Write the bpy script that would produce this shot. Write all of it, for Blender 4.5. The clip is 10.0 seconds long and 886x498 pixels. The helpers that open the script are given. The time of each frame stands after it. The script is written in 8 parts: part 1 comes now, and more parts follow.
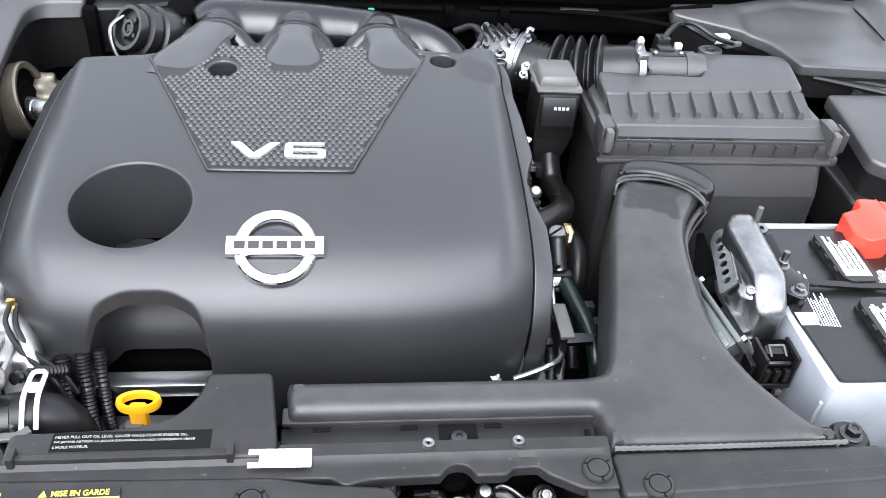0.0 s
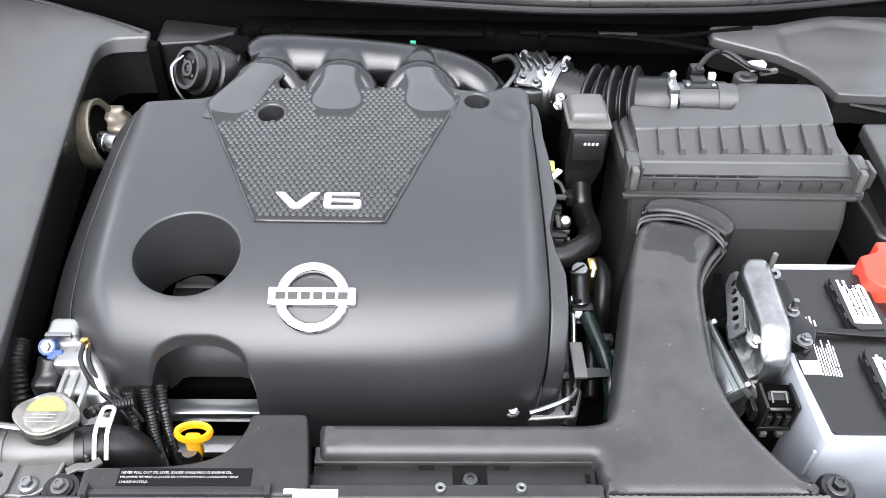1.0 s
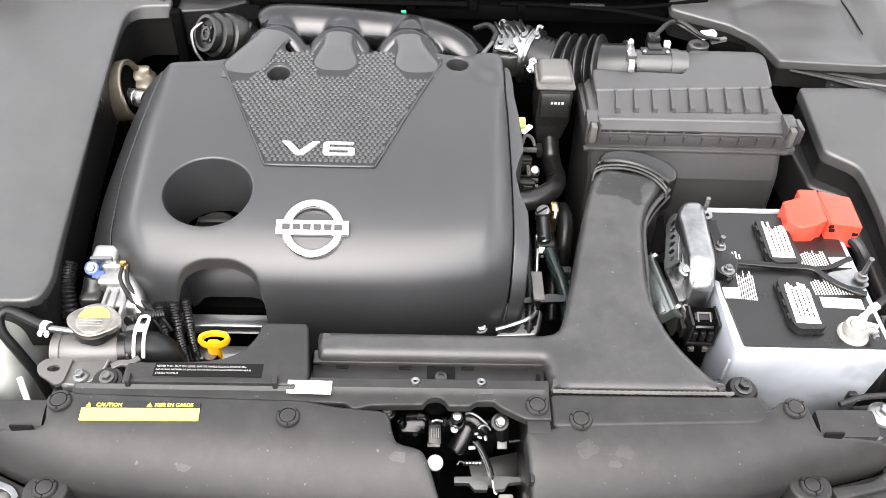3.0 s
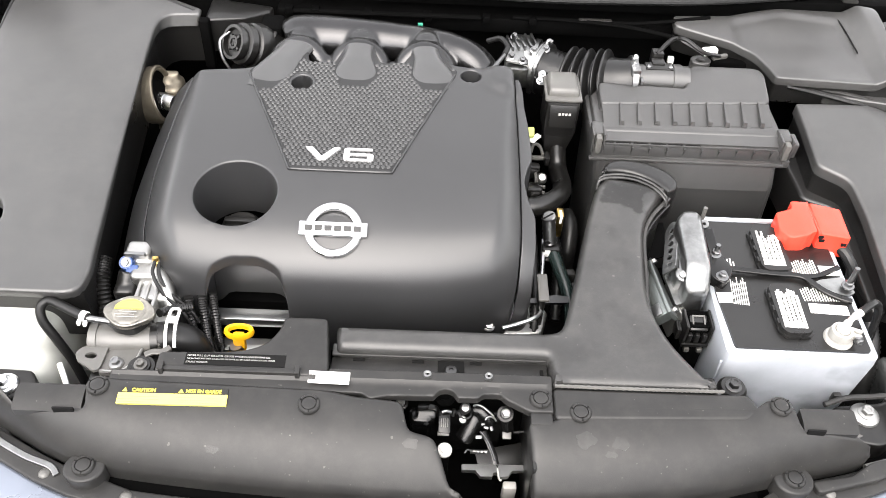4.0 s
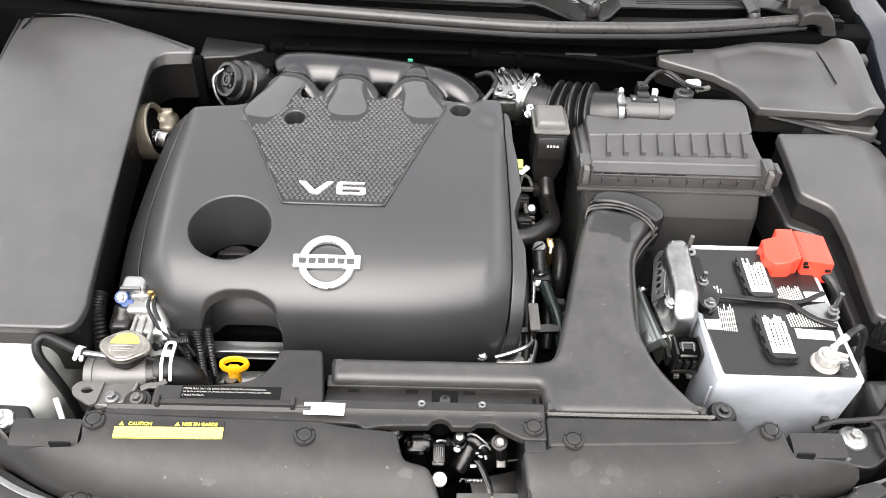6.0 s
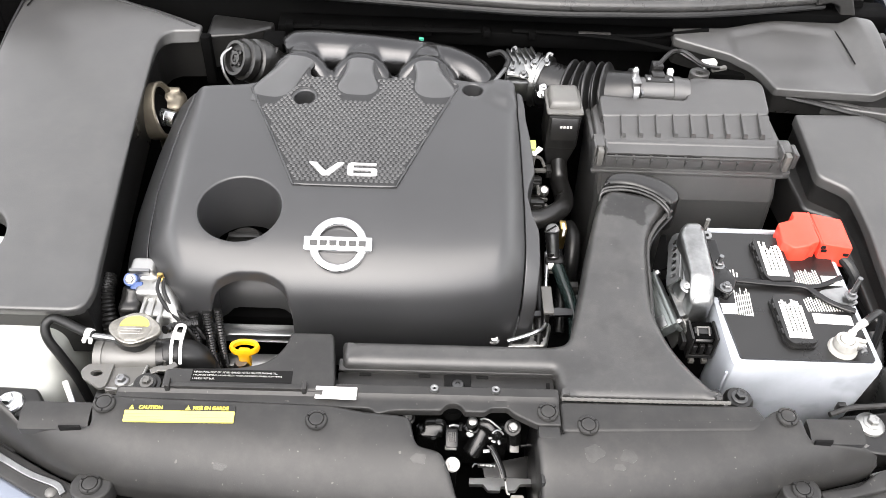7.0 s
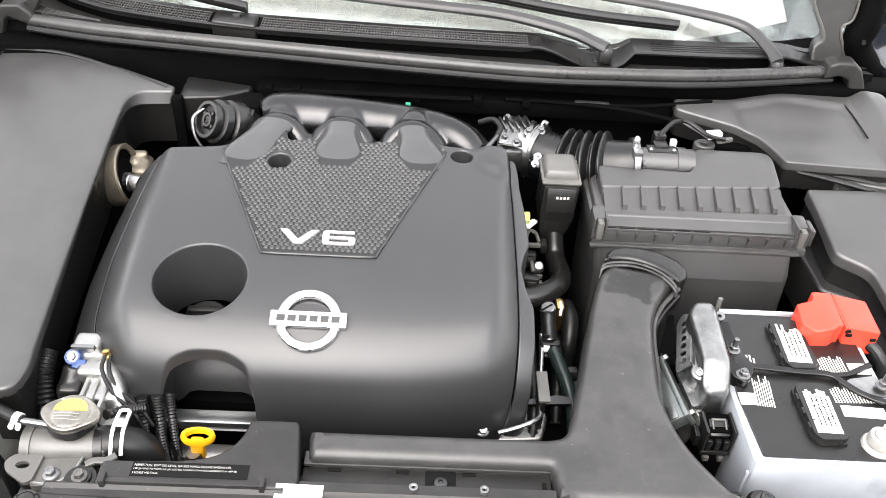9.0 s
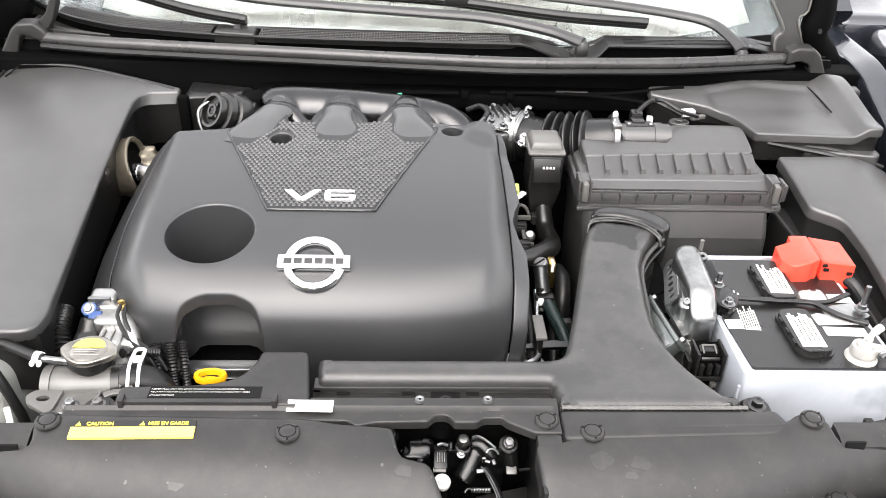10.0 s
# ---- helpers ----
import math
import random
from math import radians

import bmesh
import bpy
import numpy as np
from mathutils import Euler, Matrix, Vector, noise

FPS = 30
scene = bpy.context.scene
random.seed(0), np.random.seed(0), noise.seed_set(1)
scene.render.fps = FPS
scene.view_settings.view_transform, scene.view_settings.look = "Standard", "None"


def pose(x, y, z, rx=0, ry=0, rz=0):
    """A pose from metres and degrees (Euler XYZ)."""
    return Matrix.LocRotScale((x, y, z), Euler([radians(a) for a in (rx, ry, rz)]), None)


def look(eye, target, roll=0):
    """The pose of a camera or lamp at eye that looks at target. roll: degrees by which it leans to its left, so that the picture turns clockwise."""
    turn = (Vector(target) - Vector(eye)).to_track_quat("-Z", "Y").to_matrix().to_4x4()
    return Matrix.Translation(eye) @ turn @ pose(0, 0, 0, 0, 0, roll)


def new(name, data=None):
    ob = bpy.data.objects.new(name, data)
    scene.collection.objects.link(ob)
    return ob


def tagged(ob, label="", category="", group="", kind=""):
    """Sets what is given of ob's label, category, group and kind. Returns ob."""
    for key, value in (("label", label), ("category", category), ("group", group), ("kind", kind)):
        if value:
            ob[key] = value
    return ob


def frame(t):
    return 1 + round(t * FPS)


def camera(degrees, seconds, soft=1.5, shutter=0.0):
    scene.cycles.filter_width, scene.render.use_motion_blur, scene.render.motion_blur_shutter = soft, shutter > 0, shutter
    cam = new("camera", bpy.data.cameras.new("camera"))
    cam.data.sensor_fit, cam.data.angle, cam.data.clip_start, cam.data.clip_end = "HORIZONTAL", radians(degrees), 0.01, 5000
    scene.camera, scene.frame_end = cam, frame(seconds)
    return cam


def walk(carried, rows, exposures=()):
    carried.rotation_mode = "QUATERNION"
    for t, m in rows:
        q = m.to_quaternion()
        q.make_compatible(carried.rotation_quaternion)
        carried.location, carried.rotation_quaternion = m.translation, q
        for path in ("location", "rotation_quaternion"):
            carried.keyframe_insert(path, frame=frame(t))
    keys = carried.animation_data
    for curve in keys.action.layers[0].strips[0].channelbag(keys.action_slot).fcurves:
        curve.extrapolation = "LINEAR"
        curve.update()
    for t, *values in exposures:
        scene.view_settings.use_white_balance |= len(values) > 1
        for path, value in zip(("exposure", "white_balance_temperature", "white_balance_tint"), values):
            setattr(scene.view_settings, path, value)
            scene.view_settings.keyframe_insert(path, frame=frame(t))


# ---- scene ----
cam = camera(55.7, 10.0, 0.4)
PATH = [
    (0, (-0.077, -0.337, 1.349), (0.171, 1.203, 0.098), 5.8),
    (0.5, (-0.062, -0.321, 1.409), (0.073, 1.163, 0.075), 5.0),
    (1, (-0.039, -0.321, 1.469), (0.037, 1.131, 0.096), 2.7),
    (1.5, (-0.018, -0.345, 1.495), (0.071, 1.104, 0.119), 3.3),
    (2, (-0.015, -0.367, 1.518), (0.052, 1.043, 0.101), 2.4),
    (2.5, (-0.012, -0.396, 1.534), (0.067, 0.99, 0.094), 3.0),
    (2.7, (-0.011, -0.417, 1.541), (0.063, 0.975, 0.107), 2.9),
    (3.8, (-0.025, -0.486, 1.591), (0.005, 0.907, 0.156), 3.3),
    (4, (-0.024, -0.486, 1.6), (0.025, 0.903, 0.162), 3.7),
    (4.5, (-0.025, -0.5, 1.606), (0.074, 0.922, 0.203), 4.8),
    (5, (-0.021, -0.499, 1.611), (0.089, 0.941, 0.228), 4.7),
    (5.5, (-0.024, -0.498, 1.611), (0.062, 0.95, 0.233), 3.9),
    (7, (-0.036, -0.485, 1.603), (0.025, 0.923, 0.184), 3.5),
    (7.5, (-0.046, -0.459, 1.588), (0.027, 0.936, 0.156), 4.0),
    (8, (-0.051, -0.419, 1.573), (-0.001, 0.998, 0.162), 3.0),
    (8.5, (-0.065, -0.402, 1.547), (-0.002, 1.111, 0.241), 2.8),
    (9, (-0.026, -0.421, 1.522), (0.05, 1.13, 0.261), 4.5),
    (9.5, (-0.025, -0.484, 1.474), (0.013, 1.153, 0.325), 2.3),
    (10, (-0.028, -0.561, 1.421), (0.06, 1.123, 0.344), 2.2),
]
EXPOSURES = [(0.0, 2.38, 6000, 12), (1.0, 2.54, 6200, 12), (2.0, 2.63, 6350, 12), (2.7, 2.63, 6550, 12), (4.0, 2.58, 6750, 12), (5.5, 2.50, 6750, 12), (8.0, 2.58, 6650, 12), (10.0, 2.55, 6700, 12)]
walk(cam, [(t, look(eye, target, roll)) for t, eye, target, roll in PATH], EXPOSURES)

# ---- light ----
world = bpy.data.worlds.new("overcast_sky")
scene.world = world
world.use_nodes = True
wn, wl = world.node_tree.nodes, world.node_tree.links
sky = wn.new("ShaderNodeTexSky")
sky.sky_type = "NISHITA"
sky.sun_disc = False
sky.sun_elevation = radians(52)
sky.sun_rotation = radians(193)
grey_sky = wn.new("ShaderNodeHueSaturation")
grey_sky.inputs["Saturation"].default_value = 0.12
wl.new(sky.outputs[0], grey_sky.inputs["Color"])
wl.new(grey_sky.outputs[0], wn["Background"].inputs["Color"])
wn["Background"].inputs["Strength"].default_value = 0.15
sun_data = bpy.data.lights.new("sun", "SUN")
sun_data.energy = 0.58
sun_data.angle = radians(56)
sun_data.color = (1.0, 0.95, 0.89)
sun = new("sun", sun_data)
sun.matrix_world = look((-0.5, -1.8, 3.6), (0, 0.3, 0.9))


# ---- materials ----
def mat(name, color, rough=0.5, metal=0.0, var=0.25, grain=900.0, blotch=14.0, bump=0.15, coat=0.0, dust=0.0, spec=0.5, stain=0.0, specks=0.0, pool=None):
    """A solid surface: colour blotches, fine grain, uneven gloss, and dust on what faces up."""
    m = bpy.data.materials.new(name)
    m.use_nodes = True
    n, l = m.node_tree.nodes, m.node_tree.links
    p = n["Principled BSDF"]
    tc = n.new("ShaderNodeNewGeometry")
    big = n.new("ShaderNodeTexNoise")
    big.inputs["Scale"].default_value, big.inputs["Detail"].default_value, big.inputs["Roughness"].default_value = blotch, 6.0, 0.62
    fine = n.new("ShaderNodeTexNoise")
    fine.inputs["Scale"].default_value, fine.inputs["Detail"].default_value = grain, 2.0
    l.new(tc.outputs["Position"], big.inputs["Vector"])
    l.new(tc.outputs["Position"], fine.inputs["Vector"])
    mix = n.new("ShaderNodeMix")
    mix.data_type = "RGBA"
    lo = [c * (1 - var) for c in color]
    hi = [min(1, c * (1 + var)) for c in color]
    mix.inputs[6].default_value, mix.inputs[7].default_value = (*lo, 1), (*hi, 1)
    ramp = n.new("ShaderNodeMapRange")
    ramp.inputs[1].default_value, ramp.inputs[2].default_value = 0.3, 0.7
    l.new(big.outputs["Fac"], ramp.inputs[0])
    l.new(ramp.outputs[0], mix.inputs[0])
    out = mix.outputs[2]
    if dust:
        d2 = n.new("ShaderNodeTexNoise")
        d2.inputs["Scale"].default_value, d2.inputs["Detail"].default_value, d2.inputs["Roughness"].default_value = 38.0, 8.0, 0.7
        l.new(tc.outputs["Position"], d2.inputs["Vector"])
        dr = n.new("ShaderNodeMapRange")
        dr.inputs[1].default_value, dr.inputs[2].default_value, dr.inputs[4].default_value = 0.45, 0.75, dust
        l.new(d2.outputs["Fac"], dr.inputs[0])
        dm = n.new("ShaderNodeMix")
        dm.data_type = "RGBA"
        dm.inputs[7].default_value = (0.30, 0.28, 0.25, 1)
        l.new(dr.outputs[0], dm.inputs[0])
        l.new(out, dm.inputs[6])
        out = dm.outputs[2]
    if stain:
        s2 = n.new("ShaderNodeTexNoise")
        s2.inputs["Scale"].default_value, s2.inputs["Detail"].default_value, s2.inputs["Roughness"].default_value = 17.0, 3.0, 0.45
        l.new(tc.outputs["Position"], s2.inputs["Vector"])
        sr = n.new("ShaderNodeMapRange")
        sr.inputs[1].default_value, sr.inputs[2].default_value, sr.inputs[4].default_value = 0.55, 0.64, stain
        l.new(s2.outputs["Fac"], sr.inputs[0])
        sm2 = n.new("ShaderNodeMix")
        sm2.data_type = "RGBA"
        sm2.inputs[7].default_value = (color[0] * 0.35, color[1] * 0.35, color[2] * 0.35, 1)
        l.new(sr.outputs[0], sm2.inputs[0])
        l.new(out, sm2.inputs[6])
        out = sm2.outputs[2]
    if pool:
        # a dried wet patch of its own shape: centre, reach, strength
        (cx, cy, cz), reach, strength = pool
        away = n.new("ShaderNodeVectorMath")
        away.operation = "DISTANCE"
        away.inputs[1].default_value = (cx, cy, cz)
        l.new(tc.outputs["Position"], away.inputs[0])
        w2 = n.new("ShaderNodeTexNoise")
        w2.inputs["Scale"].default_value, w2.inputs["Detail"].default_value = 34.0, 4.0
        l.new(tc.outputs["Position"], w2.inputs["Vector"])
        edge = n.new("ShaderNodeMath")
        edge.operation = "MULTIPLY_ADD"
        edge.inputs[1].default_value = reach * 2.2
        l.new(w2.outputs["Fac"], edge.inputs[0])
        l.new(away.outputs["Value"], edge.inputs[2])
        wr = n.new("ShaderNodeMapRange")
        wr.inputs[1].default_value, wr.inputs[2].default_value = reach * 2.1, reach * 1.9
        wr.inputs[3].default_value, wr.inputs[4].default_value = 0.0, strength
        l.new(edge.outputs[0], wr.inputs[0])
        wm = n.new("ShaderNodeMix")
        wm.data_type = "RGBA"
        wm.inputs[7].default_value = (color[0] * 0.3, color[1] * 0.3, color[2] * 0.3, 1)
        l.new(wr.outputs[0], wm.inputs[0])
        gl = n.new("ShaderNodeMapRange")
        gl.inputs[3].default_value, gl.inputs[4].default_value = spec, spec * 0.35
        l.new(wr.outputs[0], gl.inputs[0])
        l.new(gl.outputs[0], p.inputs["Specular IOR Level"])
        l.new(out, wm.inputs[6])
        out = wm.outputs[2]
    if specks:
        k2 = n.new("ShaderNodeTexNoise")
        k2.inputs["Scale"].default_value, k2.inputs["Detail"].default_value = 190.0, 1.0
        l.new(tc.outputs["Position"], k2.inputs["Vector"])
        kr = n.new("ShaderNodeMapRange")
        kr.inputs[1].default_value, kr.inputs[2].default_value, kr.inputs[4].default_value = 0.745, 0.80, specks
        l.new(k2.outputs["Fac"], kr.inputs[0])
        km = n.new("ShaderNodeMix")
        km.data_type = "RGBA"
        km.inputs[7].default_value = (0.42, 0.40, 0.36, 1)
        l.new(kr.outputs[0], km.inputs[0])
        l.new(out, km.inputs[6])
        out = km.outputs[2]
    l.new(out, p.inputs["Base Color"])
    rr = n.new("ShaderNodeMapRange")
    rr.inputs[3].default_value, rr.inputs[4].default_value = max(0.02, rough * 0.82), min(1, rough * 1.18)
    l.new(big.outputs["Fac"], rr.inputs[0])
    l.new(rr.outputs[0], p.inputs["Roughness"])
    p.inputs["Metallic"].default_value = metal
    p.inputs["Specular IOR Level"].default_value = spec
    p.inputs["Coat Weight"].default_value = coat
    p.inputs["Coat Roughness"].default_value = 0.05
    if bump:
        b = n.new("ShaderNodeBump")
        b.inputs["Strength"].default_value, b.inputs["Distance"].default_value = bump, 0.0006
        l.new(fine.outputs["Fac"], b.inputs["Height"])
        l.new(b.outputs[0], p.inputs["Normal"])
    return m


COVER = mat("satin_cover_plastic", (0.0225, 0.0227, 0.0236), 0.36, var=0.08, bump=0.10, spec=0.70)
COVER_PANEL = mat("textured_cover_panel", (0.017, 0.0172, 0.0176), 0.40, var=0.12, bump=0.12, spec=0.35)
SHELL = mat("glossy_lamp_plastic", (0.045, 0.047, 0.047), 0.20, var=0.15, bump=0.05, spec=0.7)
HUMP = mat("moulded_hump_plastic", (0.050, 0.0505, 0.0515), 0.36, var=0.08, bump=0.10, spec=0.6)
STUD = mat("moulded_stud_plastic", (0.043, 0.0435, 0.044), 0.34, var=0.12, bump=0.05, spec=0.6)
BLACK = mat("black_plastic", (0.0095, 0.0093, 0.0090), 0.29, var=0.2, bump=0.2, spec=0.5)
GREY = mat("greyed_black_plastic", (0.0185, 0.0182, 0.0178), 0.42, var=0.10, bump=0.10, dust=0.04, spec=0.38, stain=0.18, specks=0.12)
SMUDGE = mat("greasy_plastic", (0.021, 0.0205, 0.0195), 0.36, var=0.3, blotch=120, bump=0.25, spec=0.5)
DUCT = mat("dusty_duct_plastic", (0.034, 0.0337, 0.0332), 0.36, var=0.10, bump=0.2, dust=0.06, spec=0.55, stain=0.45, specks=0.12, pool=((0.236, 0.318, 0.886), 0.031, 0.6))
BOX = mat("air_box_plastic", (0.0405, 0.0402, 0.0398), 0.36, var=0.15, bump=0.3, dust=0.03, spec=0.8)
RUBBER = mat("black_rubber", (0.009, 0.009, 0.009), 0.38, var=0.25, bump=0.25, spec=0.4)
SEAL = mat("seal_rubber", (0.034, 0.0335, 0.033), 0.28, var=0.2, bump=0.2, dust=0.05)
# near-black without gloss: deep parts and gaps carry their shade in this colour
DARK = mat("dark_underbody_and_shade", (0.0017, 0.0017, 0.0017), 0.7, var=0.4, bump=0.3, spec=0.03)
GLOSS = mat("oiled_black_metal", (0.0035, 0.0035, 0.0035), 0.24, var=0.3, bump=0.2, spec=0.45)
PAINT = mat("dark_car_paint", (0.014, 0.016, 0.021), 0.16, var=0.1, bump=0.0, coat=1.0)
BODY = mat("silver_blue_car_paint", (0.20, 0.225, 0.275), 0.28, 0.6, var=0.06, bump=0.0, coat=1.0)
STEEL = mat("zinc_steel", (0.25, 0.252, 0.254), 0.36, 1.0, var=0.15, bump=0.15, grain=400)
DARKSTEEL = mat("blackened_steel", (0.09, 0.09, 0.09), 0.35, 1.0, var=0.3, bump=0.2, grain=400)
OLDALU = mat("weathered_cast_metal", (0.17, 0.15, 0.115), 0.36, 0.6, var=0.35, bump=0.5, grain=260)
ALU = mat("cast_aluminium", (0.40, 0.40, 0.39), 0.45, 1.0, var=0.2, bump=0.5, grain=260)
SHIELD = mat("folded_zinc_sheet", (0.29, 0.293, 0.29), 0.33, 1.0, var=0.28, blotch=40, bump=0.25, grain=300)
MODULE = mat("greenish_metal", (0.20, 0.218, 0.212), 0.30, 0.8, var=0.15, bump=0.1)
CLIP = mat("worn_grey_plastic", (0.09, 0.088, 0.082), 0.38, var=0.2, bump=0.2, spec=0.7)
CHROME = mat("chrome", (0.80, 0.80, 0.81), 0.09, 1.0, var=0.05, bump=0.0)
SILVER = mat("satin_silver", (0.78, 0.79, 0.80), 0.28, 1.0, var=0.05, bump=0.0)
WIPER = mat("satin_black_metal", (0.03, 0.03, 0.03), 0.35, var=0.1, bump=0.05)
GREENISH = mat("dark_green_rubber", (0.012, 0.020, 0.019), 0.25, var=0.2, bump=0.1)
TEAL = mat("green_plastic", (0.02, 0.22, 0.14), 0.4, var=0.1, bump=0.05)
LEAD = mat("lead_grey_metal", (0.50, 0.49, 0.46), 0.5, 0.4, var=0.15, bump=0.3, grain=300)
WHITE = mat("white_plastic", (0.78, 0.78, 0.76), 0.4, var=0.05, bump=0.05)
CLIP_PRINT = mat("worn_white_print", (0.42, 0.41, 0.39), 0.5, var=0.2, bump=0.0)
CAPMETAL = mat("dusty_pressed_metal", (0.30, 0.285, 0.255), 0.34, 1.0, var=0.35, blotch=60, bump=0.3, grain=300)
HOSE = mat("clean_black_rubber", (0.008, 0.008, 0.008), 0.30, var=0.2, bump=0.15, spec=0.5)
PAPER = mat("white_label", (0.80, 0.79, 0.76), 0.5, var=0.05, bump=0.0)
YELLOW = mat("yellow_label", (0.86, 0.74, 0.08), 0.45, var=0.06, bump=0.0)
PALEYELLOW = mat("faded_yellow_label", (0.74, 0.64, 0.13), 0.45, var=0.06, bump=0.0)
ORANGE = mat("yellow_orange_plastic", (0.85, 0.42, 0.01), 0.35, var=0.08, bump=0.05)
RED = mat("red_plastic", (0.72, 0.055, 0.03), 0.38, var=0.12, bump=0.15)
CASE = mat("pale_grey_battery_case", (0.40, 0.425, 0.46), 0.33, var=0.12, bump=0.2, stain=0.35, specks=0.1)
TANK = mat("milky_tank_plastic", (0.44, 0.45, 0.42), 0.4, var=0.1, bump=0.1)
BLUE = mat("blue_plastic", (0.015, 0.05, 0.17), 0.35, var=0.1, bump=0.05)
LIME = mat("lime_plastic", (0.42, 0.48, 0.12), 0.45, var=0.1, bump=0.05)
BRASS = mat("brass", (0.62, 0.44, 0.16), 0.3, 1.0, var=0.15, bump=0.2)
# for print, and for black pieces that paint the shade of slots and recesses
INK_SHADE = mat("black_print_and_shade", (0.006, 0.006, 0.006), 0.8, var=0.05, bump=0.0, spec=0.15)
LETTER = mat("satin_silver_letter", (0.52, 0.52, 0.52), 0.32, 0.5, var=0.05, bump=0.0)
OFFWHITE = mat("dulled_white_plastic", (0.45, 0.44, 0.42), 0.45, var=0.08, bump=0.05)
RENDER = mat("dark_unseen_wall", (0.07, 0.068, 0.065), 0.9, var=0.2, grain=60, blotch=0.8, bump=0.5)
ASPHALT = mat("grey_concrete", (0.14, 0.137, 0.13), 0.85, var=0.15, grain=180, blotch=1.2, bump=0.6)
MANIFOLD = mat("satin_manifold_coating", (0.062, 0.062, 0.063), 0.25, 0.9, var=0.15, bump=0.08)

GLASS = bpy.data.materials.new("windscreen_glass")
GLASS.use_nodes = True
gp = GLASS.node_tree.nodes["Principled BSDF"]
gp.inputs["Transmission Weight"].default_value, gp.inputs["Roughness"].default_value, gp.inputs["IOR"].default_value = 1.0, 0.0, 1.5
gp.inputs["Base Color"].default_value = (0.9, 0.95, 0.93, 1)


# ---- shape helpers ----
def mesh_of(name, bm, material, smooth=True, angle=35):
    me = bpy.data.meshes.new(name)
    bmesh.ops.recalc_face_normals(bm, faces=bm.faces)
    for f in bm.faces:
        f.smooth = smooth
    if smooth:
        lim = radians(angle)
        for e in bm.edges:
            if len(e.link_faces) == 2 and e.calc_face_angle(0) > lim:
                e.smooth = False
    bm.to_mesh(me)
    bm.free()
    me.materials.append(material)
    return me


def part(name, bm, material, parent=None, label="", smooth=True, angle=35):
    """One mesh object under a thing or a part."""
    ob = new(name, mesh_of(name, bm, material, smooth, angle))
    if parent:
        ob.parent = parent
        ob.matrix_parent_inverse = parent.matrix_world.inverted()
    return tagged(ob, label)


def thing(name, label, category, at=(0, 0, 0), group="", kind=""):
    ob = new(name)
    ob.empty_display_size = 0.02
    ob.matrix_world = Matrix.Translation(at)
    return tagged(ob, label, category, group, kind)


def solid(name, bm, material, label, category, group="", kind="", angle=35):
    """A thing that is one mesh."""
    return tagged(part(name, bm, material, angle=angle), label, category, group, kind)


def join(*bms):
    out = bmesh.new()
    for b in bms:
        me = bpy.data.meshes.new("tmp")
        b.to_mesh(me)
        b.free()
        out.from_mesh(me)
        bpy.data.meshes.remove(me)
    return out


def moved(bm, m):
    bm.transform(m)
    return bm


def rbox(x0, x1, y0, y1, z0, z1, r=0.004, seg=2, top=1.0, topy=None, bot=1.0):
    """A box with rounded edges; top/bot scale those ends for draft."""
    bm = bmesh.new()
    bmesh.ops.create_cube(bm, size=1)
    topy = top if topy is None else topy
    for v in bm.verts:
        kx, ky = (top, topy) if v.co.z > 0 else (bot, bot)
        v.co = Vector(((x0 + x1) / 2 + v.co.x * (x1 - x0) * kx, (y0 + y1) / 2 + v.co.y * (y1 - y0) * ky, z0 if v.co.z < 0 else z1))
    if r:
        bmesh.ops.bevel(bm, geom=bm.edges[:], offset=r, segments=seg, profile=0.5, affect="EDGES")
    return bm


def smooth_path(pts, n=8):
    """Catmull-Rom through the points."""
    p = [Vector(q) for q in pts]
    p = [p[0] * 2 - p[1]] + p + [p[-1] * 2 - p[-2]]
    out = []
    for i in range(1, len(p) - 2):
        for k in range(n):
            t = k / n
            a, b, c, d = p[i - 1], p[i], p[i + 1], p[i + 2]
            out.append(0.5 * (2 * b + (c - a) * t + (2 * a - 5 * b + 4 * c - d) * t * t + (3 * b - a - 3 * c + d) * t ** 3))
    out.append(p[-2])
    return out


def tube(pts, r, n=10, curve=8, flat=1.0, ridge=0.0, pitch=0.004, closed=False):
    """A pipe along points; r a radius or one for each path sample; ridge makes a corrugated hose."""
    path = smooth_path(pts, curve) if curve else [Vector(q) for q in pts]
    if ridge:
        length = sum((b - a).length for a, b in zip(path, path[1:]))
        count = max(4, int(length / pitch * 2))
        path = resample(path, length / count)
    bm = bmesh.new()
    rings = []
    up = None
    for i, p in enumerate(path):
        d = (path[min(i + 1, len(path) - 1)] - path[max(i - 1, 0)]).normalized()
        if up is None:
            up = d.orthogonal().normalized() if abs(d.z) > 0.9 else Vector((0, 0, 1))
        side = d.cross(up).normalized()
        up = side.cross(d).normalized()
        rr = r(i / (len(path) - 1)) if callable(r) else r
        if ridge and i % 2:
            rr -= ridge
        rings.append([bm.verts.new(p + side * math.cos(a) * rr + up * math.sin(a) * rr * flat) for a in (2 * math.pi * k / n for k in range(n))])
    for a, b in zip(rings, rings[1:]):
        for k in range(n):
            bm.faces.new((a[k], a[(k + 1) % n], b[(k + 1) % n], b[k]))
    bm.faces.new(rings[0][::-1])
    bm.faces.new(rings[-1])
    return bm


def resample(path, step, closed=False):
    pts = [Vector(p) for p in path]
    if closed:
        pts.append(pts[0])
    out = []
    for a, b in zip(pts, pts[1:]):
        k = max(1, int(round((b - a).length / step)))
        out += [a.lerp(b, j / k) for j in range(k)]
    if not closed:
        out.append(pts[-1])
    return out


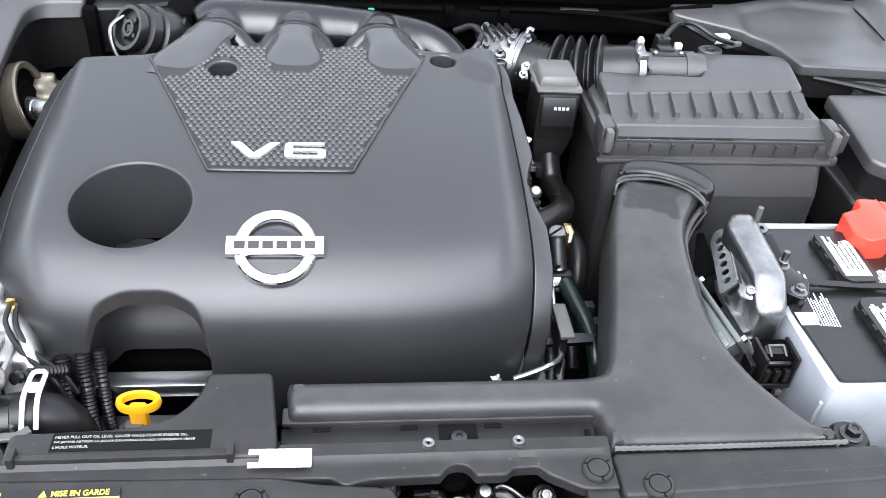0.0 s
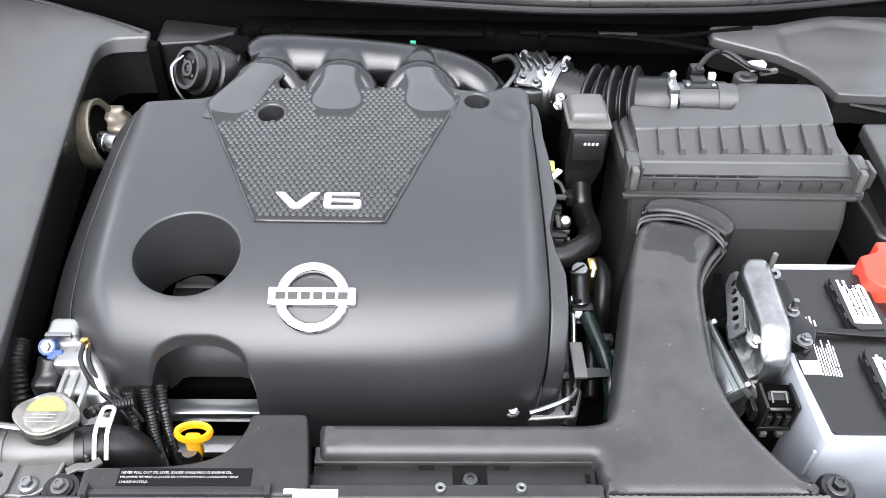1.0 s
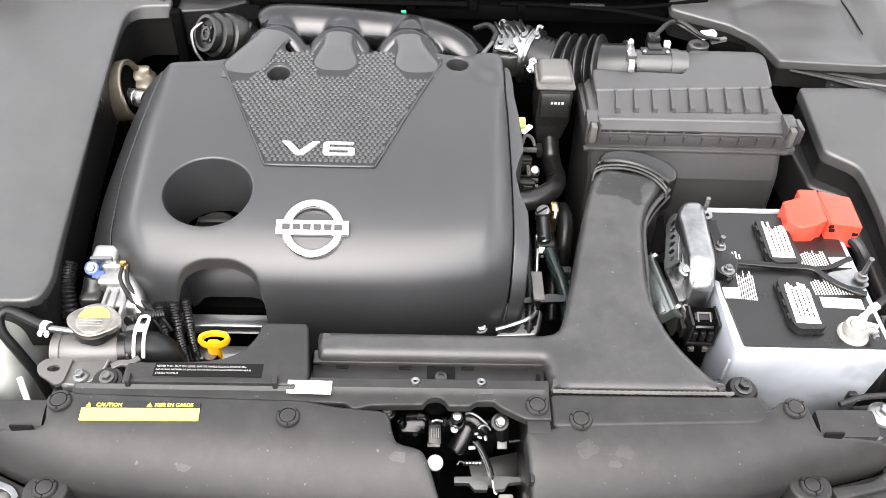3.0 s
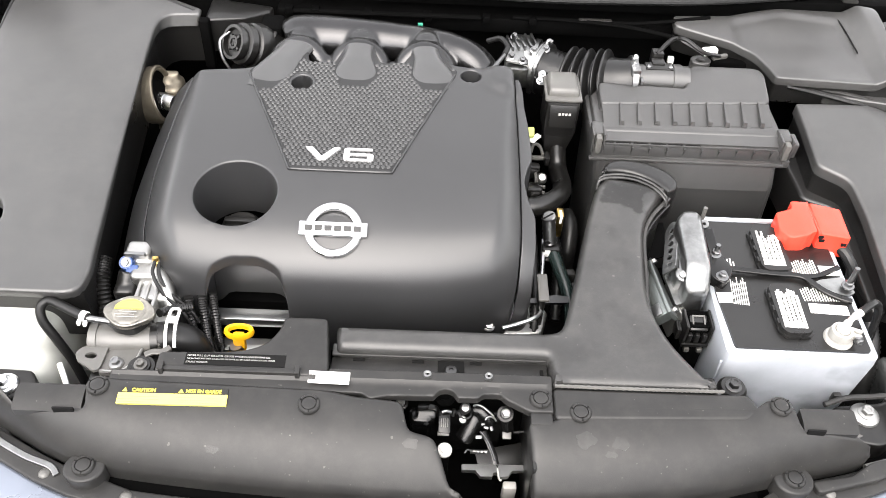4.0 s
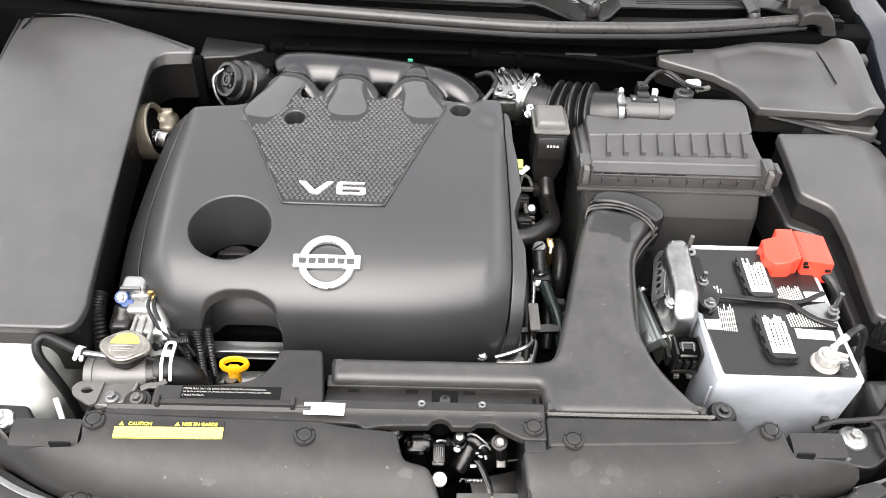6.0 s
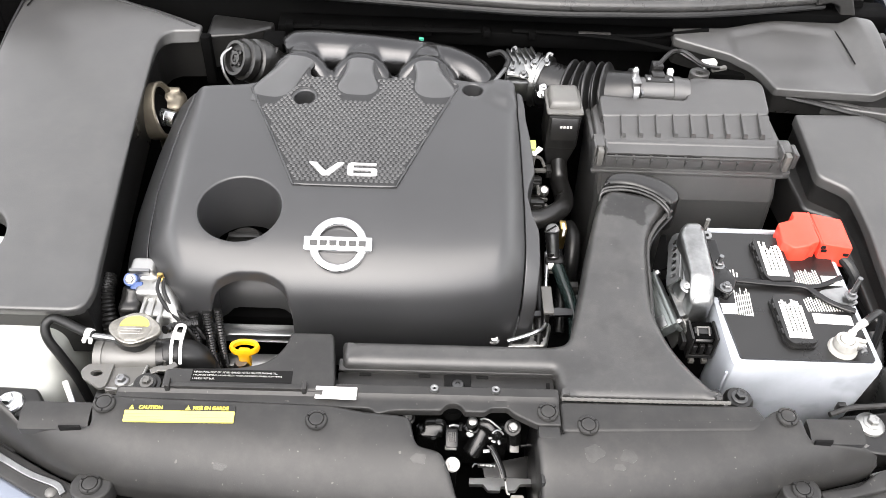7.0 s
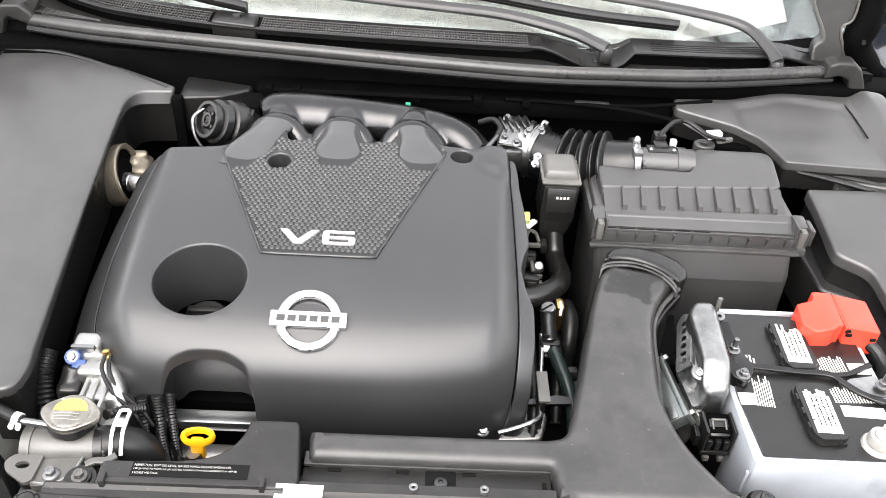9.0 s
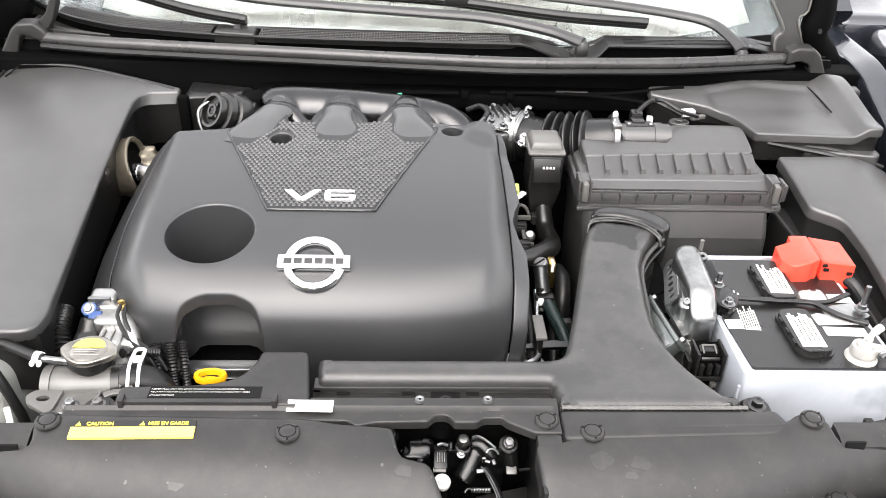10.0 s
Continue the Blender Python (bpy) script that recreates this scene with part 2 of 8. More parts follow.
def lathe(profile, n=20, m=Matrix()):
    """Turn (radius, height) pairs about z."""
    bm = bmesh.new()
    rings = []
    for r, z in profile:
        if r < 1e-5:
            rings.append([bm.verts.new((0, 0, z))])
        else:
            rings.append([bm.verts.new((r * math.cos(2 * math.pi * k / n), r * math.sin(2 * math.pi * k / n), z)) for k in range(n)])
    for a, b in zip(rings, rings[1:]):
        for k in range(n):
            q = [a[k % len(a)], a[(k + 1) % len(a)], b[(k + 1) % len(b)], b[k % len(b)]]
            q = list(dict.fromkeys(q))
            if len(q) > 2:
                bm.faces.new(q)
    bm.transform(m)
    return bm


def rounded(pts, rad, n=5):
    """Cut each corner of a closed plan by a curve; rad one number or one for each corner."""
    out = []
    k = len(pts)
    for i in range(k):
        a, p, b = Vector(pts[i - 1]), Vector(pts[i]), Vector(pts[(i + 1) % k])
        r = rad[i] if isinstance(rad, (list, tuple)) else rad
        r0, r1 = min(r, (a - p).length * 0.48), min(r, (b - p).length * 0.48)
        if r < 1e-6:
            out.append(p)
            continue
        s, e = p + (a - p).normalized() * r0, p + (b - p).normalized() * r1
        for j in range(n + 1):
            t = j / n
            out.append(s * (1 - t) ** 2 + p * 2 * t * (1 - t) + e * t * t)
    return out


def ellipse(cx, cy, rx, ry, n=40, turn=0.0):
    c, s = math.cos(radians(turn)), math.sin(radians(turn))
    return [(cx + rx * math.cos(a) * c - ry * math.sin(a) * s, cy + rx * math.cos(a) * s + ry * math.sin(a) * c) for a in (2 * math.pi * k / n for k in range(n))]


def inside(poly, q):
    """Which of the points q lie in the polygon."""
    res = np.zeros(len(q), bool)
    px, py = q[:, 0], q[:, 1]
    for (x0, y0), (x1, y1) in zip(poly, np.roll(poly, -1, 0)):
        c = (y0 > py) != (y1 > py)
        with np.errstate(divide="ignore", invalid="ignore"):
            res ^= c & (px < (x1 - x0) * (py - y0) / (y1 - y0) + x0)
    return res


def inset(poly, d):
    area = 0.5 * np.sum(poly[:, 0] * np.roll(poly[:, 1], -1) - np.roll(poly[:, 0], -1) * poly[:, 1])
    e = np.roll(poly, -1, 0) - poly
    e /= np.maximum(np.linalg.norm(e, axis=1, keepdims=True), 1e-9)
    nrm = np.stack([-e[:, 1], e[:, 0]], 1) * np.sign(area)
    v = nrm + np.roll(nrm, 1, 0)
    v /= np.maximum(np.linalg.norm(v, axis=1, keepdims=True), 0.5)
    return poly + v * d


def moulded(outline, place, r=0.006, depth=0.03, holes=(), step=0.012, down=None, hole_depth=None, flare=0.0, lean=None):
    """A moulded shell over a plan: place(x, y) gives the surface; its rim is rolled off by r and drops by depth.
    holes: plans cut through, with walls of hole_depth."""
    from mathutils.geometry import delaunay_2d_cdt
    rims = [np.array([tuple(p)[:2] for p in resample([Vector((*tuple(o)[:2], 0)) for o in outline], step, True)])]
    rims += [np.array([tuple(p)[:2] for p in resample([Vector((*tuple(o)[:2], 0)) for o in h], step * 0.7, True)]) for h in holes]
    pts, drops, edges, rim_of = [], [], [], []
    inner = None
    for i, rim in enumerate(rims):
        rr = r if i == 0 else min(r, 0.004)
        sign = 1 if i == 0 else -1
        for a in ((0, 30, 60, 90) if rr > 0.0015 else (0,)):
            ring = inset(rim, sign * rr * (1 - math.cos(radians(a))))
            k0 = len(pts)
            pts += [Vector(p) for p in ring]
            drops += [rr * (1 - math.sin(radians(a))) if rr > 0.0015 else 0.0] * len(ring)
            rim_of += [i if a == 0 else -1] * len(ring)
            edges += [(k0 + k, k0 + (k + 1) % len(ring)) for k in range(len(ring))]
        if i == 0:
            inner = inset(rim, r + step * 0.5)
    lo, hi = rims[0].min(0), rims[0].max(0)
    gx, gy = np.meshgrid(np.arange(lo[0], hi[0], step), np.arange(lo[1], hi[1], step))
    gx = gx + (np.arange(gx.shape[0]) % 2)[:, None] * step * 0.5
    q = np.stack([gx.ravel(), gy.ravel()], 1)
    keep = inside(inner, q)
    for h in rims[1:]:
        keep &= ~inside(inset(h, -(min(r, 0.004) + step * 0.4)), q)
    for p in q[keep]:
        pts.append(Vector(p))
        drops.append(0.0)
        rim_of.append(-1)
    verts, _, faces, orig, _, _ = delaunay_2d_cdt(pts, edges, [], 0, 1e-6)
    cen = np.array([[sum(verts[i][0] for i in f) / 3, sum(verts[i][1] for i in f) / 3] for f in faces])
    ok = inside(rims[0], cen)
    for h in rims[1:]:
        ok &= ~inside(h, cen)
    bm = bmesh.new()
    bv, low = [], {}
    for i, v in enumerate(verts):
        dr = drops[orig[i][0]] if orig[i] else 0.0
        bv.append(bm.verts.new(Vector(place(v[0], v[1])) - Vector((0, 0, dr))))
    for f, k in zip(faces, ok):
        if k:
            try:
                bm.faces.new([bv[i] for i in f])
            except ValueError:
                pass
    mid = Vector((*(rims[0].mean(0)), 0))
    ring_ids = {}
    for i, v in enumerate(verts):
        if orig[i] and rim_of[orig[i][0]] >= 0:
            ring_ids.setdefault(rim_of[orig[i][0]], set()).add(i)
    rim_edges = [e for e in bm.edges if len(e.link_faces) == 1]
    index = {b: i for i, b in enumerate(bv)}
    for e in rim_edges:
        pair = []
        for v in e.verts:
            if v not in low:
                i = index.get(v)
                which = rim_of[orig[i][0]] if orig[i] else 0
                d = depth if which == 0 else (hole_depth or depth)
                goal = v.co - Vector((0, 0, d(v.co.x, v.co.y) if callable(d) else d))
                if flare and which == 0:
                    away = Vector((v.co.x - mid.x, v.co.y - mid.y, 0))
                    goal += away.normalized() * flare
                if lean and which == 0:
                    goal += Vector(lean(v.co.x, v.co.y))
                low[v] = bm.verts.new(goal)
            pair.append(low[v])
        bm.faces.new((e.verts[0], e.verts[1], pair[1], pair[0]))
    for v in [v for v in bm.verts if not v.link_faces]:
        bm.verts.remove(v)
    return bm


def flat(z):
    return lambda x, y: (x, y, z)


def ramp_to(points):
    """Piecewise-linear with smoothing."""
    xs, ys = zip(*points)
    return lambda v: float(np.interp(v, xs, ys))


def spline_to(points):
    """Monotone cubic through (x, y) pairs."""
    xs, ys = [np.array(c, float) for c in zip(*points)]
    d = np.diff(ys) / np.diff(xs)
    m = np.concatenate([[d[0]], np.where(d[:-1] * d[1:] > 0, 2 * d[:-1] * d[1:] / (d[:-1] + d[1:] + 1e-12), 0), [d[-1]]])

    def f(v):
        i = int(np.clip(np.searchsorted(xs, v) - 1, 0, len(xs) - 2))
        h = xs[i + 1] - xs[i]
        t = min(max((v - xs[i]) / h, 0), 1)
        return float((2 * t ** 3 - 3 * t * t + 1) * ys[i] + (t ** 3 - 2 * t * t + t) * h * m[i] + (-2 * t ** 3 + 3 * t * t) * ys[i + 1] + (t ** 3 - t * t) * h * m[i + 1])
    return f


def ease(v):
    v = min(max(v, 0.0), 1.0)
    return v * v * (3 - 2 * v)


def text_mesh(body, width, m, height=None, depth=0.0008, bold=0.0):
    """Raised writing of a given width, centred on m."""
    c = bpy.data.curves.new("t", "FONT")
    c.body, c.extrude, c.offset, c.align_x, c.align_y, c.resolution_u = body, 0.5, bold, "CENTER", "CENTER", 3
    ob = new("t", c)
    bpy.context.view_layer.update()
    me = bpy.data.meshes.new_from_object(ob.evaluated_get(bpy.context.evaluated_depsgraph_get()))
    bpy.data.objects.remove(ob)
    bpy.data.curves.remove(c)
    bm = bmesh.new()
    bm.from_mesh(me)
    bpy.data.meshes.remove(me)
    xs, ys = [v.co.x for v in bm.verts], [v.co.y for v in bm.verts]
    w, h = max(xs) - min(xs), max(ys) - min(ys)
    cx, cy = (max(xs) + min(xs)) / 2, (max(ys) + min(ys)) / 2
    k = width / w
    ky = (height / h) if height else k
    for v in bm.verts:
        v.co = Vector(((v.co.x - cx) * k, (v.co.y - cy) * ky, v.co.z * depth))
    bm.transform(m)
    return bm


def bars(rows, width, height, m, seed=1, depth=0.0004, gap=0.45, seg=(0.05, 0.22)):
    """Lines of unreadable print as plain bars, rows down a field of that size."""
    rnd = random.Random(seed)
    bm = bmesh.new()
    pitch = height / rows
    for i in range(rows):
        y = height / 2 - (i + 0.5) * pitch
        x = -width / 2
        end = width / 2 * rnd.uniform(0.55, 1.0)
        while x < end:
            w = min(rnd.uniform(*seg) * width, end - x)
            b = rbox(x, x + w * 0.88, y - pitch * gap * 0.6, y + pitch * gap * 0.6, 0, depth, 0)
            me = bpy.data.meshes.new("b")
            b.to_mesh(me)
            b.free()
            bm.from_mesh(me)
            bpy.data.meshes.remove(me)
            x += w
    bm.transform(m)
    return bm


def organic(bms, voxel=0.003, rounds=6):
    """Blend overlapping forms into one skin."""
    bm = join(*bms)
    me = bpy.data.meshes.new("o")
    bm.to_mesh(me)
    bm.free()
    ob = new("o", me)
    r = ob.modifiers.new("r", "REMESH")
    r.mode, r.voxel_size = "VOXEL", voxel
    s = ob.modifiers.new("s", "SMOOTH")
    s.factor, s.iterations = 0.5, rounds
    bpy.context.view_layer.update()
    done = bpy.data.meshes.new_from_object(ob.evaluated_get(bpy.context.evaluated_depsgraph_get()))
    bpy.data.objects.remove(ob)
    bpy.data.meshes.remove(me)
    out = bmesh.new()
    out.from_mesh(done)
    bpy.data.meshes.remove(done)
    return out


def stack(secs, n=4):
    """A moulded box from rounded oblong sections (z, x0, x1, y0, y1, r)."""
    bm = bmesh.new()
    rings = []
    for z, x0, x1, y0, y1, r in secs:
        rings.append([bm.verts.new((p[0], p[1], z)) for p in rounded([(x0, y0), (x1, y0), (x1, y1), (x0, y1)], r, n)])
    for a, b in zip(rings, rings[1:]):
        k = len(a)
        for i in range(k):
            bm.faces.new((a[i], a[(i + 1) % k], b[(i + 1) % k], b[i]))
    bm.faces.new(rings[0][::-1])
    bm.faces.new(rings[-1])
    return bm


def coil(a, b, r, turns, wire=0.0007):
    """A wire spring between two points."""
    a, b = Vector(a), Vector(b)
    d = (b - a).normalized()
    s = d.orthogonal().normalized()
    u = d.cross(s)
    k = int(turns * 8)
    return tube([a.lerp(b, i / k) + s * r * math.cos(i * math.pi / 4) + u * r * math.sin(i * math.pi / 4) for i in range(k + 1)], wire, 5, 0)


def ribbon(pts, w, h, n=6):
    """A flat strap along points."""
    path = smooth_path(pts, n)
    bm = bmesh.new()
    rings = []
    for i, p in enumerate(path):
        d = (path[min(i + 1, len(path) - 1)] - path[max(i - 1, 0)]).normalized()
        s = d.cross(Vector((0, 0, 1))).normalized()
        u = s.cross(d)
        rings.append([bm.verts.new(p + s * x * w / 2 + u * z * h / 2) for x, z in ((-1, -1), (-1, 0.6), (-0.8, 1), (0.8, 1), (1, 0.6), (1, -1))])
    for a, b in zip(rings, rings[1:]):
        for k in range(6):
            bm.faces.new((a[k], a[(k + 1) % 6], b[(k + 1) % 6], b[k]))
    bm.faces.new(rings[0][::-1])
    bm.faces.new(rings[-1])
    return bm


def hexhead(r, h, m=Matrix(), flange=1.45):
    """A flanged hexagon bolt head."""
    a = lathe([(0, 0), (r * flange, 0), (r * flange, h * 0.22), (r * 1.05, h * 0.35), (0, h * 0.35)], 18)
    b = lathe([(r, h * 0.3), (r, h * 0.9), (r * 0.86, h), (r * 0.5, h), (r * 0.42, h * 0.9), (0, h * 0.9)], 6)
    return moved(join(a, b), m)


# ---- structure ----
g = bmesh.new()
bmesh.ops.create_grid(g, x_segments=8, y_segments=8, size=400)
solid("ground", g, ASPHALT, "grey concrete ground under the car", "ground", kind="structure")

# plain wall added out of view behind the camera, to darken what the plastics reflect
solid("wall_unseen", rbox(-7.0, 7.0, -2.9, -2.6, 0.0, 1.6, 0.02), RENDER, "plain dark wall added out of view to darken reflections", "wall", kind="structure")

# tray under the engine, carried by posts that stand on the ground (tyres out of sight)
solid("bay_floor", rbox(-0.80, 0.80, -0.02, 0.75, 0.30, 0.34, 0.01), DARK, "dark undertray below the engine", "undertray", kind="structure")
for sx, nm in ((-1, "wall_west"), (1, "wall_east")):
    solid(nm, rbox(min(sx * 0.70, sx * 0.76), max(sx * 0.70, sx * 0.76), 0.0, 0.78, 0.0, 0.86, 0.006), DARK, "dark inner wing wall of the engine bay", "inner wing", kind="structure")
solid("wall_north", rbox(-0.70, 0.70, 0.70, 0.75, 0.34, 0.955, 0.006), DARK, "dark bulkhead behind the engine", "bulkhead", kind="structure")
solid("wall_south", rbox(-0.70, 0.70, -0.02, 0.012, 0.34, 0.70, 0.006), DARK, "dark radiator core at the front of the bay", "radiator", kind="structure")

# outer wings with a rounded shoulder
for sx, nm in ((-1, "wing_trim"), (1, "wing_trim")):
    wing = moulded(rounded([(sx * 0.745, -0.02), (sx * 0.93, 0.10), (sx * 0.95, 0.9), (sx * 0.80, 0.9), (sx * 0.745, 0.62)], 0.03),
                   lambda x, y: (x, y, 0.875 + 0.10 * ease((y + 0.1) / 0.9) - 0.05 * max(0, (abs(x) - 0.80) / 0.12) ** 2), 0.02, 0.55)
    solid(nm, wing, PAINT, "glossy dark front wing of the car", "car wing", kind="structure")

# top of the front doors behind the wings
for sx in (-1, 1):
    door = moulded(rounded([(sx * 0.745, 0.905), (sx * 0.945, 0.905), (sx * 0.95, 2.0), (sx * 0.76, 2.0)], 0.02), lambda x, y: (x, y, 0.985 + 0.05 * ease((y - 0.9) / 0.3) - 0.03 * max(0, (abs(x) - 0.84) / 0.1) ** 2), 0.015, 0.6, (), 0.03)
    solid("door_trim", door, PAINT, "glossy dark front door shoulder of the car", "car door", kind="structure")
    pillar = ribbon([(sx * 0.735, 0.90, 0.985), (sx * 0.725, 1.00, 1.06), (sx * 0.66, 1.35, 1.33), (sx * 0.60, 1.60, 1.50)], 0.05, 0.04, 6)
    solid("pillar_trim", pillar, PAINT, "dark windscreen pillar of the car", "pillar", kind="structure")

# inner rail of the right wing, with a rolled edge
rail = moulded(rounded([(0.690, 0.50), (0.722, 0.50), (0.738, 0.70), (0.742, 0.96), (0.708, 0.96), (0.696, 0.70)], 0.012), lambda x, y: (x, y, 0.905 + 0.055 * ease((y - 0.50) / 0.25) + 0.3 * max(0.0, x - 0.705)), 0.005, 0.06, (), 0.010)
solid("trim", rail, PAINT, "glossy black inner rail of the front wing", "wing rail", kind="structure")

# hinge arms and strut of the opened bonnet, which itself stays out of view
stay = thing("bonnet_stay", "black hinge arms and thin gas strut of the opened bonnet", "bonnet stay", (0.68, 0.5, 0.86))
part("hinge_arm", tube([(-0.70, 0.74, 0.86), (-0.71, 0.76, 0.96), (-0.725, 0.80, 1.02), (-0.72, 0.82, 1.10), (-0.70, 0.80, 1.18)], 0.024, 8, 5, flat=1.6), DARK, stay)
part("hinge_cover", rbox(-0.80, -0.668, 0.745, 0.95, 0.88, 1.06, 0.012), DARK, stay)
part("hinge_arm", tube([(0.652, 0.800, 1.120), (0.646, 0.790, 1.060), (0.644, 0.780, 1.026), (0.638, 0.772, 1.003), (0.648, 0.773, 0.984), (0.676, 0.775, 0.955), (0.704, 0.775, 0.905)], lambda t: 0.0190 + 0.004 * math.sin(5 * t), 12, 6, flat=1.3), DARK, stay, angle=60)
part("hinge_pin", lathe([(0, 0.010), (0.006, 0.009), (0.008, 0.006), (0.008, -0.010), (0, -0.010)], 14, Matrix.Translation((0.634, 0.758, 1.006)) @ Matrix.Rotation(radians(90), 4, "X")), DARKSTEEL, stay)
part("strut_rod", tube([(0.674, 0.473, 0.86), (0.680, 0.57, 1.08)], 0.0048, 10, 0), STEEL, stay, "thin grey rod")
part("strut_cylinder", tube([(0.680, 0.57, 1.08), (0.684, 0.68, 1.33)], 0.0085, 12, 0), BLACK, stay)

# windscreen and what shows behind it
scr = bmesh.new()
NX, NY = 24, 10
gridv = []
for j in range(NY + 1):
    row = []
    for i in range(NX + 1):
        x = -0.72 + 1.44 * i / NX
        t = j / NY
        row.append(scr.verts.new((x * (1 - 0.12 * t), 0.725 + 0.81 * t + 0.150 * (x / 0.72) ** 2, 0.9765 + 0.464 * t)))
    gridv.append(row)
for j in range(NY):
    for i in range(NX):
        scr.faces.new((gridv[j][i], gridv[j][i + 1], gridv[j + 1][i + 1], gridv[j + 1][i]))
back = scr.copy()
bmesh.ops.solidify(scr, geom=scr.faces[:], thickness=0.005)
pane = solid("window_1", scr, GLASS, "curved windscreen glass above the wiper grille", "windscreen", kind="structure")
pane.visible_shadow = False
for v in back.verts:
    v.co = Vector((v.co.x * 0.775 + 0.012, v.co.y + 0.03, v.co.z - 0.03))
bmesh.ops.solidify(back, geom=back.faces[:], thickness=0.01)
solid("sun_shade", back, WHITE, "white sun shade lying behind the windscreen", "sun shade")
solid("scuttle", rbox(-0.78, 0.78, 0.80, 1.6, 0.3, 0.93, 0.01), DARK, "dark body shell below the windscreen", "body shell", kind="structure")

# ---- cowl: rubber seal, grille band, wipers ----
SEAL_LINE = [(-0.597, 0.733, 0.9755), (-0.550, 0.720, 0.977), (-0.460, 0.7035, 0.978), (-0.230, 0.680, 0.979), (0.100, 0.653, 0.979), (0.260, 0.656, 0.979), (0.390, 0.671, 0.977), (0.520, 0.701, 0.974), (0.592, 0.7215, 0.9712)]
seal_y = spline_to([(p[0], p[1]) for p in SEAL_LINE])
seal_z = spline_to([(p[0], p[2]) for p in SEAL_LINE])
seal = thing("cowl_seal", "long dark grey rubber bulb seal along the cowl", "rubber seal", (0, 0.66, 0.96))
part("bulb", tube([(x, y + 0.003, z) for x, y, z in SEAL_LINE], 0.0088, 14, 10), SEAL, seal)
part("lip", tube([(x, y - 0.004, z - 0.0110) for x, y, z in SEAL_LINE], 0.0052, 10, 10), RUBBER, seal)
part("flange", ribbon([(x, y + 0.016, z - 0.002) for x, y, z in SEAL_LINE], 0.010, 0.003, 10), SEAL, seal)

cowl = thing("cowl", "black plastic cowl panel with a grille band below the windscreen", "cowl panel", (0, 0.75, 0.93))
XS = [-0.66 + 1.32 * i / 88 for i in range(89)]
grille_y = spline_to([(-0.66, 0.882), (-0.612, 0.834), (-0.55, 0.786), (-0.47, 0.749), (-0.25, 0.711), (0.0, 0.703), (0.10, 0.702), (0.25, 0.703), (0.40, 0.711), (0.55, 0.737), (0.66, 0.772)])
GRILLE_W = 0.038


def cowl_dip(x):
    """1 in the low notch for the wiper pivot."""
    return ease((x - 0.142) / 0.085) * ease((0.287 - x) / 0.028)


def cowl_rows(x):
    """The section of the cowl at x: bulkhead face, gutter, dark riser below an overhanging lip, grille bed, windscreen's foot."""
    y, z = seal_y(x), seal_z(x)
    k = min(1.0, cowl_dip(x) + ease((x - 0.505) / 0.09))
    f = grille_y(x) * (1 - k) + (y + 0.033) * k
    b = grille_y(x) + GRILLE_W
    t = z + 0.0135 * (1 - k) - 0.006 * k
    bed = 0.011 * (1 - ease((x - 0.13) / 0.02)) * ease((x + 0.63) / 0.03)
    return [(x, y + 0.070, 0.80), (x, y + 0.060, z - 0.034), (x, y + 0.004, z - 0.022), (x, y + 0.010, z - 0.006), (x, y + 0.020, z - 0.008), (x, f + 0.014 * (1 - k), z - 0.012),
            (x, f + 0.014 * (1 - k), t - 0.005), (x, f, t - 0.004), (x, f - 0.001, t - 0.001), (x, f + 0.002, t), (x, f + 0.0045, t), (x, f + 0.005, t - bed), (x, b - 0.001, t - bed + 0.002 * k), (x, b, t + 0.004 * k), (x, b + 0.008, t + 0.001 + 0.006 * k), (x, b + 0.014, t - 0.006 + 0.010 * k), (x, b + 0.070, z - 0.03)]


def cowl_strip(first, last, shift):
    """A strip of the cowl's section between two of its lines."""
    bm = bmesh.new()
    prev = None
    for x in XS:
        p = cowl_rows(x)
        row = [bm.verts.new(Vector(q) + Vector(shift)) for q in p[first:last + 1]]
        if prev:
            for a in range(len(row) - 1):
                bm.faces.new((prev[a], row[a], row[a + 1], prev[a + 1]))
        prev = row
    return bm


part("panel", cowl_strip(6, 16, (0, 0, 0)), BLACK, cowl, angle=25)
# bulkhead face and riser are blacker than the panel: shade put into their colour
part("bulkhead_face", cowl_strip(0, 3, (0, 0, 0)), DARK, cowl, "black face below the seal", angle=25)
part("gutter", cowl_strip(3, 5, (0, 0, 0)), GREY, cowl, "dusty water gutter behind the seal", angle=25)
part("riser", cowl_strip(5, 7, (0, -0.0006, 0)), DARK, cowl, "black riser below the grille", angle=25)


def grille_band(x0, x1, rows, pitch):
    """Open mesh of bars lying on the cowl's flat band."""
    bms = []
    n = int((x1 - x0) / pitch)
    for i in range(n + 1):
        x = x0 + (x1 - x0) * i / n
        g, z = grille_y(x), seal_z(x) + 0.0118
        bms.append(rbox(x - 0.00075, x + 0.00075, g + 0.004, g + GRILLE_W, z, z + 0.0022, 0))
    for k in range(rows + 1):
        line = []
        for i in range(31):
            x = x0 + (x1 - x0) * i / 30
            line.append((x, grille_y(x) + 0.005 + (GRILLE_W - 0.006) * k / rows, seal_z(x) + 0.0133))
        bms.append(tube(line, 0.0011, 4, 0))
    return join(*bms)


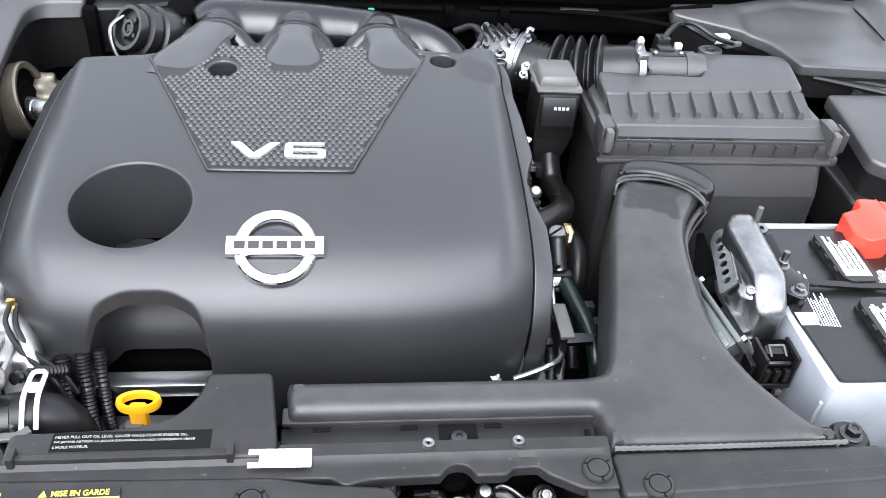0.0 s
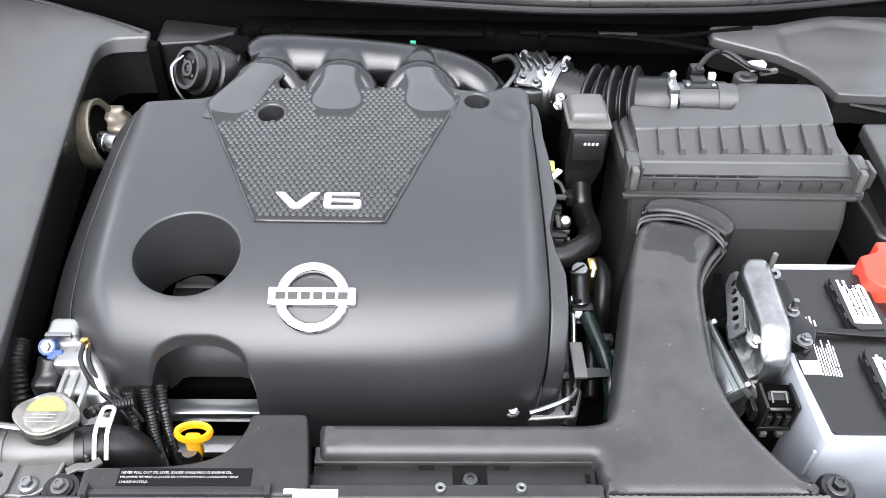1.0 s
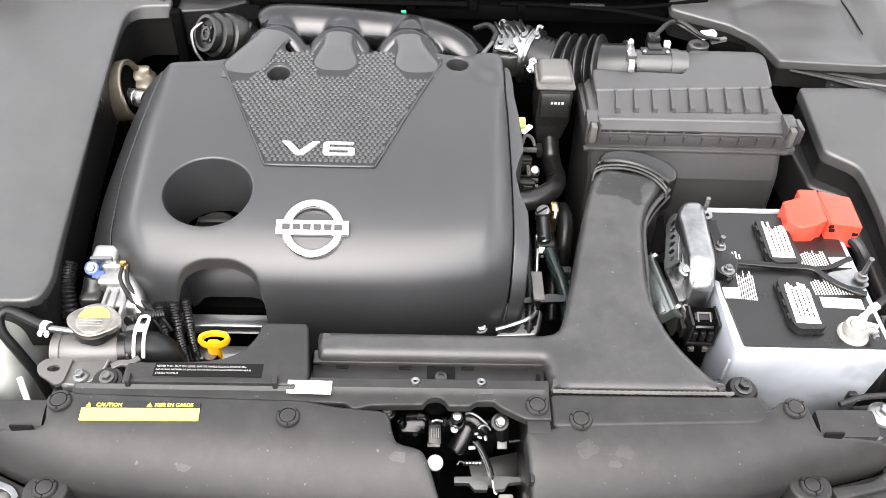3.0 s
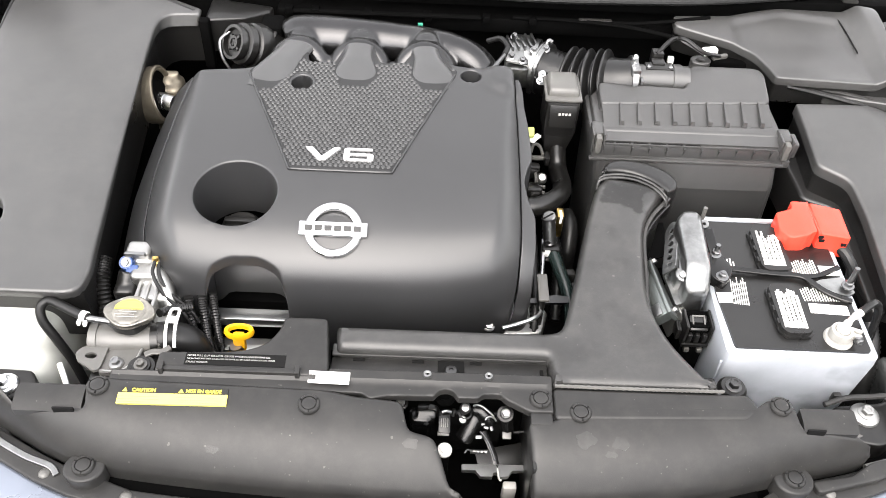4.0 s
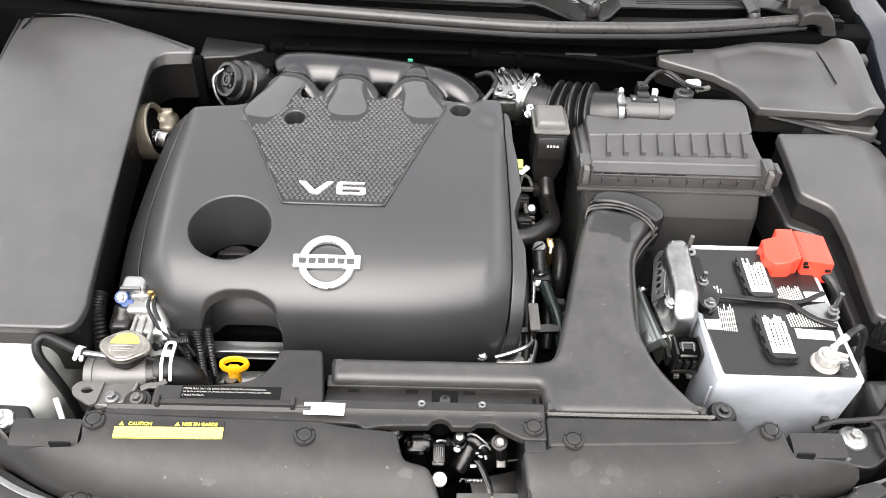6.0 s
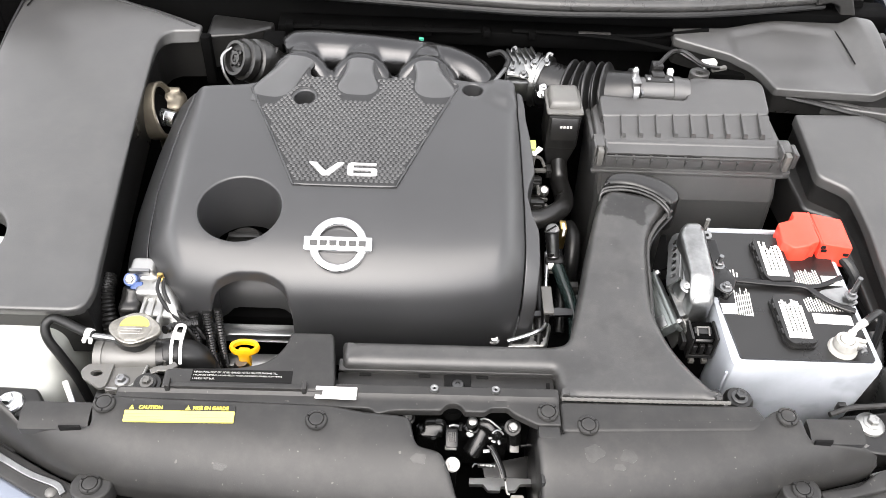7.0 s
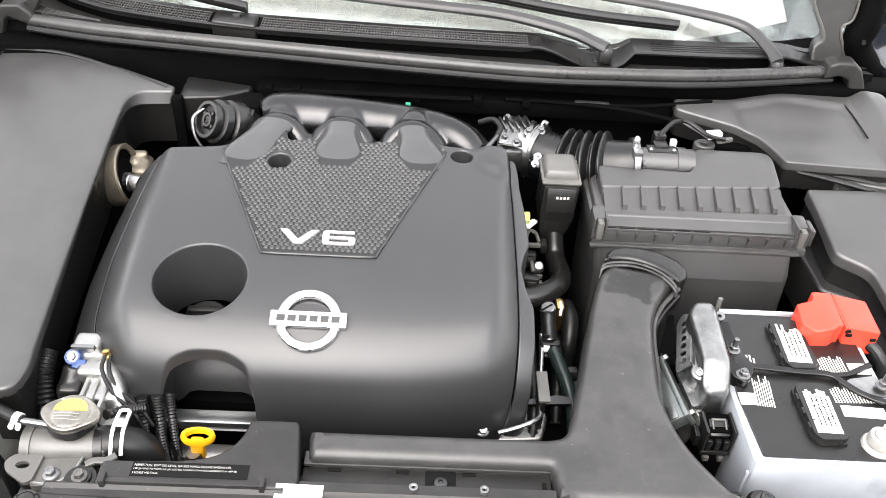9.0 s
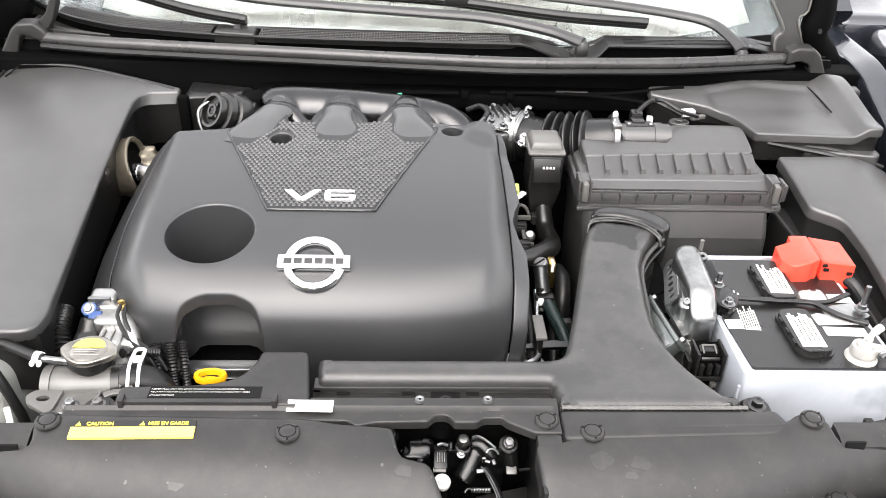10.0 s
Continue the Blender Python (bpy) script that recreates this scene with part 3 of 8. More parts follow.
part("grille", grille_band(-0.60, -0.335, 4, 0.0043), GREY, cowl, "fine plastic mesh grille")
part("grille", grille_band(-0.258, 0.130, 4, 0.0043), GREY, cowl, "fine plastic mesh grille")
# black strip just above the panel's bed, as painted shade below the mesh
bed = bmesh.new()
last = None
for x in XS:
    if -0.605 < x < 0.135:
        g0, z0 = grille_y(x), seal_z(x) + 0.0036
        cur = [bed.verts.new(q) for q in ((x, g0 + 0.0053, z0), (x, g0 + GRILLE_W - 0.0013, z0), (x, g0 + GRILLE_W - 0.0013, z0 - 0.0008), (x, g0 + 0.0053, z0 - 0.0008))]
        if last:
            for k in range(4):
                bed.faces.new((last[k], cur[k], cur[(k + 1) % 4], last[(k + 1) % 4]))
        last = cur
part("grille_bed", bed, INK_SHADE, cowl, "black strip painted as the shade under the mesh", angle=25)
# black lines on the surface paint the dark of the louvre slits
for k in range(4):
    line = [(0.312 + 0.175 * i / 8, grille_y(0.312 + 0.175 * i / 8) + 0.010 + 0.0065 * k, seal_z(0.312 + 0.175 * i / 8) + 0.0133) for i in range(9)]
    part("louvre_slit", tube(line, 0.0012, 6, 0, flat=0.6), INK_SHADE, cowl)
nz = moulded(rounded([(-0.330, 0.722), (-0.264, 0.712), (-0.264, 0.750), (-0.328, 0.760)], 0.006), lambda x, y: (x, y, 0.9965), 0.004, 0.018)
part("nozzle_housing", nz, BLACK, cowl)
part("washer_nozzle", lathe([(0, 0), (0.007, 0), (0.006, 0.004), (0, 0.006)], 14, Matrix.Translation((-0.295, 0.738, 0.9963))), BLACK, cowl)


def upright(plan, rad, y, r=0.003, depth=0.014):
    """A moulded piece standing on edge across the car: plan in x and z, its front at y."""
    return moved(moulded(rounded(plan, rad), flat(0.0), r, depth, (), 0.006), Matrix.Translation((0, y, 0)) @ Matrix.Rotation(radians(90), 4, "X"))


part("end_bracket", upright([(-0.668, 0.945), (-0.640, 0.990), (-0.630, 0.999), (-0.604, 1.001), (-0.590, 0.990), (-0.583, 0.974), (-0.600, 0.972), (-0.621, 0.981), (-0.628, 0.977), (-0.640, 0.940)], 0.004, 0.726, 0.004, 0.022), GREY, cowl, angle=40)
part("end_bracket", upright([(0.574, 0.966), (0.576, 0.988), (0.589, 0.994), (0.615, 0.993), (0.627, 0.983), (0.654, 0.930), (0.622, 0.930), (0.612, 0.966), (0.596, 0.972)], 0.004, 0.704, 0.004, 0.022), GREY, cowl, angle=40)
part("end_rib", upright([(-0.600, 1.000), (-0.586, 1.013), (-0.573, 1.042), (-0.561, 1.044), (-0.576, 1.004), (-0.588, 0.986)], 0.003, 0.738, 0.002, 0.020), GREY, cowl, angle=40)
part("end_tab", moulded(rounded([(0.652, 0.640), (0.672, 0.640), (0.674, 0.662), (0.664, 0.662), (0.662, 0.655), (0.652, 0.655)], 0.003), flat(0.950), 0.003, 0.06), GREY, cowl)
# trim at the foot of the pillar, with a raised bead round it
FOOT = [(0.540, 1.080), (0.552, 1.052), (0.583, 1.005), (0.574, 0.988), (0.580, 0.952), (0.640, 0.952), (0.624, 0.978), (0.603, 1.021), (0.616, 1.036), (0.613, 1.080)]
trim_piece = part("pillar_trim", upright(FOOT, 0.005, 0.766, 0.003, 0.016), BOX, cowl, "grey plastic trim at the pillar's foot", angle=40)
part("bead", tube([(x, 0.765, z) for x, z in FOOT[:5]], 0.0024, 8, 3), CLIP, trim_piece)
part("bead", tube([(x, 0.765, z) for x, z in FOOT[6:]], 0.0020, 8, 3), CLIP, trim_piece)
small = []
for k in range(4):
    small.append(tube([(-0.588 + 0.100 * i / 8, seal_y(-0.588 + 0.100 * i / 8) + 0.012 + 0.0055 * k * (1 - i / 9), 0.9865) for i in range(9)], 0.0010, 4, 0))
for i in range(22):
    x = -0.586 + 0.0043 * i
    small.append(rbox(x - 0.0007, x + 0.0007, seal_y(x) + 0.011, seal_y(x) + 0.012 + 0.0165 * (1 - i / 24), 0.9852, 0.9874, 0))
part("grille", join(*small), GREY, cowl, "short tapering mesh grille")


def wiper(line, r0, r1, blade, clip, label):
    """An arm along its line, and the blade that it carries."""
    line = [(x, y - 0.0276, z + 0.012) for x, y, z in line]
    blade = [(x, y - 0.0276, z + 0.012) for x, y, z in blade]
    clip = (clip[0], clip[1] - 0.0276, clip[2] + 0.012)
    w = thing("windscreen_wiper", label, "wiper", line[0], group="windscreen wipers")
    part("arm", tube(line, lambda s: r0 + (r1 - r0) * s, 12, 8, flat=0.75), WIPER, w)
    part("pivot_cap", lathe([(0, 0.004), (0.007, 0.003), (0.0105, -0.002), (0.011, -0.018), (0, -0.018)], 18, Matrix.Translation(line[0])), BLACK, w)
    part("blade", tube(blade, 0.0058, 8, 10, flat=1.2), BLACK, w)
    part("rubber_strip", tube([(x, y + 0.004, z - 0.008) for x, y, z in blade], 0.0026, 6, 10, flat=2.0), RUBBER, w)
    x, y, z = clip
    part("clip", rbox(x - 0.020, x + 0.020, y - 0.012, y + 0.012, z - 0.010, z + 0.012, 0.004), BLACK, w)
    return w


wiper([(0.500, 0.738, 0.974), (0.491, 0.764, 0.984), (0.466, 0.806, 0.996), (0.405, 0.826, 1.004), (0.284, 0.836, 1.016), (0.10, 0.848, 1.028), (0.050, 0.842, 1.024)], 0.0105, 0.008,
      [(-0.27, 0.848, 1.026), (-0.10, 0.838, 1.022), (0.05, 0.828, 1.016), (0.22, 0.806, 1.004), (0.36, 0.798, 0.998)], (0.050, 0.832, 1.018), "long black windscreen wiper resting on the glass")
wiper([(0.243, 0.730, 0.984), (0.193, 0.762, 0.992), (0.10, 0.788, 1.001), (0.0, 0.796, 1.005), (-0.15, 0.806, 1.010), (-0.28, 0.818, 1.016), (-0.42, 0.845, 1.030)], 0.011, 0.009,
      [(-0.285, 0.792, 0.990), (-0.40, 0.812, 1.005), (-0.62, 0.880, 1.045)], (-0.42, 0.832, 1.018), "black windscreen wiper with a pale grey arm above the grille")


# ---- engine: block, cover, manifold ----
block = thing("engine_block", "dark cast engine block below the plastic cover", "engine", (-0.13, 0.35, 0.34))
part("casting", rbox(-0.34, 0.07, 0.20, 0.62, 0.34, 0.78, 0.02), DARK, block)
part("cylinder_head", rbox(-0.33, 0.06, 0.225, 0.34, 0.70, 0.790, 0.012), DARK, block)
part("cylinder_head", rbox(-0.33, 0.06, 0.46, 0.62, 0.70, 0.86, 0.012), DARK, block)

cover = thing("engine_cover", "dark grey moulded plastic engine cover with a textured panel", "engine cover", (-0.13, 0.32, 0.80))
PROFILE = [(0.1490, 0.785), (0.1498, 0.820), (0.1520, 0.846), (0.1570, 0.867), (0.1670, 0.884), (0.1830, 0.8985), (0.207, 0.9125), (0.245, 0.9255), (0.285, 0.934), (0.36, 0.944), (0.48, 0.954), (0.56, 0.960)]
arc = [0.0]
for (ya, za), (yb, zb) in zip(PROFILE, PROFILE[1:]):
    arc.append(arc[-1] + math.hypot(yb - ya, zb - za))
prof_y = spline_to([(s, p[0]) for s, p in zip(arc, PROFILE)])
prof_z = spline_to([(s, p[1]) for s, p in zip(arc, PROFILE)])
along = spline_to([(p[0], s) for s, p in zip(arc, PROFILE)])
upto = spline_to([(p[1], s) for s, p in zip(arc, PROFILE)])
HUMPS = [((-0.2460, 0.4250), (-0.2060, 0.514), 0.0280, 0.0215, 0.0075), ((-0.1225, 0.4340), (-0.1215, 0.514), 0.0300, 0.0200, 0.0075), ((-0.0130, 0.4350), (-0.0310, 0.514), 0.0300, 0.0190, 0.0075)]


def in_hump(x, y, tip, end, w0, w1, rise):
    """Whether a point of the cover lies under a hump or just beside it."""
    v = (y - tip[1]) / (end[1] - tip[1])
    return v > -0.02 and abs(x - tip[0] - (end[0] - tip[0]) * v) < (w0 + (w1 - w0) * ease((v - 0.25) / 0.6)) * (0.62 + 0.38 * ease(v / 0.35)) + 0.001


def cover_place(x, s):
    y, z = prof_y(s), prof_z(s)
    xl = -0.3175 - 0.006 * (y - 0.25) / 0.2 + 0.010 * (1 - ease((y - 0.15) / 0.08))
    xr = 0.058 + 0.022 * (y - 0.165) / 0.31
    e = max(0.0, xl - x, x - xr)
    z -= 1.25 * (math.sqrt(e * e + 0.000144) - 0.012)
    front = 1 - ease((y - 0.15) / 0.08)
    c = (x + 0.13) / 0.24
    y += front * 0.030 * abs(c) ** 3.0
    z -= 0.004 * c * c * (1 - front)
    d = math.hypot((x - 0.083) / 0.032, (y - 0.468) / 0.03)
    z += 0.008 * ease((1.3 - d) / 0.6)
    return (x, y, z)


OUT = [(-0.3370, along(0.457)), (-0.351, along(0.40)), (-0.3635, along(0.31)), (-0.359, along(0.235)), (-0.350, upto(0.868)), (-0.325, upto(0.80)), (-0.31, 0.0),
       (-0.280, 0.0), (-0.277, upto(0.852)), (-0.268, upto(0.880)), (-0.247, upto(0.890)), (-0.211, upto(0.891)), (-0.189, upto(0.882)), (-0.180, upto(0.852)), (-0.180, 0.0),
       (0.050, 0.0), (0.078, upto(0.80)), (0.091, upto(0.875)), (0.094, along(0.235)), (0.094, along(0.30)), (0.093, along(0.40)), (0.090, along(0.483)),
       (0.025, along(0.4855)), (0.004, along(0.4885)), (-0.002, along(0.502)), (-0.006, along(0.520)), (-0.044, along(0.520)), (-0.050, along(0.502)), (-0.058, along(0.486)),
       (-0.090, along(0.482)), (-0.098, along(0.502)), (-0.102, along(0.520)), (-0.139, along(0.520)), (-0.144, along(0.502)), (-0.152, along(0.480)),
       (-0.186, along(0.480)), (-0.191, along(0.502)), (-0.194, along(0.519)), (-0.228, along(0.516)), (-0.2425, along(0.4885)), (-0.2555, along(0.4675)), (-0.272, along(0.4625))]
OVAL = ellipse(-0.2475, (along(0.2045) + along(0.2915)) / 2, 0.0490, (along(0.2915) - along(0.2045)) / 2, 56, 5)
HOLES = [OVAL, ellipse(-0.191, along(0.438), 0.0135, 0.0145, 24), ellipse(0.032, along(0.467), 0.0135, 0.0125, 24)]


def shell_depth(x, y):
    """How far the rim falls: deep in the arch at the front."""
    return 0.012 if -0.283 < x < -0.177 and y < 0.21 else 0.030


shell = moulded(rounded(OUT, 0.010, 4), cover_place, 0.0026, shell_depth, HOLES, 0.007, hole_depth=0.080)
part("shell", shell, COVER, cover, angle=50)

# textured panel: a thin skin with rows of small raised studs
panel_plan = rounded([(-0.2640, along(0.4570)), (-0.1885, along(0.2815)), (-0.064, along(0.2815)), (0.0145, along(0.474)), (0.004, along(0.4855)), (-0.0015, along(0.5025)), (-0.0055, along(0.5205)), (-0.0445, along(0.5205)), (-0.0505, along(0.5025)), (-0.058, along(0.4855)), (-0.090, along(0.4815)), (-0.0975, along(0.5025)), (-0.1015, along(0.5205)), (-0.1395, along(0.5205)), (-0.1445, along(0.5025)), (-0.152, along(0.4795)), (-0.186, along(0.4795)), (-0.1905, along(0.5025)), (-0.1935, along(0.5195)), (-0.2285, along(0.5155)), (-0.2430, along(0.4880)), (-0.2560, along(0.4670))], 0.003, 2)


def lift_place(x, s):
    x, y, z = cover_place(x, s)
    return (x, y, z + 0.0015)


skin = moulded(panel_plan, lift_place, 0.0022, 0.006, [ellipse(-0.191, along(0.438), 0.0165, 0.0175, 24)], 0.006)
panel = part("panel", skin, COVER_PANEL, cover, "embossed dark panel", angle=50)
rim_pts = [(-0.2625, along(0.4530)), (-0.2290, along(0.375)), (-0.1885, along(0.2815)), (-0.1270, along(0.2812)), (-0.0640, along(0.2815)), (-0.0250, along(0.377)), (0.0110, along(0.4660))]
rim_line = [Vector(cover_place(p.x, p.y)) + Vector((0, 0, 0.0012)) for p in resample([Vector((*q, 0)) for q in rim_pts], 0.006)]
part("panel_rim", tube(rim_line, 0.0014, 6, 0), COVER, panel, angle=60)
sv, sf = [], []
poly = np.array(inset(np.array([tuple(p)[:2] for p in panel_plan]), 0.003))
row = 0
s = along(0.284)
while s < along(0.482):
    x = -0.2768 + (row % 2) * 0.0032
    while x < 0.02:
        q = np.array([[x, s]])
        y0 = prof_y(s)
        lobe = any(in_hump(x, y0, *b) for b in HUMPS)
        if inside(poly, q)[0] and not lobe and math.hypot(x + 0.191, y0 - 0.438) > 0.018:
            k = len(sv)
            for rr, hh in ((0.0029, 0.0), (0.0020, 0.0013)):
                for a in range(6):
                    px, py, pz = lift_place(x + rr * math.cos(a * math.pi / 3), s + rr * math.sin(a * math.pi / 3))
                    sv.append((px, py, pz + hh))
            sf += [(k + a, k + (a + 1) % 6, k + 6 + (a + 1) % 6, k + 6 + a) for a in range(6)] + [tuple(k + 6 + a for a in range(6))]
        x += 0.0064
    s += 0.0052
    row += 1
sm = bpy.data.meshes.new("studs")
sm.from_pydata(sv, [], sf)
sm.materials.append(STUD)
st = new("studs", sm)
st.parent = cover
st.matrix_parent_inverse = cover.matrix_world.inverted()
tagged(st, kind="stuff")


def on_cover(x, y, up=0.0):
    """A frame lying on the cover at x, y."""
    s = along(y)
    p = Vector(cover_place(x, s))
    a = Vector(cover_place(x + 0.004, s)) - Vector(cover_place(x - 0.004, s))
    b = Vector(cover_place(x, s + 0.004)) - Vector(cover_place(x, s - 0.004))
    n = a.cross(b).normalized()
    a.normalize()
    m = Matrix.Identity(4)
    m.col[0][:3], m.col[1][:3], m.col[2][:3], m.col[3][:3] = a, n.cross(a), n, p + n * up
    return m


def flat_letter(outline, holes, w, h, m, depth=0.0024):
    """A raised letter from its outline in a unit square."""
    bm = moulded(rounded([(x * w - w / 2, y * h - h / 2) for x, y in outline], 0.0012, 2), flat(depth), 0.0, depth, [rounded([(x * w - w / 2, y * h - h / 2) for x, y in q], 0.0012, 2) for q in holes], 0.004)
    return moved(bm, m)


part("lettering", flat_letter([(0, 1), (0.21, 1), (0.49, 0.30), (0.80, 1), (1.0, 1), (0.60, 0.0), (0.39, 0.0)], [], 0.0440, 0.0205, on_cover(-0.1500, 0.3045, 0.0022)), LETTER, cover, "bright raised letter V")
part("lettering", flat_letter([(0.06, 0), (0.94, 0), (1.0, 0.14), (1.0, 0.48), (0.92, 0.59), (0.20, 0.59), (0.20, 0.83), (0.96, 0.83), (0.96, 1), (0.10, 1), (0.0, 0.86), (0.0, 0.12)], [[(0.20, 0.17), (0.80, 0.17), (0.80, 0.42), (0.20, 0.42)]], 0.0365, 0.0205, on_cover(-0.1060, 0.3050, 0.0022)), LETTER, cover, "bright raised figure 6")


def hump(tip, end, w0, w1, rise):
    """A rounded hump that grows out of the panel from tip to end, like a half-sunk tapering pipe."""
    bm = bmesh.new()
    rows = []
    nu, nv = 20, 16
    for j in range(nv + 1):
        v = j / nv
        w = w0 + (w1 - w0) * ease((v - 0.25) / 0.6)
        w *= 0.62 + 0.38 * ease(v / 0.35)
        cx, cy = tip[0] + (end[0] - tip[0]) * v, tip[1] + (end[1] - tip[1]) * v
        h = rise * ease(v / 0.65)
        row = []
        for i in range(nu + 1):
            u = 2 * i / nu - 1
            x, y = cx + u * max(w, 0.0008), cy - 0.10 * u * (end[0] - tip[0])
            px, py, pz = cover_place(x, along(min(y, 0.535)))
            dome = (1 - abs(u) ** 3) ** 0.8
            row.append(bm.verts.new((px, y, pz + 0.0008 + h * dome - 0.004 * (abs(u) > 0.999))))
        rows.append(row)
    for ra, rb in zip(rows, rows[1:]):
        for i in range(nu):
            bm.faces.new((ra[i], ra[i + 1], rb[i + 1], rb[i]))
    low = [bm.verts.new(v.co - Vector((0, -0.002, 0.035))) for v in rows[-1]]
    for i in range(nu):
        bm.faces.new((rows[-1][i], rows[-1][i + 1], low[i + 1], low[i]))
    return bm


for tip, end, w0, w1, rise in HUMPS:
    part("runner_hump", hump(tip, end, w0, w1, rise), HUMP, cover, "smooth moulded hump", angle=60)
em = on_cover(-0.1275, 0.2025, 0.0025)
emblem = part("emblem", moved(lathe([(0.0242, -0.001), (0.0242, 0.0025), (0.0252, 0.0038), (0.0288, 0.0050), (0.0324, 0.0040), (0.0336, 0.0025), (0.0338, -0.002)], 64), em), CHROME, cover, "round chrome emblem with a crossbar")
part("crossbar", moved(rbox(-0.0395, 0.0395, -0.0085, 0.0085, -0.001, 0.0062, 0.0015), em), CHROME, emblem)
bx = []
for i in range(6):
    bx.append(rbox(-0.0325 + i * 0.0112, -0.0325 + i * 0.0112 + 0.0085, -0.0034, 0.0034, 0.0061, 0.0066, 0))
part("print_block", moved(join(*bx), em), WIPER, emblem, "dark bars along the crossbar")
for hx, hy in ((-0.191, 0.438), (0.032, 0.467)):
    p = on_cover(hx, hy, -0.020)
    part("fixing_bolt", moved(hexhead(0.0040, 0.007), p), STEEL, cover)
    part("fixing_cup", moved(lathe([(0.0130, 0.016), (0.0125, -0.001), (0, -0.001)], 24), p), COVER, cover)
# side skirt on the long flank
skirt_line = [(-0.3382, along(0.4565)), (-0.3522, along(0.40)), (-0.3647, along(0.31)), (-0.3602, along(0.235)), (-0.3512, upto(0.868)), (-0.327, upto(0.81)), (-0.349, upto(0.80)), (-0.382, upto(0.868)), (-0.395, along(0.235)), (-0.399, along(0.31)), (-0.388, along(0.40)), (-0.369, along(0.4655))]


def skirt_place(x, s):
    px, py, pz = cover_place(x, s)
    return (px, py, pz - 0.0010)


part("side_skirt", moulded(rounded(skirt_line, 0.004, 3), skirt_place, 0.002, 0.06, (), 0.007), COVER, cover, angle=50)
right_line = [(0.0930, upto(0.870)), (0.0953, along(0.235)), (0.0953, along(0.30)), (0.0943, along(0.40)), (0.0913, along(0.470)), (0.100, along(0.468)), (0.109, along(0.40)), (0.1125, along(0.345)), (0.1050, along(0.325)), (0.1005, along(0.305)), (0.1050, along(0.280)), (0.1135, along(0.258)), (0.1135, along(0.225)), (0.1105, upto(0.875)), (0.096, upto(0.80)), (0.086, upto(0.80))]


def right_skirt(x, s):
    """A flatter flange that carries on from the shell's rim."""
    px, py, pz = cover_place(0.0945, s)
    return (x, py, pz - 0.0012 - 0.40 * max(0.0, x - 0.0945))


part("side_skirt", moulded(rounded(right_line, 0.004, 3), right_skirt, 0.002, 0.06, (), 0.007), COVER, cover, angle=50)
# pocket behind the arch: side walls, soffit and a back wall with its own arched foot
ARCH = rounded([Vector((-0.280, upto(0.792), 0)), Vector((-0.277, upto(0.852), 0)), Vector((-0.268, upto(0.880), 0)), Vector((-0.247, upto(0.890), 0)), Vector((-0.211, upto(0.891), 0)), Vector((-0.189, upto(0.882), 0)), Vector((-0.180, upto(0.852), 0)), Vector((-0.180, upto(0.792), 0))], [0, 0.01, 0.01, 0.01, 0.01, 0.01, 0.01, 0], 4)
pocket = bmesh.new()
rim_a = [pocket.verts.new(Vector(cover_place(p.x, p.y)) + Vector((0, 0.001, -0.001))) for p in ARCH]
rim_b = [pocket.verts.new(((p.x + 0.2295) * 0.97 - 0.2295, 0.1975, cover_place(p.x, p.y)[2] - 0.004)) for p in ARCH]
for k in range(len(ARCH) - 1):
    pocket.faces.new((rim_a[k], rim_a[k + 1], rim_b[k + 1], rim_b[k]))
foot_pts = []
for k in range(13):
    u = k / 12
    x = rim_b[0].co.x * (1 - u) + rim_b[-1].co.x * u
    foot_pts.append(pocket.verts.new((x, 0.1975, 0.782 + 0.020 * min(1.0, ease(u / 0.22), ease((1 - u) / 0.22)))))
pocket.faces.new(rim_b + foot_pts[::-1])
bmesh.ops.triangulate(pocket, faces=[f for f in pocket.faces if len(f.verts) > 4])
part("arch_wall", pocket, COVER, cover, angle=40)
oil = thing("oil_filler_cap", "black oil filler cap in the cover's oval opening", "oil cap", (-0.252, 0.262, 0.842))
part("cap", lathe([(0, 0.016), (0.020, 0.016), (0.024, 0.012), (0.025, 0.0), (0, 0)], 28, Matrix.Translation((-0.252, 0.262, 0.842))), BLACK, oil)
part("grip", rbox(-0.272, -0.232, 0.257, 0.267, 0.857, 0.866, 0.003), BLACK, oil)

fat = ramp_to([(0, 0.030), (0.14, 0.0365), (0.32, 0.034), (0.55, 0.028), (0.75, 0.026), (1, 0.026)])
man = [tube([(-0.228, 0.564, 0.924), (-0.210, 0.570, 0.929), (-0.17, 0.571, 0.932), (-0.08, 0.568, 0.933), (-0.01, 0.562, 0.930), (0.035, 0.548, 0.922), (0.058, 0.532, 0.904)], fat, 22, 8)]
man.append(tube([(-0.005, 0.562, 0.930), (0.025, 0.544, 0.929), (0.045, 0.531, 0.917), (0.050, 0.522, 0.895), (0.050, 0.520, 0.850)], lambda t: 0.0270 - 0.003 * t, 18, 8))
for ex in (-0.206, -0.1215, -0.031):
    # each runner comes down as an arch round a hump of the cover
    man.append(tube([(ex - 0.033, 0.508, 0.880), (ex - 0.033, 0.509, 0.920), (ex - 0.029, 0.514, 0.934), (ex - 0.016, 0.523, 0.945), (ex, 0.526, 0.949), (ex + 0.016, 0.523, 0.945), (ex + 0.029, 0.514, 0.934), (ex + 0.033, 0.509, 0.920), (ex + 0.033, 0.508, 0.880)], 0.0140, 14, 8))
    man.append(tube([(ex, 0.534, 0.934), (ex + 0.001, 0.550, 0.936), (ex + 0.003, 0.570, 0.930)], 0.0265, 18, 4))
manifold = thing("intake_manifold", "satin black moulded intake manifold with runners behind the cover", "intake manifold", (-0.08, 0.56, 0.86))
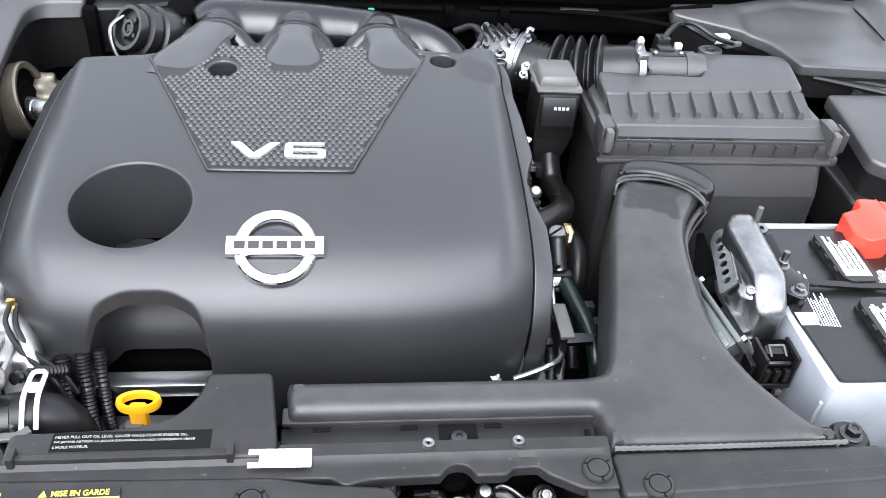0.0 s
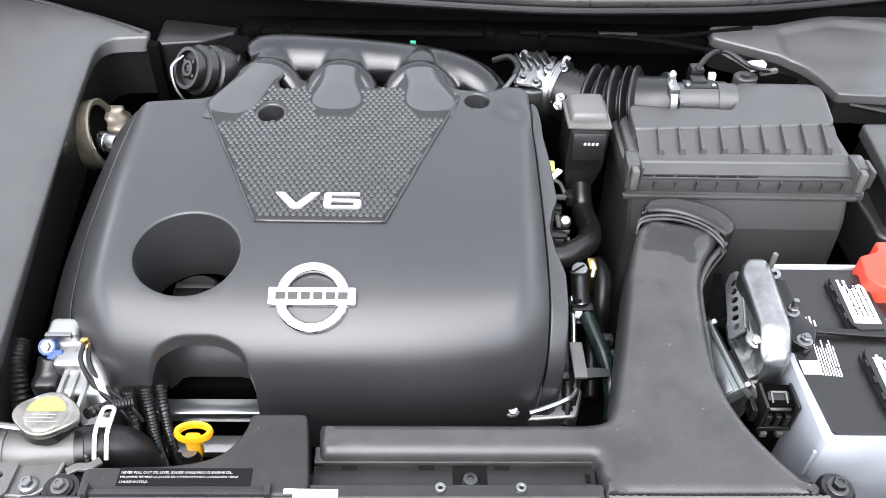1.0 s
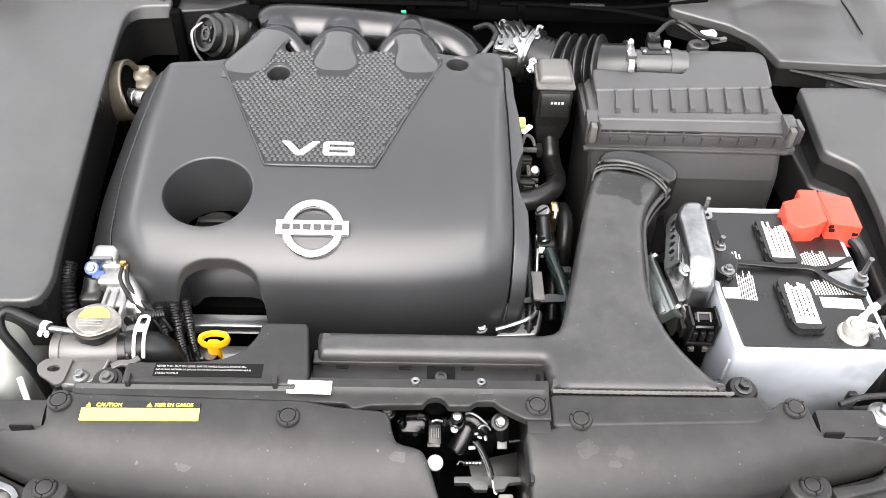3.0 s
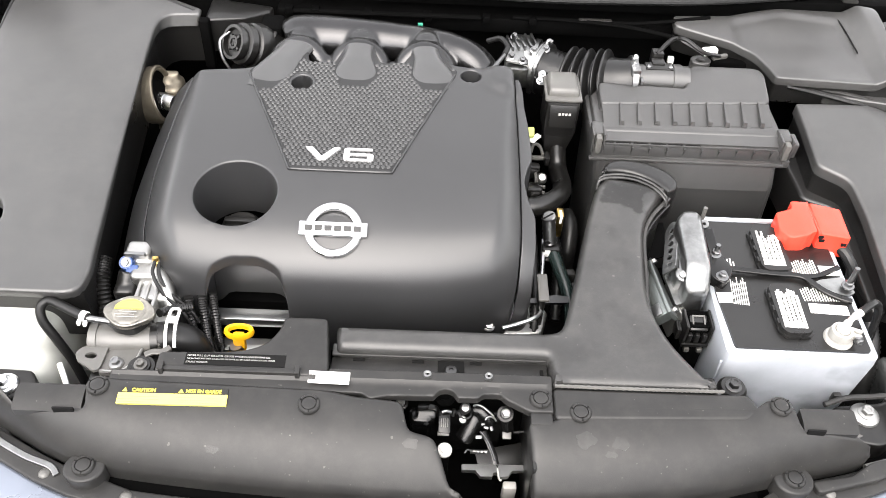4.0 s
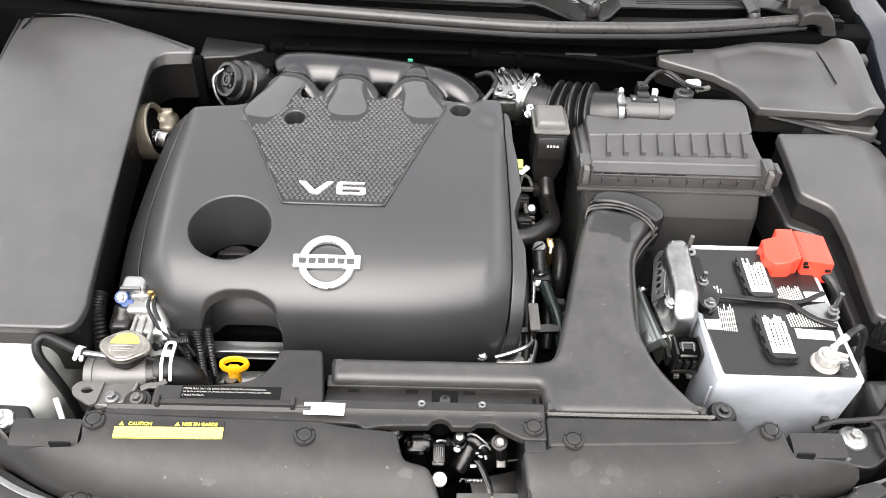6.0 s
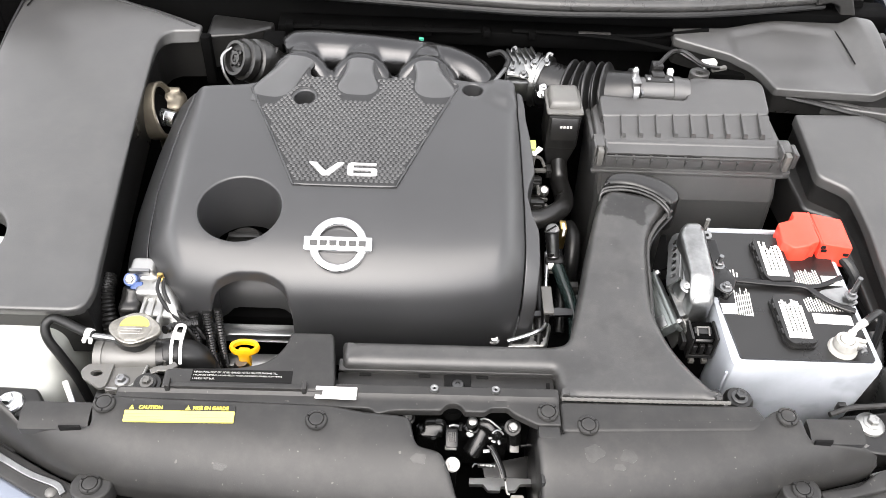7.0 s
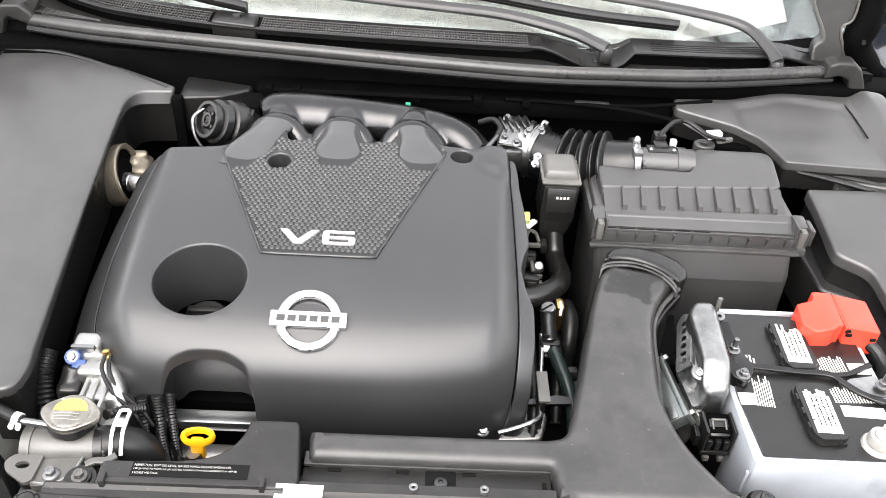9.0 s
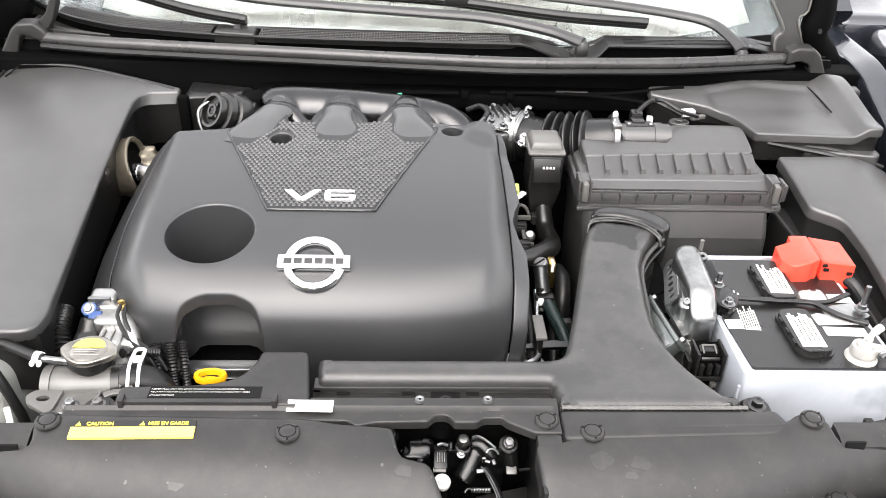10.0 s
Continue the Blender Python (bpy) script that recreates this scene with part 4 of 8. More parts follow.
part("plenum", organic(man, 0.0022, 16), MANIFOLD, manifold, angle=60)
part("mounting_foot", rbox(-0.20, 0.04, 0.545, 0.60, 0.80, 0.925, 0.006), DARK, manifold)

# ---- air box, duct ----
box = thing("air_filter_box", "black plastic air filter box with a ribbed clipped lid", "air filter box", (0.33, 0.46, 0.60))
part("body", stack([(0.60, 0.216, 0.485, 0.400, 0.535, 0.02), (0.830, 0.209, 0.464, 0.3885, 0.545, 0.018), (0.836, 0.208, 0.463, 0.3875, 0.546, 0.018), (0.842, 0.207, 0.462, 0.389, 0.547, 0.016), (0.880, 0.204, 0.457, 0.3985, 0.549, 0.014)]), BOX, box, angle=20)
part("rim", rbox(0.199, 0.462, 0.3990, 0.555, 0.874, 0.898, 0.003), BOX, box)
part("rim_lip", rbox(0.197, 0.464, 0.3955, 0.403, 0.8715, 0.8765, 0.0015), BOX, box)
part("right_lug", rbox(0.452, 0.474, 0.400, 0.424, 0.868, 0.880, 0.003), BOX, box)
for i in range(10):
    x = 0.2290 + i * 0.0236
    rib = bmesh.new()
    va = [rib.verts.new(q) for q in ((x - 0.0011, 0.3995, 0.897), (x + 0.0011, 0.3995, 0.897), (x, 0.3995, 0.880), (x - 0.0009, 0.3950, 0.897), (x + 0.0009, 0.3950, 0.897))]
    for q in ((0, 1, 4, 3), (0, 3, 2), (3, 4, 2), (4, 1, 2)):
        rib.faces.new([va[k] for k in q])
    part("rim_rib", rib, BOX, box, smooth=False)
lid = part("lid", moulded(rounded([(0.203, 0.418), (0.460, 0.420), (0.458, 0.552), (0.345, 0.552), (0.335, 0.515), (0.205, 0.510)], 0.010),
                          lambda x, y: (x, y, 0.9075), 0.004, 0.012), BOX, box, angle=50)
part("lid_skirt", moulded(rounded([(0.2040, 0.4050), (0.4585, 0.4050), (0.4585, 0.4320), (0.2040, 0.4320)], 0.002, 2), lambda x, y: (x, y, 0.9005 + 0.33 * (y - 0.405)), 0.001, 0.007, (), 0.009), BOX, box)
top = moulded(rounded([(0.213, 0.460), (0.453, 0.476), (0.457, 0.550), (0.350, 0.550), (0.337, 0.500), (0.214, 0.505)], [0.006, 0.012, 0.02, 0.012, 0.006, 0.006]),
              lambda x, y: (x, y, 0.922 + 0.008 * ease((y - 0.47) / 0.07)), 0.004, 0.014, step=0.008)
part("lid_top", top, BOX, box, angle=50)
slope = bmesh.new()
ring_a = [slope.verts.new(q) for q in ((0.216, 0.431, 0.9078), (0.450, 0.440, 0.9078), (0.451, 0.4765, 0.9190), (0.215, 0.4605, 0.9190))]
slope.faces.new(ring_a)
part("lid_slope", slope, BOX, box)
for i in range(9):
    x = 0.2400 + i * 0.0243
    ya = 0.4285 + 0.0385 * (x - 0.216)
    yb = 0.4605 + 0.068 * (x - 0.215)
    rib = bmesh.new()
    tri = [(x, ya - 0.001, 0.9072), (x, ya + 0.001, 0.9150), (x, yb, 0.9235), (x, yb, 0.9072)]
    va = [rib.verts.new((p[0] - (0.0036 if k == 0 else 0.0026 if k == 1 else 0.0007), p[1], p[2])) for k, p in enumerate(tri)]
    vb = [rib.verts.new((p[0] + (0.0036 if k == 0 else 0.0026 if k == 1 else 0.0007), p[1], p[2])) for k, p in enumerate(tri)]
    rib.faces.new(va)
    rib.faces.new(vb[::-1])
    for k in range(4):
        rib.faces.new((va[k], va[(k + 1) % 4], vb[(k + 1) % 4], vb[k]))
    part("lid_rib", rib, BOX, box, smooth=False)
for x in (0.2060, 0.4610):
    clip = part("clip", join(rbox(x - 0.0080, x + 0.0080, 0.405, 0.432, 0.886, 0.9125, 0.003), rbox(x - 0.0090, x - 0.0060, 0.3985, 0.418, 0.884, 0.914, 0.0012), rbox(x + 0.0060, x + 0.0090, 0.3985, 0.418, 0.884, 0.914, 0.0012)), BOX, box, "worn spring clip")
    part("strap", rbox(x - 0.0045, x + 0.0045, 0.3945, 0.407, 0.884, 0.911, 0.003), CLIP, clip)
part("clip_tail", rbox(0.470, 0.478, 0.403, 0.428, 0.884, 0.908, 0.002), BOX, box)
# slots are black blocks, their shade painted rather than cut
for i in range(6):
    x = 0.2172 + i * 0.0236
    part("slot", rbox(x - 0.0100, x + 0.0100, 0.4008, 0.4046, 0.8975, 0.8990, 0), INK_SHADE, box)
part("slot_bar", rbox(0.214, 0.450, 0.3988, 0.4004, 0.8965, 0.9005, 0.0008), BOX, box)
part("outlet", tube([(0.345, 0.528, 0.917), (0.30, 0.528, 0.917), (0.245, 0.528, 0.916)], 0.021, 20, 4), BOX, box)
part("outlet_collar", tube([(0.322, 0.528, 0.917), (0.334, 0.528, 0.917)], 0.0228, 20, 0), BOX, box)
sensor = part("sensor", rbox(0.292, 0.311, 0.532, 0.548, 0.930, 0.941, 0.002), BLACK, box, "black airflow sensor plug")
part("sensor_flange", rbox(0.282, 0.321, 0.522, 0.540, 0.9345, 0.9385, 0.001), BLACK, sensor)
for x in (0.286, 0.317):
    part("screw", lathe([(0, 0.003), (0.002, 0.003), (0.0032, 0.0015), (0.0032, 0), (0, 0)], 12, Matrix.Translation((x, 0.527, 0.9383))), STEEL, sensor)
part("fixing_ear", moulded(ellipse(0.374, 0.575, 0.015, 0.012, 28), flat(0.924), 0.002, 0.012, [ellipse(0.373, 0.574, 0.006, 0.0045, 18)], 0.006), BOX, box)
part("knob", moved(rbox(-0.011, 0.011, -0.006, 0.006, 0, 0.010, 0.002), Matrix.Translation((0.385, 0.580, 0.930)) @ Matrix.Rotation(radians(12), 4, "Z")), WHITE, box, "white fixing cap")
part("knob_bracket", moved(rbox(-0.004, 0.020, -0.003, 0.003, 0, 0.006, 0.001), Matrix.Translation((0.392, 0.570, 0.928)) @ Matrix.Rotation(radians(20), 4, "Z")), CLIP, box)

hose = thing("intake_hose", "black ribbed rubber air intake hose", "intake hose", (0.2, 0.55, 0.88))
part("bellows", tube([(0.239, 0.534, 0.904), (0.222, 0.541, 0.899), (0.197, 0.551, 0.893), (0.175, 0.562, 0.890)], lambda t: 0.0335 + 0.0150 * (0.5 - 0.5 * math.cos(2 * math.pi * 5 * t)) ** 0.75, 30, 20), HOSE, hose, angle=180)
part("cuff", tube([(0.180, 0.560, 0.890), (0.160, 0.570, 0.890), (0.140, 0.583, 0.891)], 0.0360, 24, 6, ridge=0.003, pitch=0.008), HOSE, hose, angle=80)
part("cuff", tube([(0.272, 0.528, 0.915), (0.252, 0.530, 0.910), (0.232, 0.537, 0.904)], lambda t: 0.0305 + 0.005 * t, 24, 5), HOSE, hose)
part("clamp", tube([(0.261, 0.528, 0.917), (0.269, 0.528, 0.917)], 0.0325, 24, 2), STEEL, hose, "zinc band clamp")
part("clamp_head", rbox(0.2585, 0.2715, 0.505, 0.520, 0.935, 0.946, 0.002), SHIELD, hose)
part("clamp_screw", moved(lathe([(0, 0.009), (0.0025, 0.0088), (0.0045, 0.006), (0.005, 0.0), (0.0035, -0.012), (0, -0.012)], 12), Matrix.Translation((0.263, 0.522, 0.951))), SILVER, hose)
part("clamp_tail", rbox(0.2725, 0.2765, 0.500, 0.512, 0.925, 0.932, 0.001), STEEL, hose)
part("clamp", tube([(0.148, 0.580, 0.892), (0.138, 0.586, 0.892)], 0.0390, 28, 2, ridge=0.0006, pitch=0.003), SHIELD, hose, "zinc band clamp")

tb_m = Matrix.Translation((0.009, -0.013, -0.014))
tb = thing("throttle_body", "bright cast aluminium throttle body with bolts", "throttle body", (0.11, 0.61, 0.86))
part("casting", moved(organic([tube([(0.135, 0.597, 0.905), (0.085, 0.612, 0.905)], 0.034, 20, 3), rbox(0.088, 0.122, 0.592, 0.640, 0.895, 0.936, 0.004)], 0.0022, 2), tb_m), SHIELD, tb)
rnd = random.Random(5)
for k in range(5):
    x = 0.084 + 0.009 * k
    part("cooling_rib", moved(moved(rbox(-0.0016, 0.0016, -0.018, 0.016, -0.010, 0.006, 0.0006), Matrix.Translation((x, 0.606 + 0.002 * k, 0.938)) @ Matrix.Rotation(radians(14), 4, "Z")), tb_m), SHIELD, tb)
part("plate", moved(moved(rbox(-0.017, 0.017, -0.012, 0.012, -0.003, 0.002, 0.001), Matrix.Translation((0.094, 0.584, 0.932)) @ Matrix.Rotation(radians(24), 4, "X") @ Matrix.Rotation(radians(10), 4, "Y")), tb_m), SHIELD, tb)
part("slot", moved(moved(rbox(-0.004, 0.004, -0.014, 0.014, -0.002, 0.0035, 0.001), Matrix.Translation((0.122, 0.603, 0.940)) @ Matrix.Rotation(radians(-28), 4, "Z")), tb_m), INK_SHADE, tb)
for p in ((0.086, 0.580, 0.933), (0.102, 0.576, 0.929), (0.118, 0.588, 0.940), (0.092, 0.628, 0.936), (0.136, 0.592, 0.940)):
    part("bolt", moved(hexhead(0.0042, 0.008, Matrix.Translation(p) @ Matrix.Rotation(radians(25), 4, "X")), tb_m), STEEL, tb)
part("nipple", moved(tube([(0.136, 0.600, 0.936), (0.140, 0.604, 0.948), (0.146, 0.602, 0.947)], 0.0028, 8, 4), tb_m), SHIELD, tb)
part("motor_cover", moved(rbox(0.078, 0.112, 0.566, 0.586, 0.888, 0.922, 0.004), tb_m), SHIELD, tb)
part("clamp_band", moved(ribbon([(0.126, 0.570, 0.892), (0.123, 0.566, 0.915), (0.126, 0.582, 0.938)], 0.010, 0.0016), tb_m), SHIELD, tb)
part("flange", moved(tube([(0.1265, 0.5995, 0.905), (0.1215, 0.601, 0.905)], 0.0405, 28, 0), tb_m), SHIELD, tb)
part("hose_bracket", moved(moved(rbox(-0.004, 0.004, -0.010, 0.010, -0.002, 0.002, 0.001), Matrix.Translation((0.128, 0.546, 0.921)) @ Matrix.Rotation(radians(35), 4, "X")), tb_m), SHIELD, tb)
for q in ((0.126, 0.541, 0.920), (0.130, 0.550, 0.926)):
    part("screw", moved(hexhead(0.0035, 0.006, Matrix.Translation(q) @ Matrix.Rotation(radians(30), 4, "X")), tb_m), SILVER, tb)
part("stand", rbox(0.095, 0.125, 0.600, 0.635, 0.78, 0.90, 0.004), DARK, tb)

duct = thing("air_intake_duct", "dusty black plastic air intake duct along the radiator support", "air duct", (0.2, 0.1, 0.82))
DPL = [(0.214, 0.352), (0.2945, 0.336), (0.264, 0.296), (0.250, 0.262), (0.244, 0.20), (0.240, 0.150), (0.252, 0.105), (0.276, 0.062), (0.302, 0.030), (0.119, 0.030), (0.121, 0.068), (-0.113, 0.068), (-0.116, 0.100), (0.118, 0.100), (0.138, 0.105), (0.155, 0.165), (0.170, 0.225), (0.186, 0.292), (0.200, 0.335)]


def duct_z(x, y):
    z = 0.868 + 0.012 * ease((y - 0.15) / 0.2)
    z += 0.006 * ease((y - 0.075) / 0.1) * ease((x - 0.12) / 0.03)
    return (x, y, z)


part("trunk", moulded(rounded(DPL, [0.006, 0.006, 0.03, 0.03, 0.03, 0.03, 0.03, 0.03, 0.006, 0.004, 0.008, 0.006, 0.006, 0.012, 0.02, 0.03, 0.03, 0.03, 0.02], 5), duct_z, 0.011, lambda x, y: 0.030 + 0.03 * ease((y - 0.11) / 0.05), (), 0.009), DUCT, duct, angle=50)
CUFF = [(0.206, 0.349), (0.211, 0.366), (0.220, 0.377), (0.236, 0.3815), (0.257, 0.380), (0.281, 0.371), (0.301, 0.357), (0.307, 0.345), (0.304, 0.330), (0.291, 0.3205), (0.286, 0.326), (0.272, 0.341), (0.258, 0.3500), (0.245, 0.3555), (0.230, 0.3580), (0.215, 0.3565)]
part("cuff", moulded(rounded(CUFF, [0.003, 0.01, 0.008, 0.02, 0.02, 0.02, 0.01, 0.01, 0.008, 0.003, 0.01, 0.02, 0.02, 0.02, 0.02, 0.006], 5), lambda x, y: (x, y, 0.8895 - 0.10 * max(0.0, x - 0.285)), 0.0055, 0.045, (), 0.004), BLACK, duct, "black rubber cuff", angle=70)
part("front_lip", rbox(0.116, 0.306, 0.024, 0.040, 0.836, 0.853, 0.003), DUCT, duct)
part("arm_lip", rbox(-0.118, 0.119, 0.0665, 0.082, 0.8515, 0.8555, 0.001), DUCT, duct)
part("lower_rail", rbox(-0.119, 0.119, 0.044, 0.0700, 0.836, 0.8475, 0.002), GREY, duct)
# dark block put behind the rail as the gap's shade
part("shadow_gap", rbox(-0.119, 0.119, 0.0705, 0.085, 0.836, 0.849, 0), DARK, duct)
# catches, notch and end plug: black blocks as the shade of recesses
for x in (-0.089, -0.024, 0.040):
    part("catch", rbox(x - 0.0065, x + 0.0065, 0.0645, 0.072, 0.8440, 0.8488, 0.0005), INK_SHADE, duct)
notch = part("notch", rbox(-0.002, 0.027, 0.050, 0.0715, 0.840, 0.8490, 0.0005), INK_SHADE, duct)
part("notch_screw", lathe([(0, 0.0022), (0.002, 0.0022), (0.0026, 0.0034), (0.006, 0.0028), (0.008, 0), (0, 0)], 18, Matrix.Translation((0.0125, 0.054, 0.8490))), DARKSTEEL, notch)
part("end_plug", rbox(0.110, 0.114, 0.052, 0.060, 0.845, 0.8492, 0.0005), INK_SHADE, duct)
part("edge_bead", tube([(0.2935, 0.322, 0.874), (0.2680, 0.293, 0.868), (0.2545, 0.262, 0.862), (0.2485, 0.20, 0.856), (0.2445, 0.15, 0.852), (0.2565, 0.105, 0.850), (0.2805, 0.062, 0.850), (0.304, 0.034, 0.850)], 0.0032, 8, 8), DUCT, duct, angle=60)
part("edge_bead", tube([(0.2965, 0.323, 0.862), (0.2710, 0.293, 0.856), (0.257, 0.262, 0.850), (0.251, 0.20, 0.844), (0.247, 0.15, 0.840), (0.259, 0.105, 0.838), (0.283, 0.062, 0.838)], 0.0028, 8, 8), BLACK, duct, angle=60)
for d in (0.0, 0.0062):
    lip = [(0.2025, 0.3400, 0.8750), (0.2055, 0.3455, 0.8855), (0.222, 0.3505, 0.8868), (0.244, 0.3500, 0.8868), (0.262, 0.3425, 0.8868), (0.276, 0.3310, 0.8862), (0.287, 0.3185, 0.8815), (0.290, 0.3150, 0.8720)]
    part("mouth_lip", tube([(x - 0.35 * d, y - d, z) for x, y, z in lip], 0.0019, 8, 8), DUCT, duct, angle=60)
part("rough_seam", tube([(0.122, 0.0280, 0.8660), (0.18, 0.0275, 0.8660), (0.24, 0.0275, 0.8660), (0.303, 0.0280, 0.8660)], 0.0024, 6, 8, ridge=0.0007, pitch=0.006), CLIP, duct, "rough pale welded seam")

# ---- radiator support and its covers ----
sup = thing("radiator_support", "black plastic radiator support beam along the front", "radiator support", (0, 0.04, 0.70))
part("beam", rbox(-0.38, -0.052, 0.010, 0.070, 0.70, 0.836, 0.006), BLACK, sup)
part("beam", rbox(0.100, 0.312, 0.010, 0.070, 0.70, 0.836, 0.006), BLACK, sup)
part("beam_back", rbox(-0.060, 0.108, 0.048, 0.070, 0.70, 0.834, 0.004), DARK, sup)
part("post_panel", moulded(rounded([(-0.300, 0.028), (-0.118, 0.028), (-0.121, 0.060), (-0.126, 0.107), (-0.174, 0.107), (-0.176, 0.090), (-0.188, 0.070), (-0.206, 0.060), (-0.235, 0.056), (-0.300, 0.054)], [0.004, 0.004, 0.004, 0.006, 0.006, 0.02, 0.015, 0.015, 0.01, 0.006]), flat(0.869), 0.004, 0.05), GREY, sup)
part("label_rail", rbox(-0.294, -0.148, 0.0275, 0.0325, 0.864, 0.8725, 0.001), GREY, sup)
for x in (-0.292, -0.150):
    part("rail_stop", rbox(x - 0.0025, x + 0.0025, 0.0255, 0.0365, 0.864, 0.8755, 0.0008), GREY, sup)
part("ledge", moulded(rounded([(-0.345, 0.012), (-0.080, 0.012), (-0.073, 0.004), (-0.058, 0.010), (-0.006, 0.011), (-0.002, 0.017), (0.003, 0.020), (0.011, 0.020), (0.016, 0.016), (0.019, 0.010), (0.040, 0.010), (0.046, 0.0155), (0.064, 0.016), (0.069, 0.010), (0.094, -0.004), (0.119, -0.004), (0.119, 0.039), (-0.118, 0.039), (-0.118, 0.030), (-0.30, 0.030), (-0.345, 0.030)],
                               [0.006, 0.006, 0.006, 0.01, 0.002, 0.004, 0.004, 0.004, 0.004, 0.002, 0.003, 0.003, 0.003, 0.004, 0.005, 0.002, 0.003, 0.002, 0.002, 0.006, 0.006], 3),
                       lambda x, y: (x, y, 0.868 - 0.0035 * ease((0.027 - y) / 0.004) + 0.001 * ease((y - 0.034) / 0.004)), 0.0025, 0.007, (), 0.004), GREY, sup, angle=30)
part("ledge", moulded(rounded([(0.1195, -0.012), (0.32, -0.005), (0.338, 0.006), (0.330, 0.026), (0.1195, 0.026)], 0.006), flat(0.8655), 0.004, 0.04), GREY, sup)
for x in (-0.0135, 0.0515):
    screw = part("screw", lathe([(0, 0.0018), (0.0016, 0.0018), (0.0026, 0.0032), (0.0042, 0.0028), (0.0052, 0.0), (0, 0)], 18, Matrix.Translation((x, 0.0345, 0.8685))), SHIELD, sup, "zinc recessed screw")
    part("screw_recess", lathe([(0, 0.0004), (0.0014, 0.0004), (0.0014, 0), (0, 0)], 6, Matrix.Translation((x, 0.0345, 0.8702))), INK_SHADE, screw)

front_y = spline_to([(-0.70, 0.14), (-0.60, 0.07), (-0.459, -0.008), (-0.375, -0.048), (-0.33, -0.058), (-0.165, -0.073), (0.0, -0.080), (0.165, -0.076), (0.269, -0.066), (0.356, -0.045), (0.478, -0.014), (0.60, 0.06), (0.70, 0.14)])


def nose(x, y):
    """Cover over the radiator: flat at the back, falling to the bumper."""
    f = front_y(x)
    t = min(max((0.012 - y) / (0.012 - f + 1e-6), 0), 1.2)
    return (x, y, 0.867 - 0.012 * t - 0.036 * t ** 3)


def front_edge(x0, x1, n=16):
    return [(x0 + (x1 - x0) * i / n, front_y(x0 + (x1 - x0) * i / n)) for i in range(n + 1)]


left = thing("radiator_cover", "grey-black plastic radiator cover with push fasteners and a warning label", "radiator cover", (-0.2, -0.02, 0.85), group="radiator covers")
L_PLAN = front_edge(-0.500, 0.030, 22) + [(0.012, -0.072), (0.004, -0.052), (-0.004, -0.034), (-0.012, -0.0305), (-0.030, -0.027), (-0.034, -0.018), (-0.038, 0.001), (-0.044, 0.004), (-0.090, 0.008), (-0.120, 0.014), (-0.335, 0.019), (-0.350, 0.021), (-0.366, 0.014), (-0.362, -0.014), (-0.43, -0.012), (-0.485, 0.032)]
part("panel", moulded(rounded(L_PLAN, 0.006, 2), nose, 0.005, 0.018, (), 0.010), GREY, left, angle=50)
right = thing("radiator_cover", "grey-black plastic radiator cover with push fasteners and scuff marks", "radiator cover", (0.25, -0.02, 0.85), group="radiator covers")
R_PLAN = front_edge(0.098, 0.455, 18) + [(0.466, -0.017), (0.440, -0.010), (0.380, -0.010), (0.374, 0.014), (0.350, 0.022), (0.334, 0.010), (0.125, 0.006), (0.122, -0.012), (0.092, -0.014)]
part("panel", moulded(rounded(R_PLAN, 0.006, 2), nose, 0.005, 0.018, (), 0.010), GREY, right, angle=50)


def push_pin(x, y, z, parent, r=0.0105):
    a = lathe([(0, 0.0038), (r * 0.60, 0.0040), (r * 0.68, 0.0036), (r * 0.71, 0.0020), (r * 0.75, 0.0020), (r * 0.78, 0.0036), (r * 0.98, 0.0032), (r * 1.08, 0.0018), (r * 1.1, 0), (0, 0)], 28)
    pin = part("push_fastener", moved(a, Matrix.Translation((x, y, z))), GREY, parent)
    for k in (35, 155, 275):
        c, s = r * 0.90 * math.cos(radians(k)), r * 0.90 * math.sin(radians(k))
        part("notch", moved(rbox(-r * 0.12, r * 0.12, -r * 0.06, r * 0.06, 0, 0.0040, 0), Matrix.Translation((x + c, y + s, z)) @ Matrix.Rotation(radians(k), 4, "Z")), INK_SHADE, pin)
    return pin


for x, y in ((-0.352, 0.008), (-0.134, -0.005)):
    push_pin(x, y, nose(x, y)[2], left)
for x, y in ((0.146, -0.004), (0.359, 0.011)):
    push_pin(x, y, nose(x, y)[2], right)
push_pin(0.1055, 0.011, 0.8645, sup)
for x, y, rx, ry, ob in ((0.150, -0.031, 0.0105, 0.0075, right), (0.186, -0.033, 0.0085, 0.0060, right), (0.176, -0.043, 0.006, 0.003, right), (-0.028, -0.040, 0.0075, 0.005, left), (-0.228, -0.048, 0.007, 0.003, left)):
    rag = [(x + rx * (1 + 0.18 * math.sin(3 * a + x * 50)) * math.cos(a), y + ry * (1 + 0.2 * math.cos(4 * a + x * 90)) * math.sin(a)) for a in (2 * math.pi * k / 22 for k in range(22))]
    part("smudge", moulded(rag, lambda px, py: (px, py, nose(px, py)[2] + 0.0003), 0.0, 0.0002, (), 0.003), SMUDGE, ob, "dark greasy smudge")
part("tab", rbox(0.0945, 0.1175, -0.018, -0.003, 0.850, 0.8625, 0.002), GREY, sup)
# black block beside the tab as its painted shadow
part("tab_shadow", rbox(0.1175, 0.1225, -0.017, -0.003, 0.850, 0.8600, 0.001), INK_SHADE, sup)
for x, ob in ((-0.358, left), (0.373, right)):
    y = front_y(x) - 0.006
    part("front_tab", moulded(ellipse(x, y, 0.021, 0.018, 24), flat(0.821), 0.003, 0.02), GREY, ob)
    push_pin(x, y, 0.821, ob)
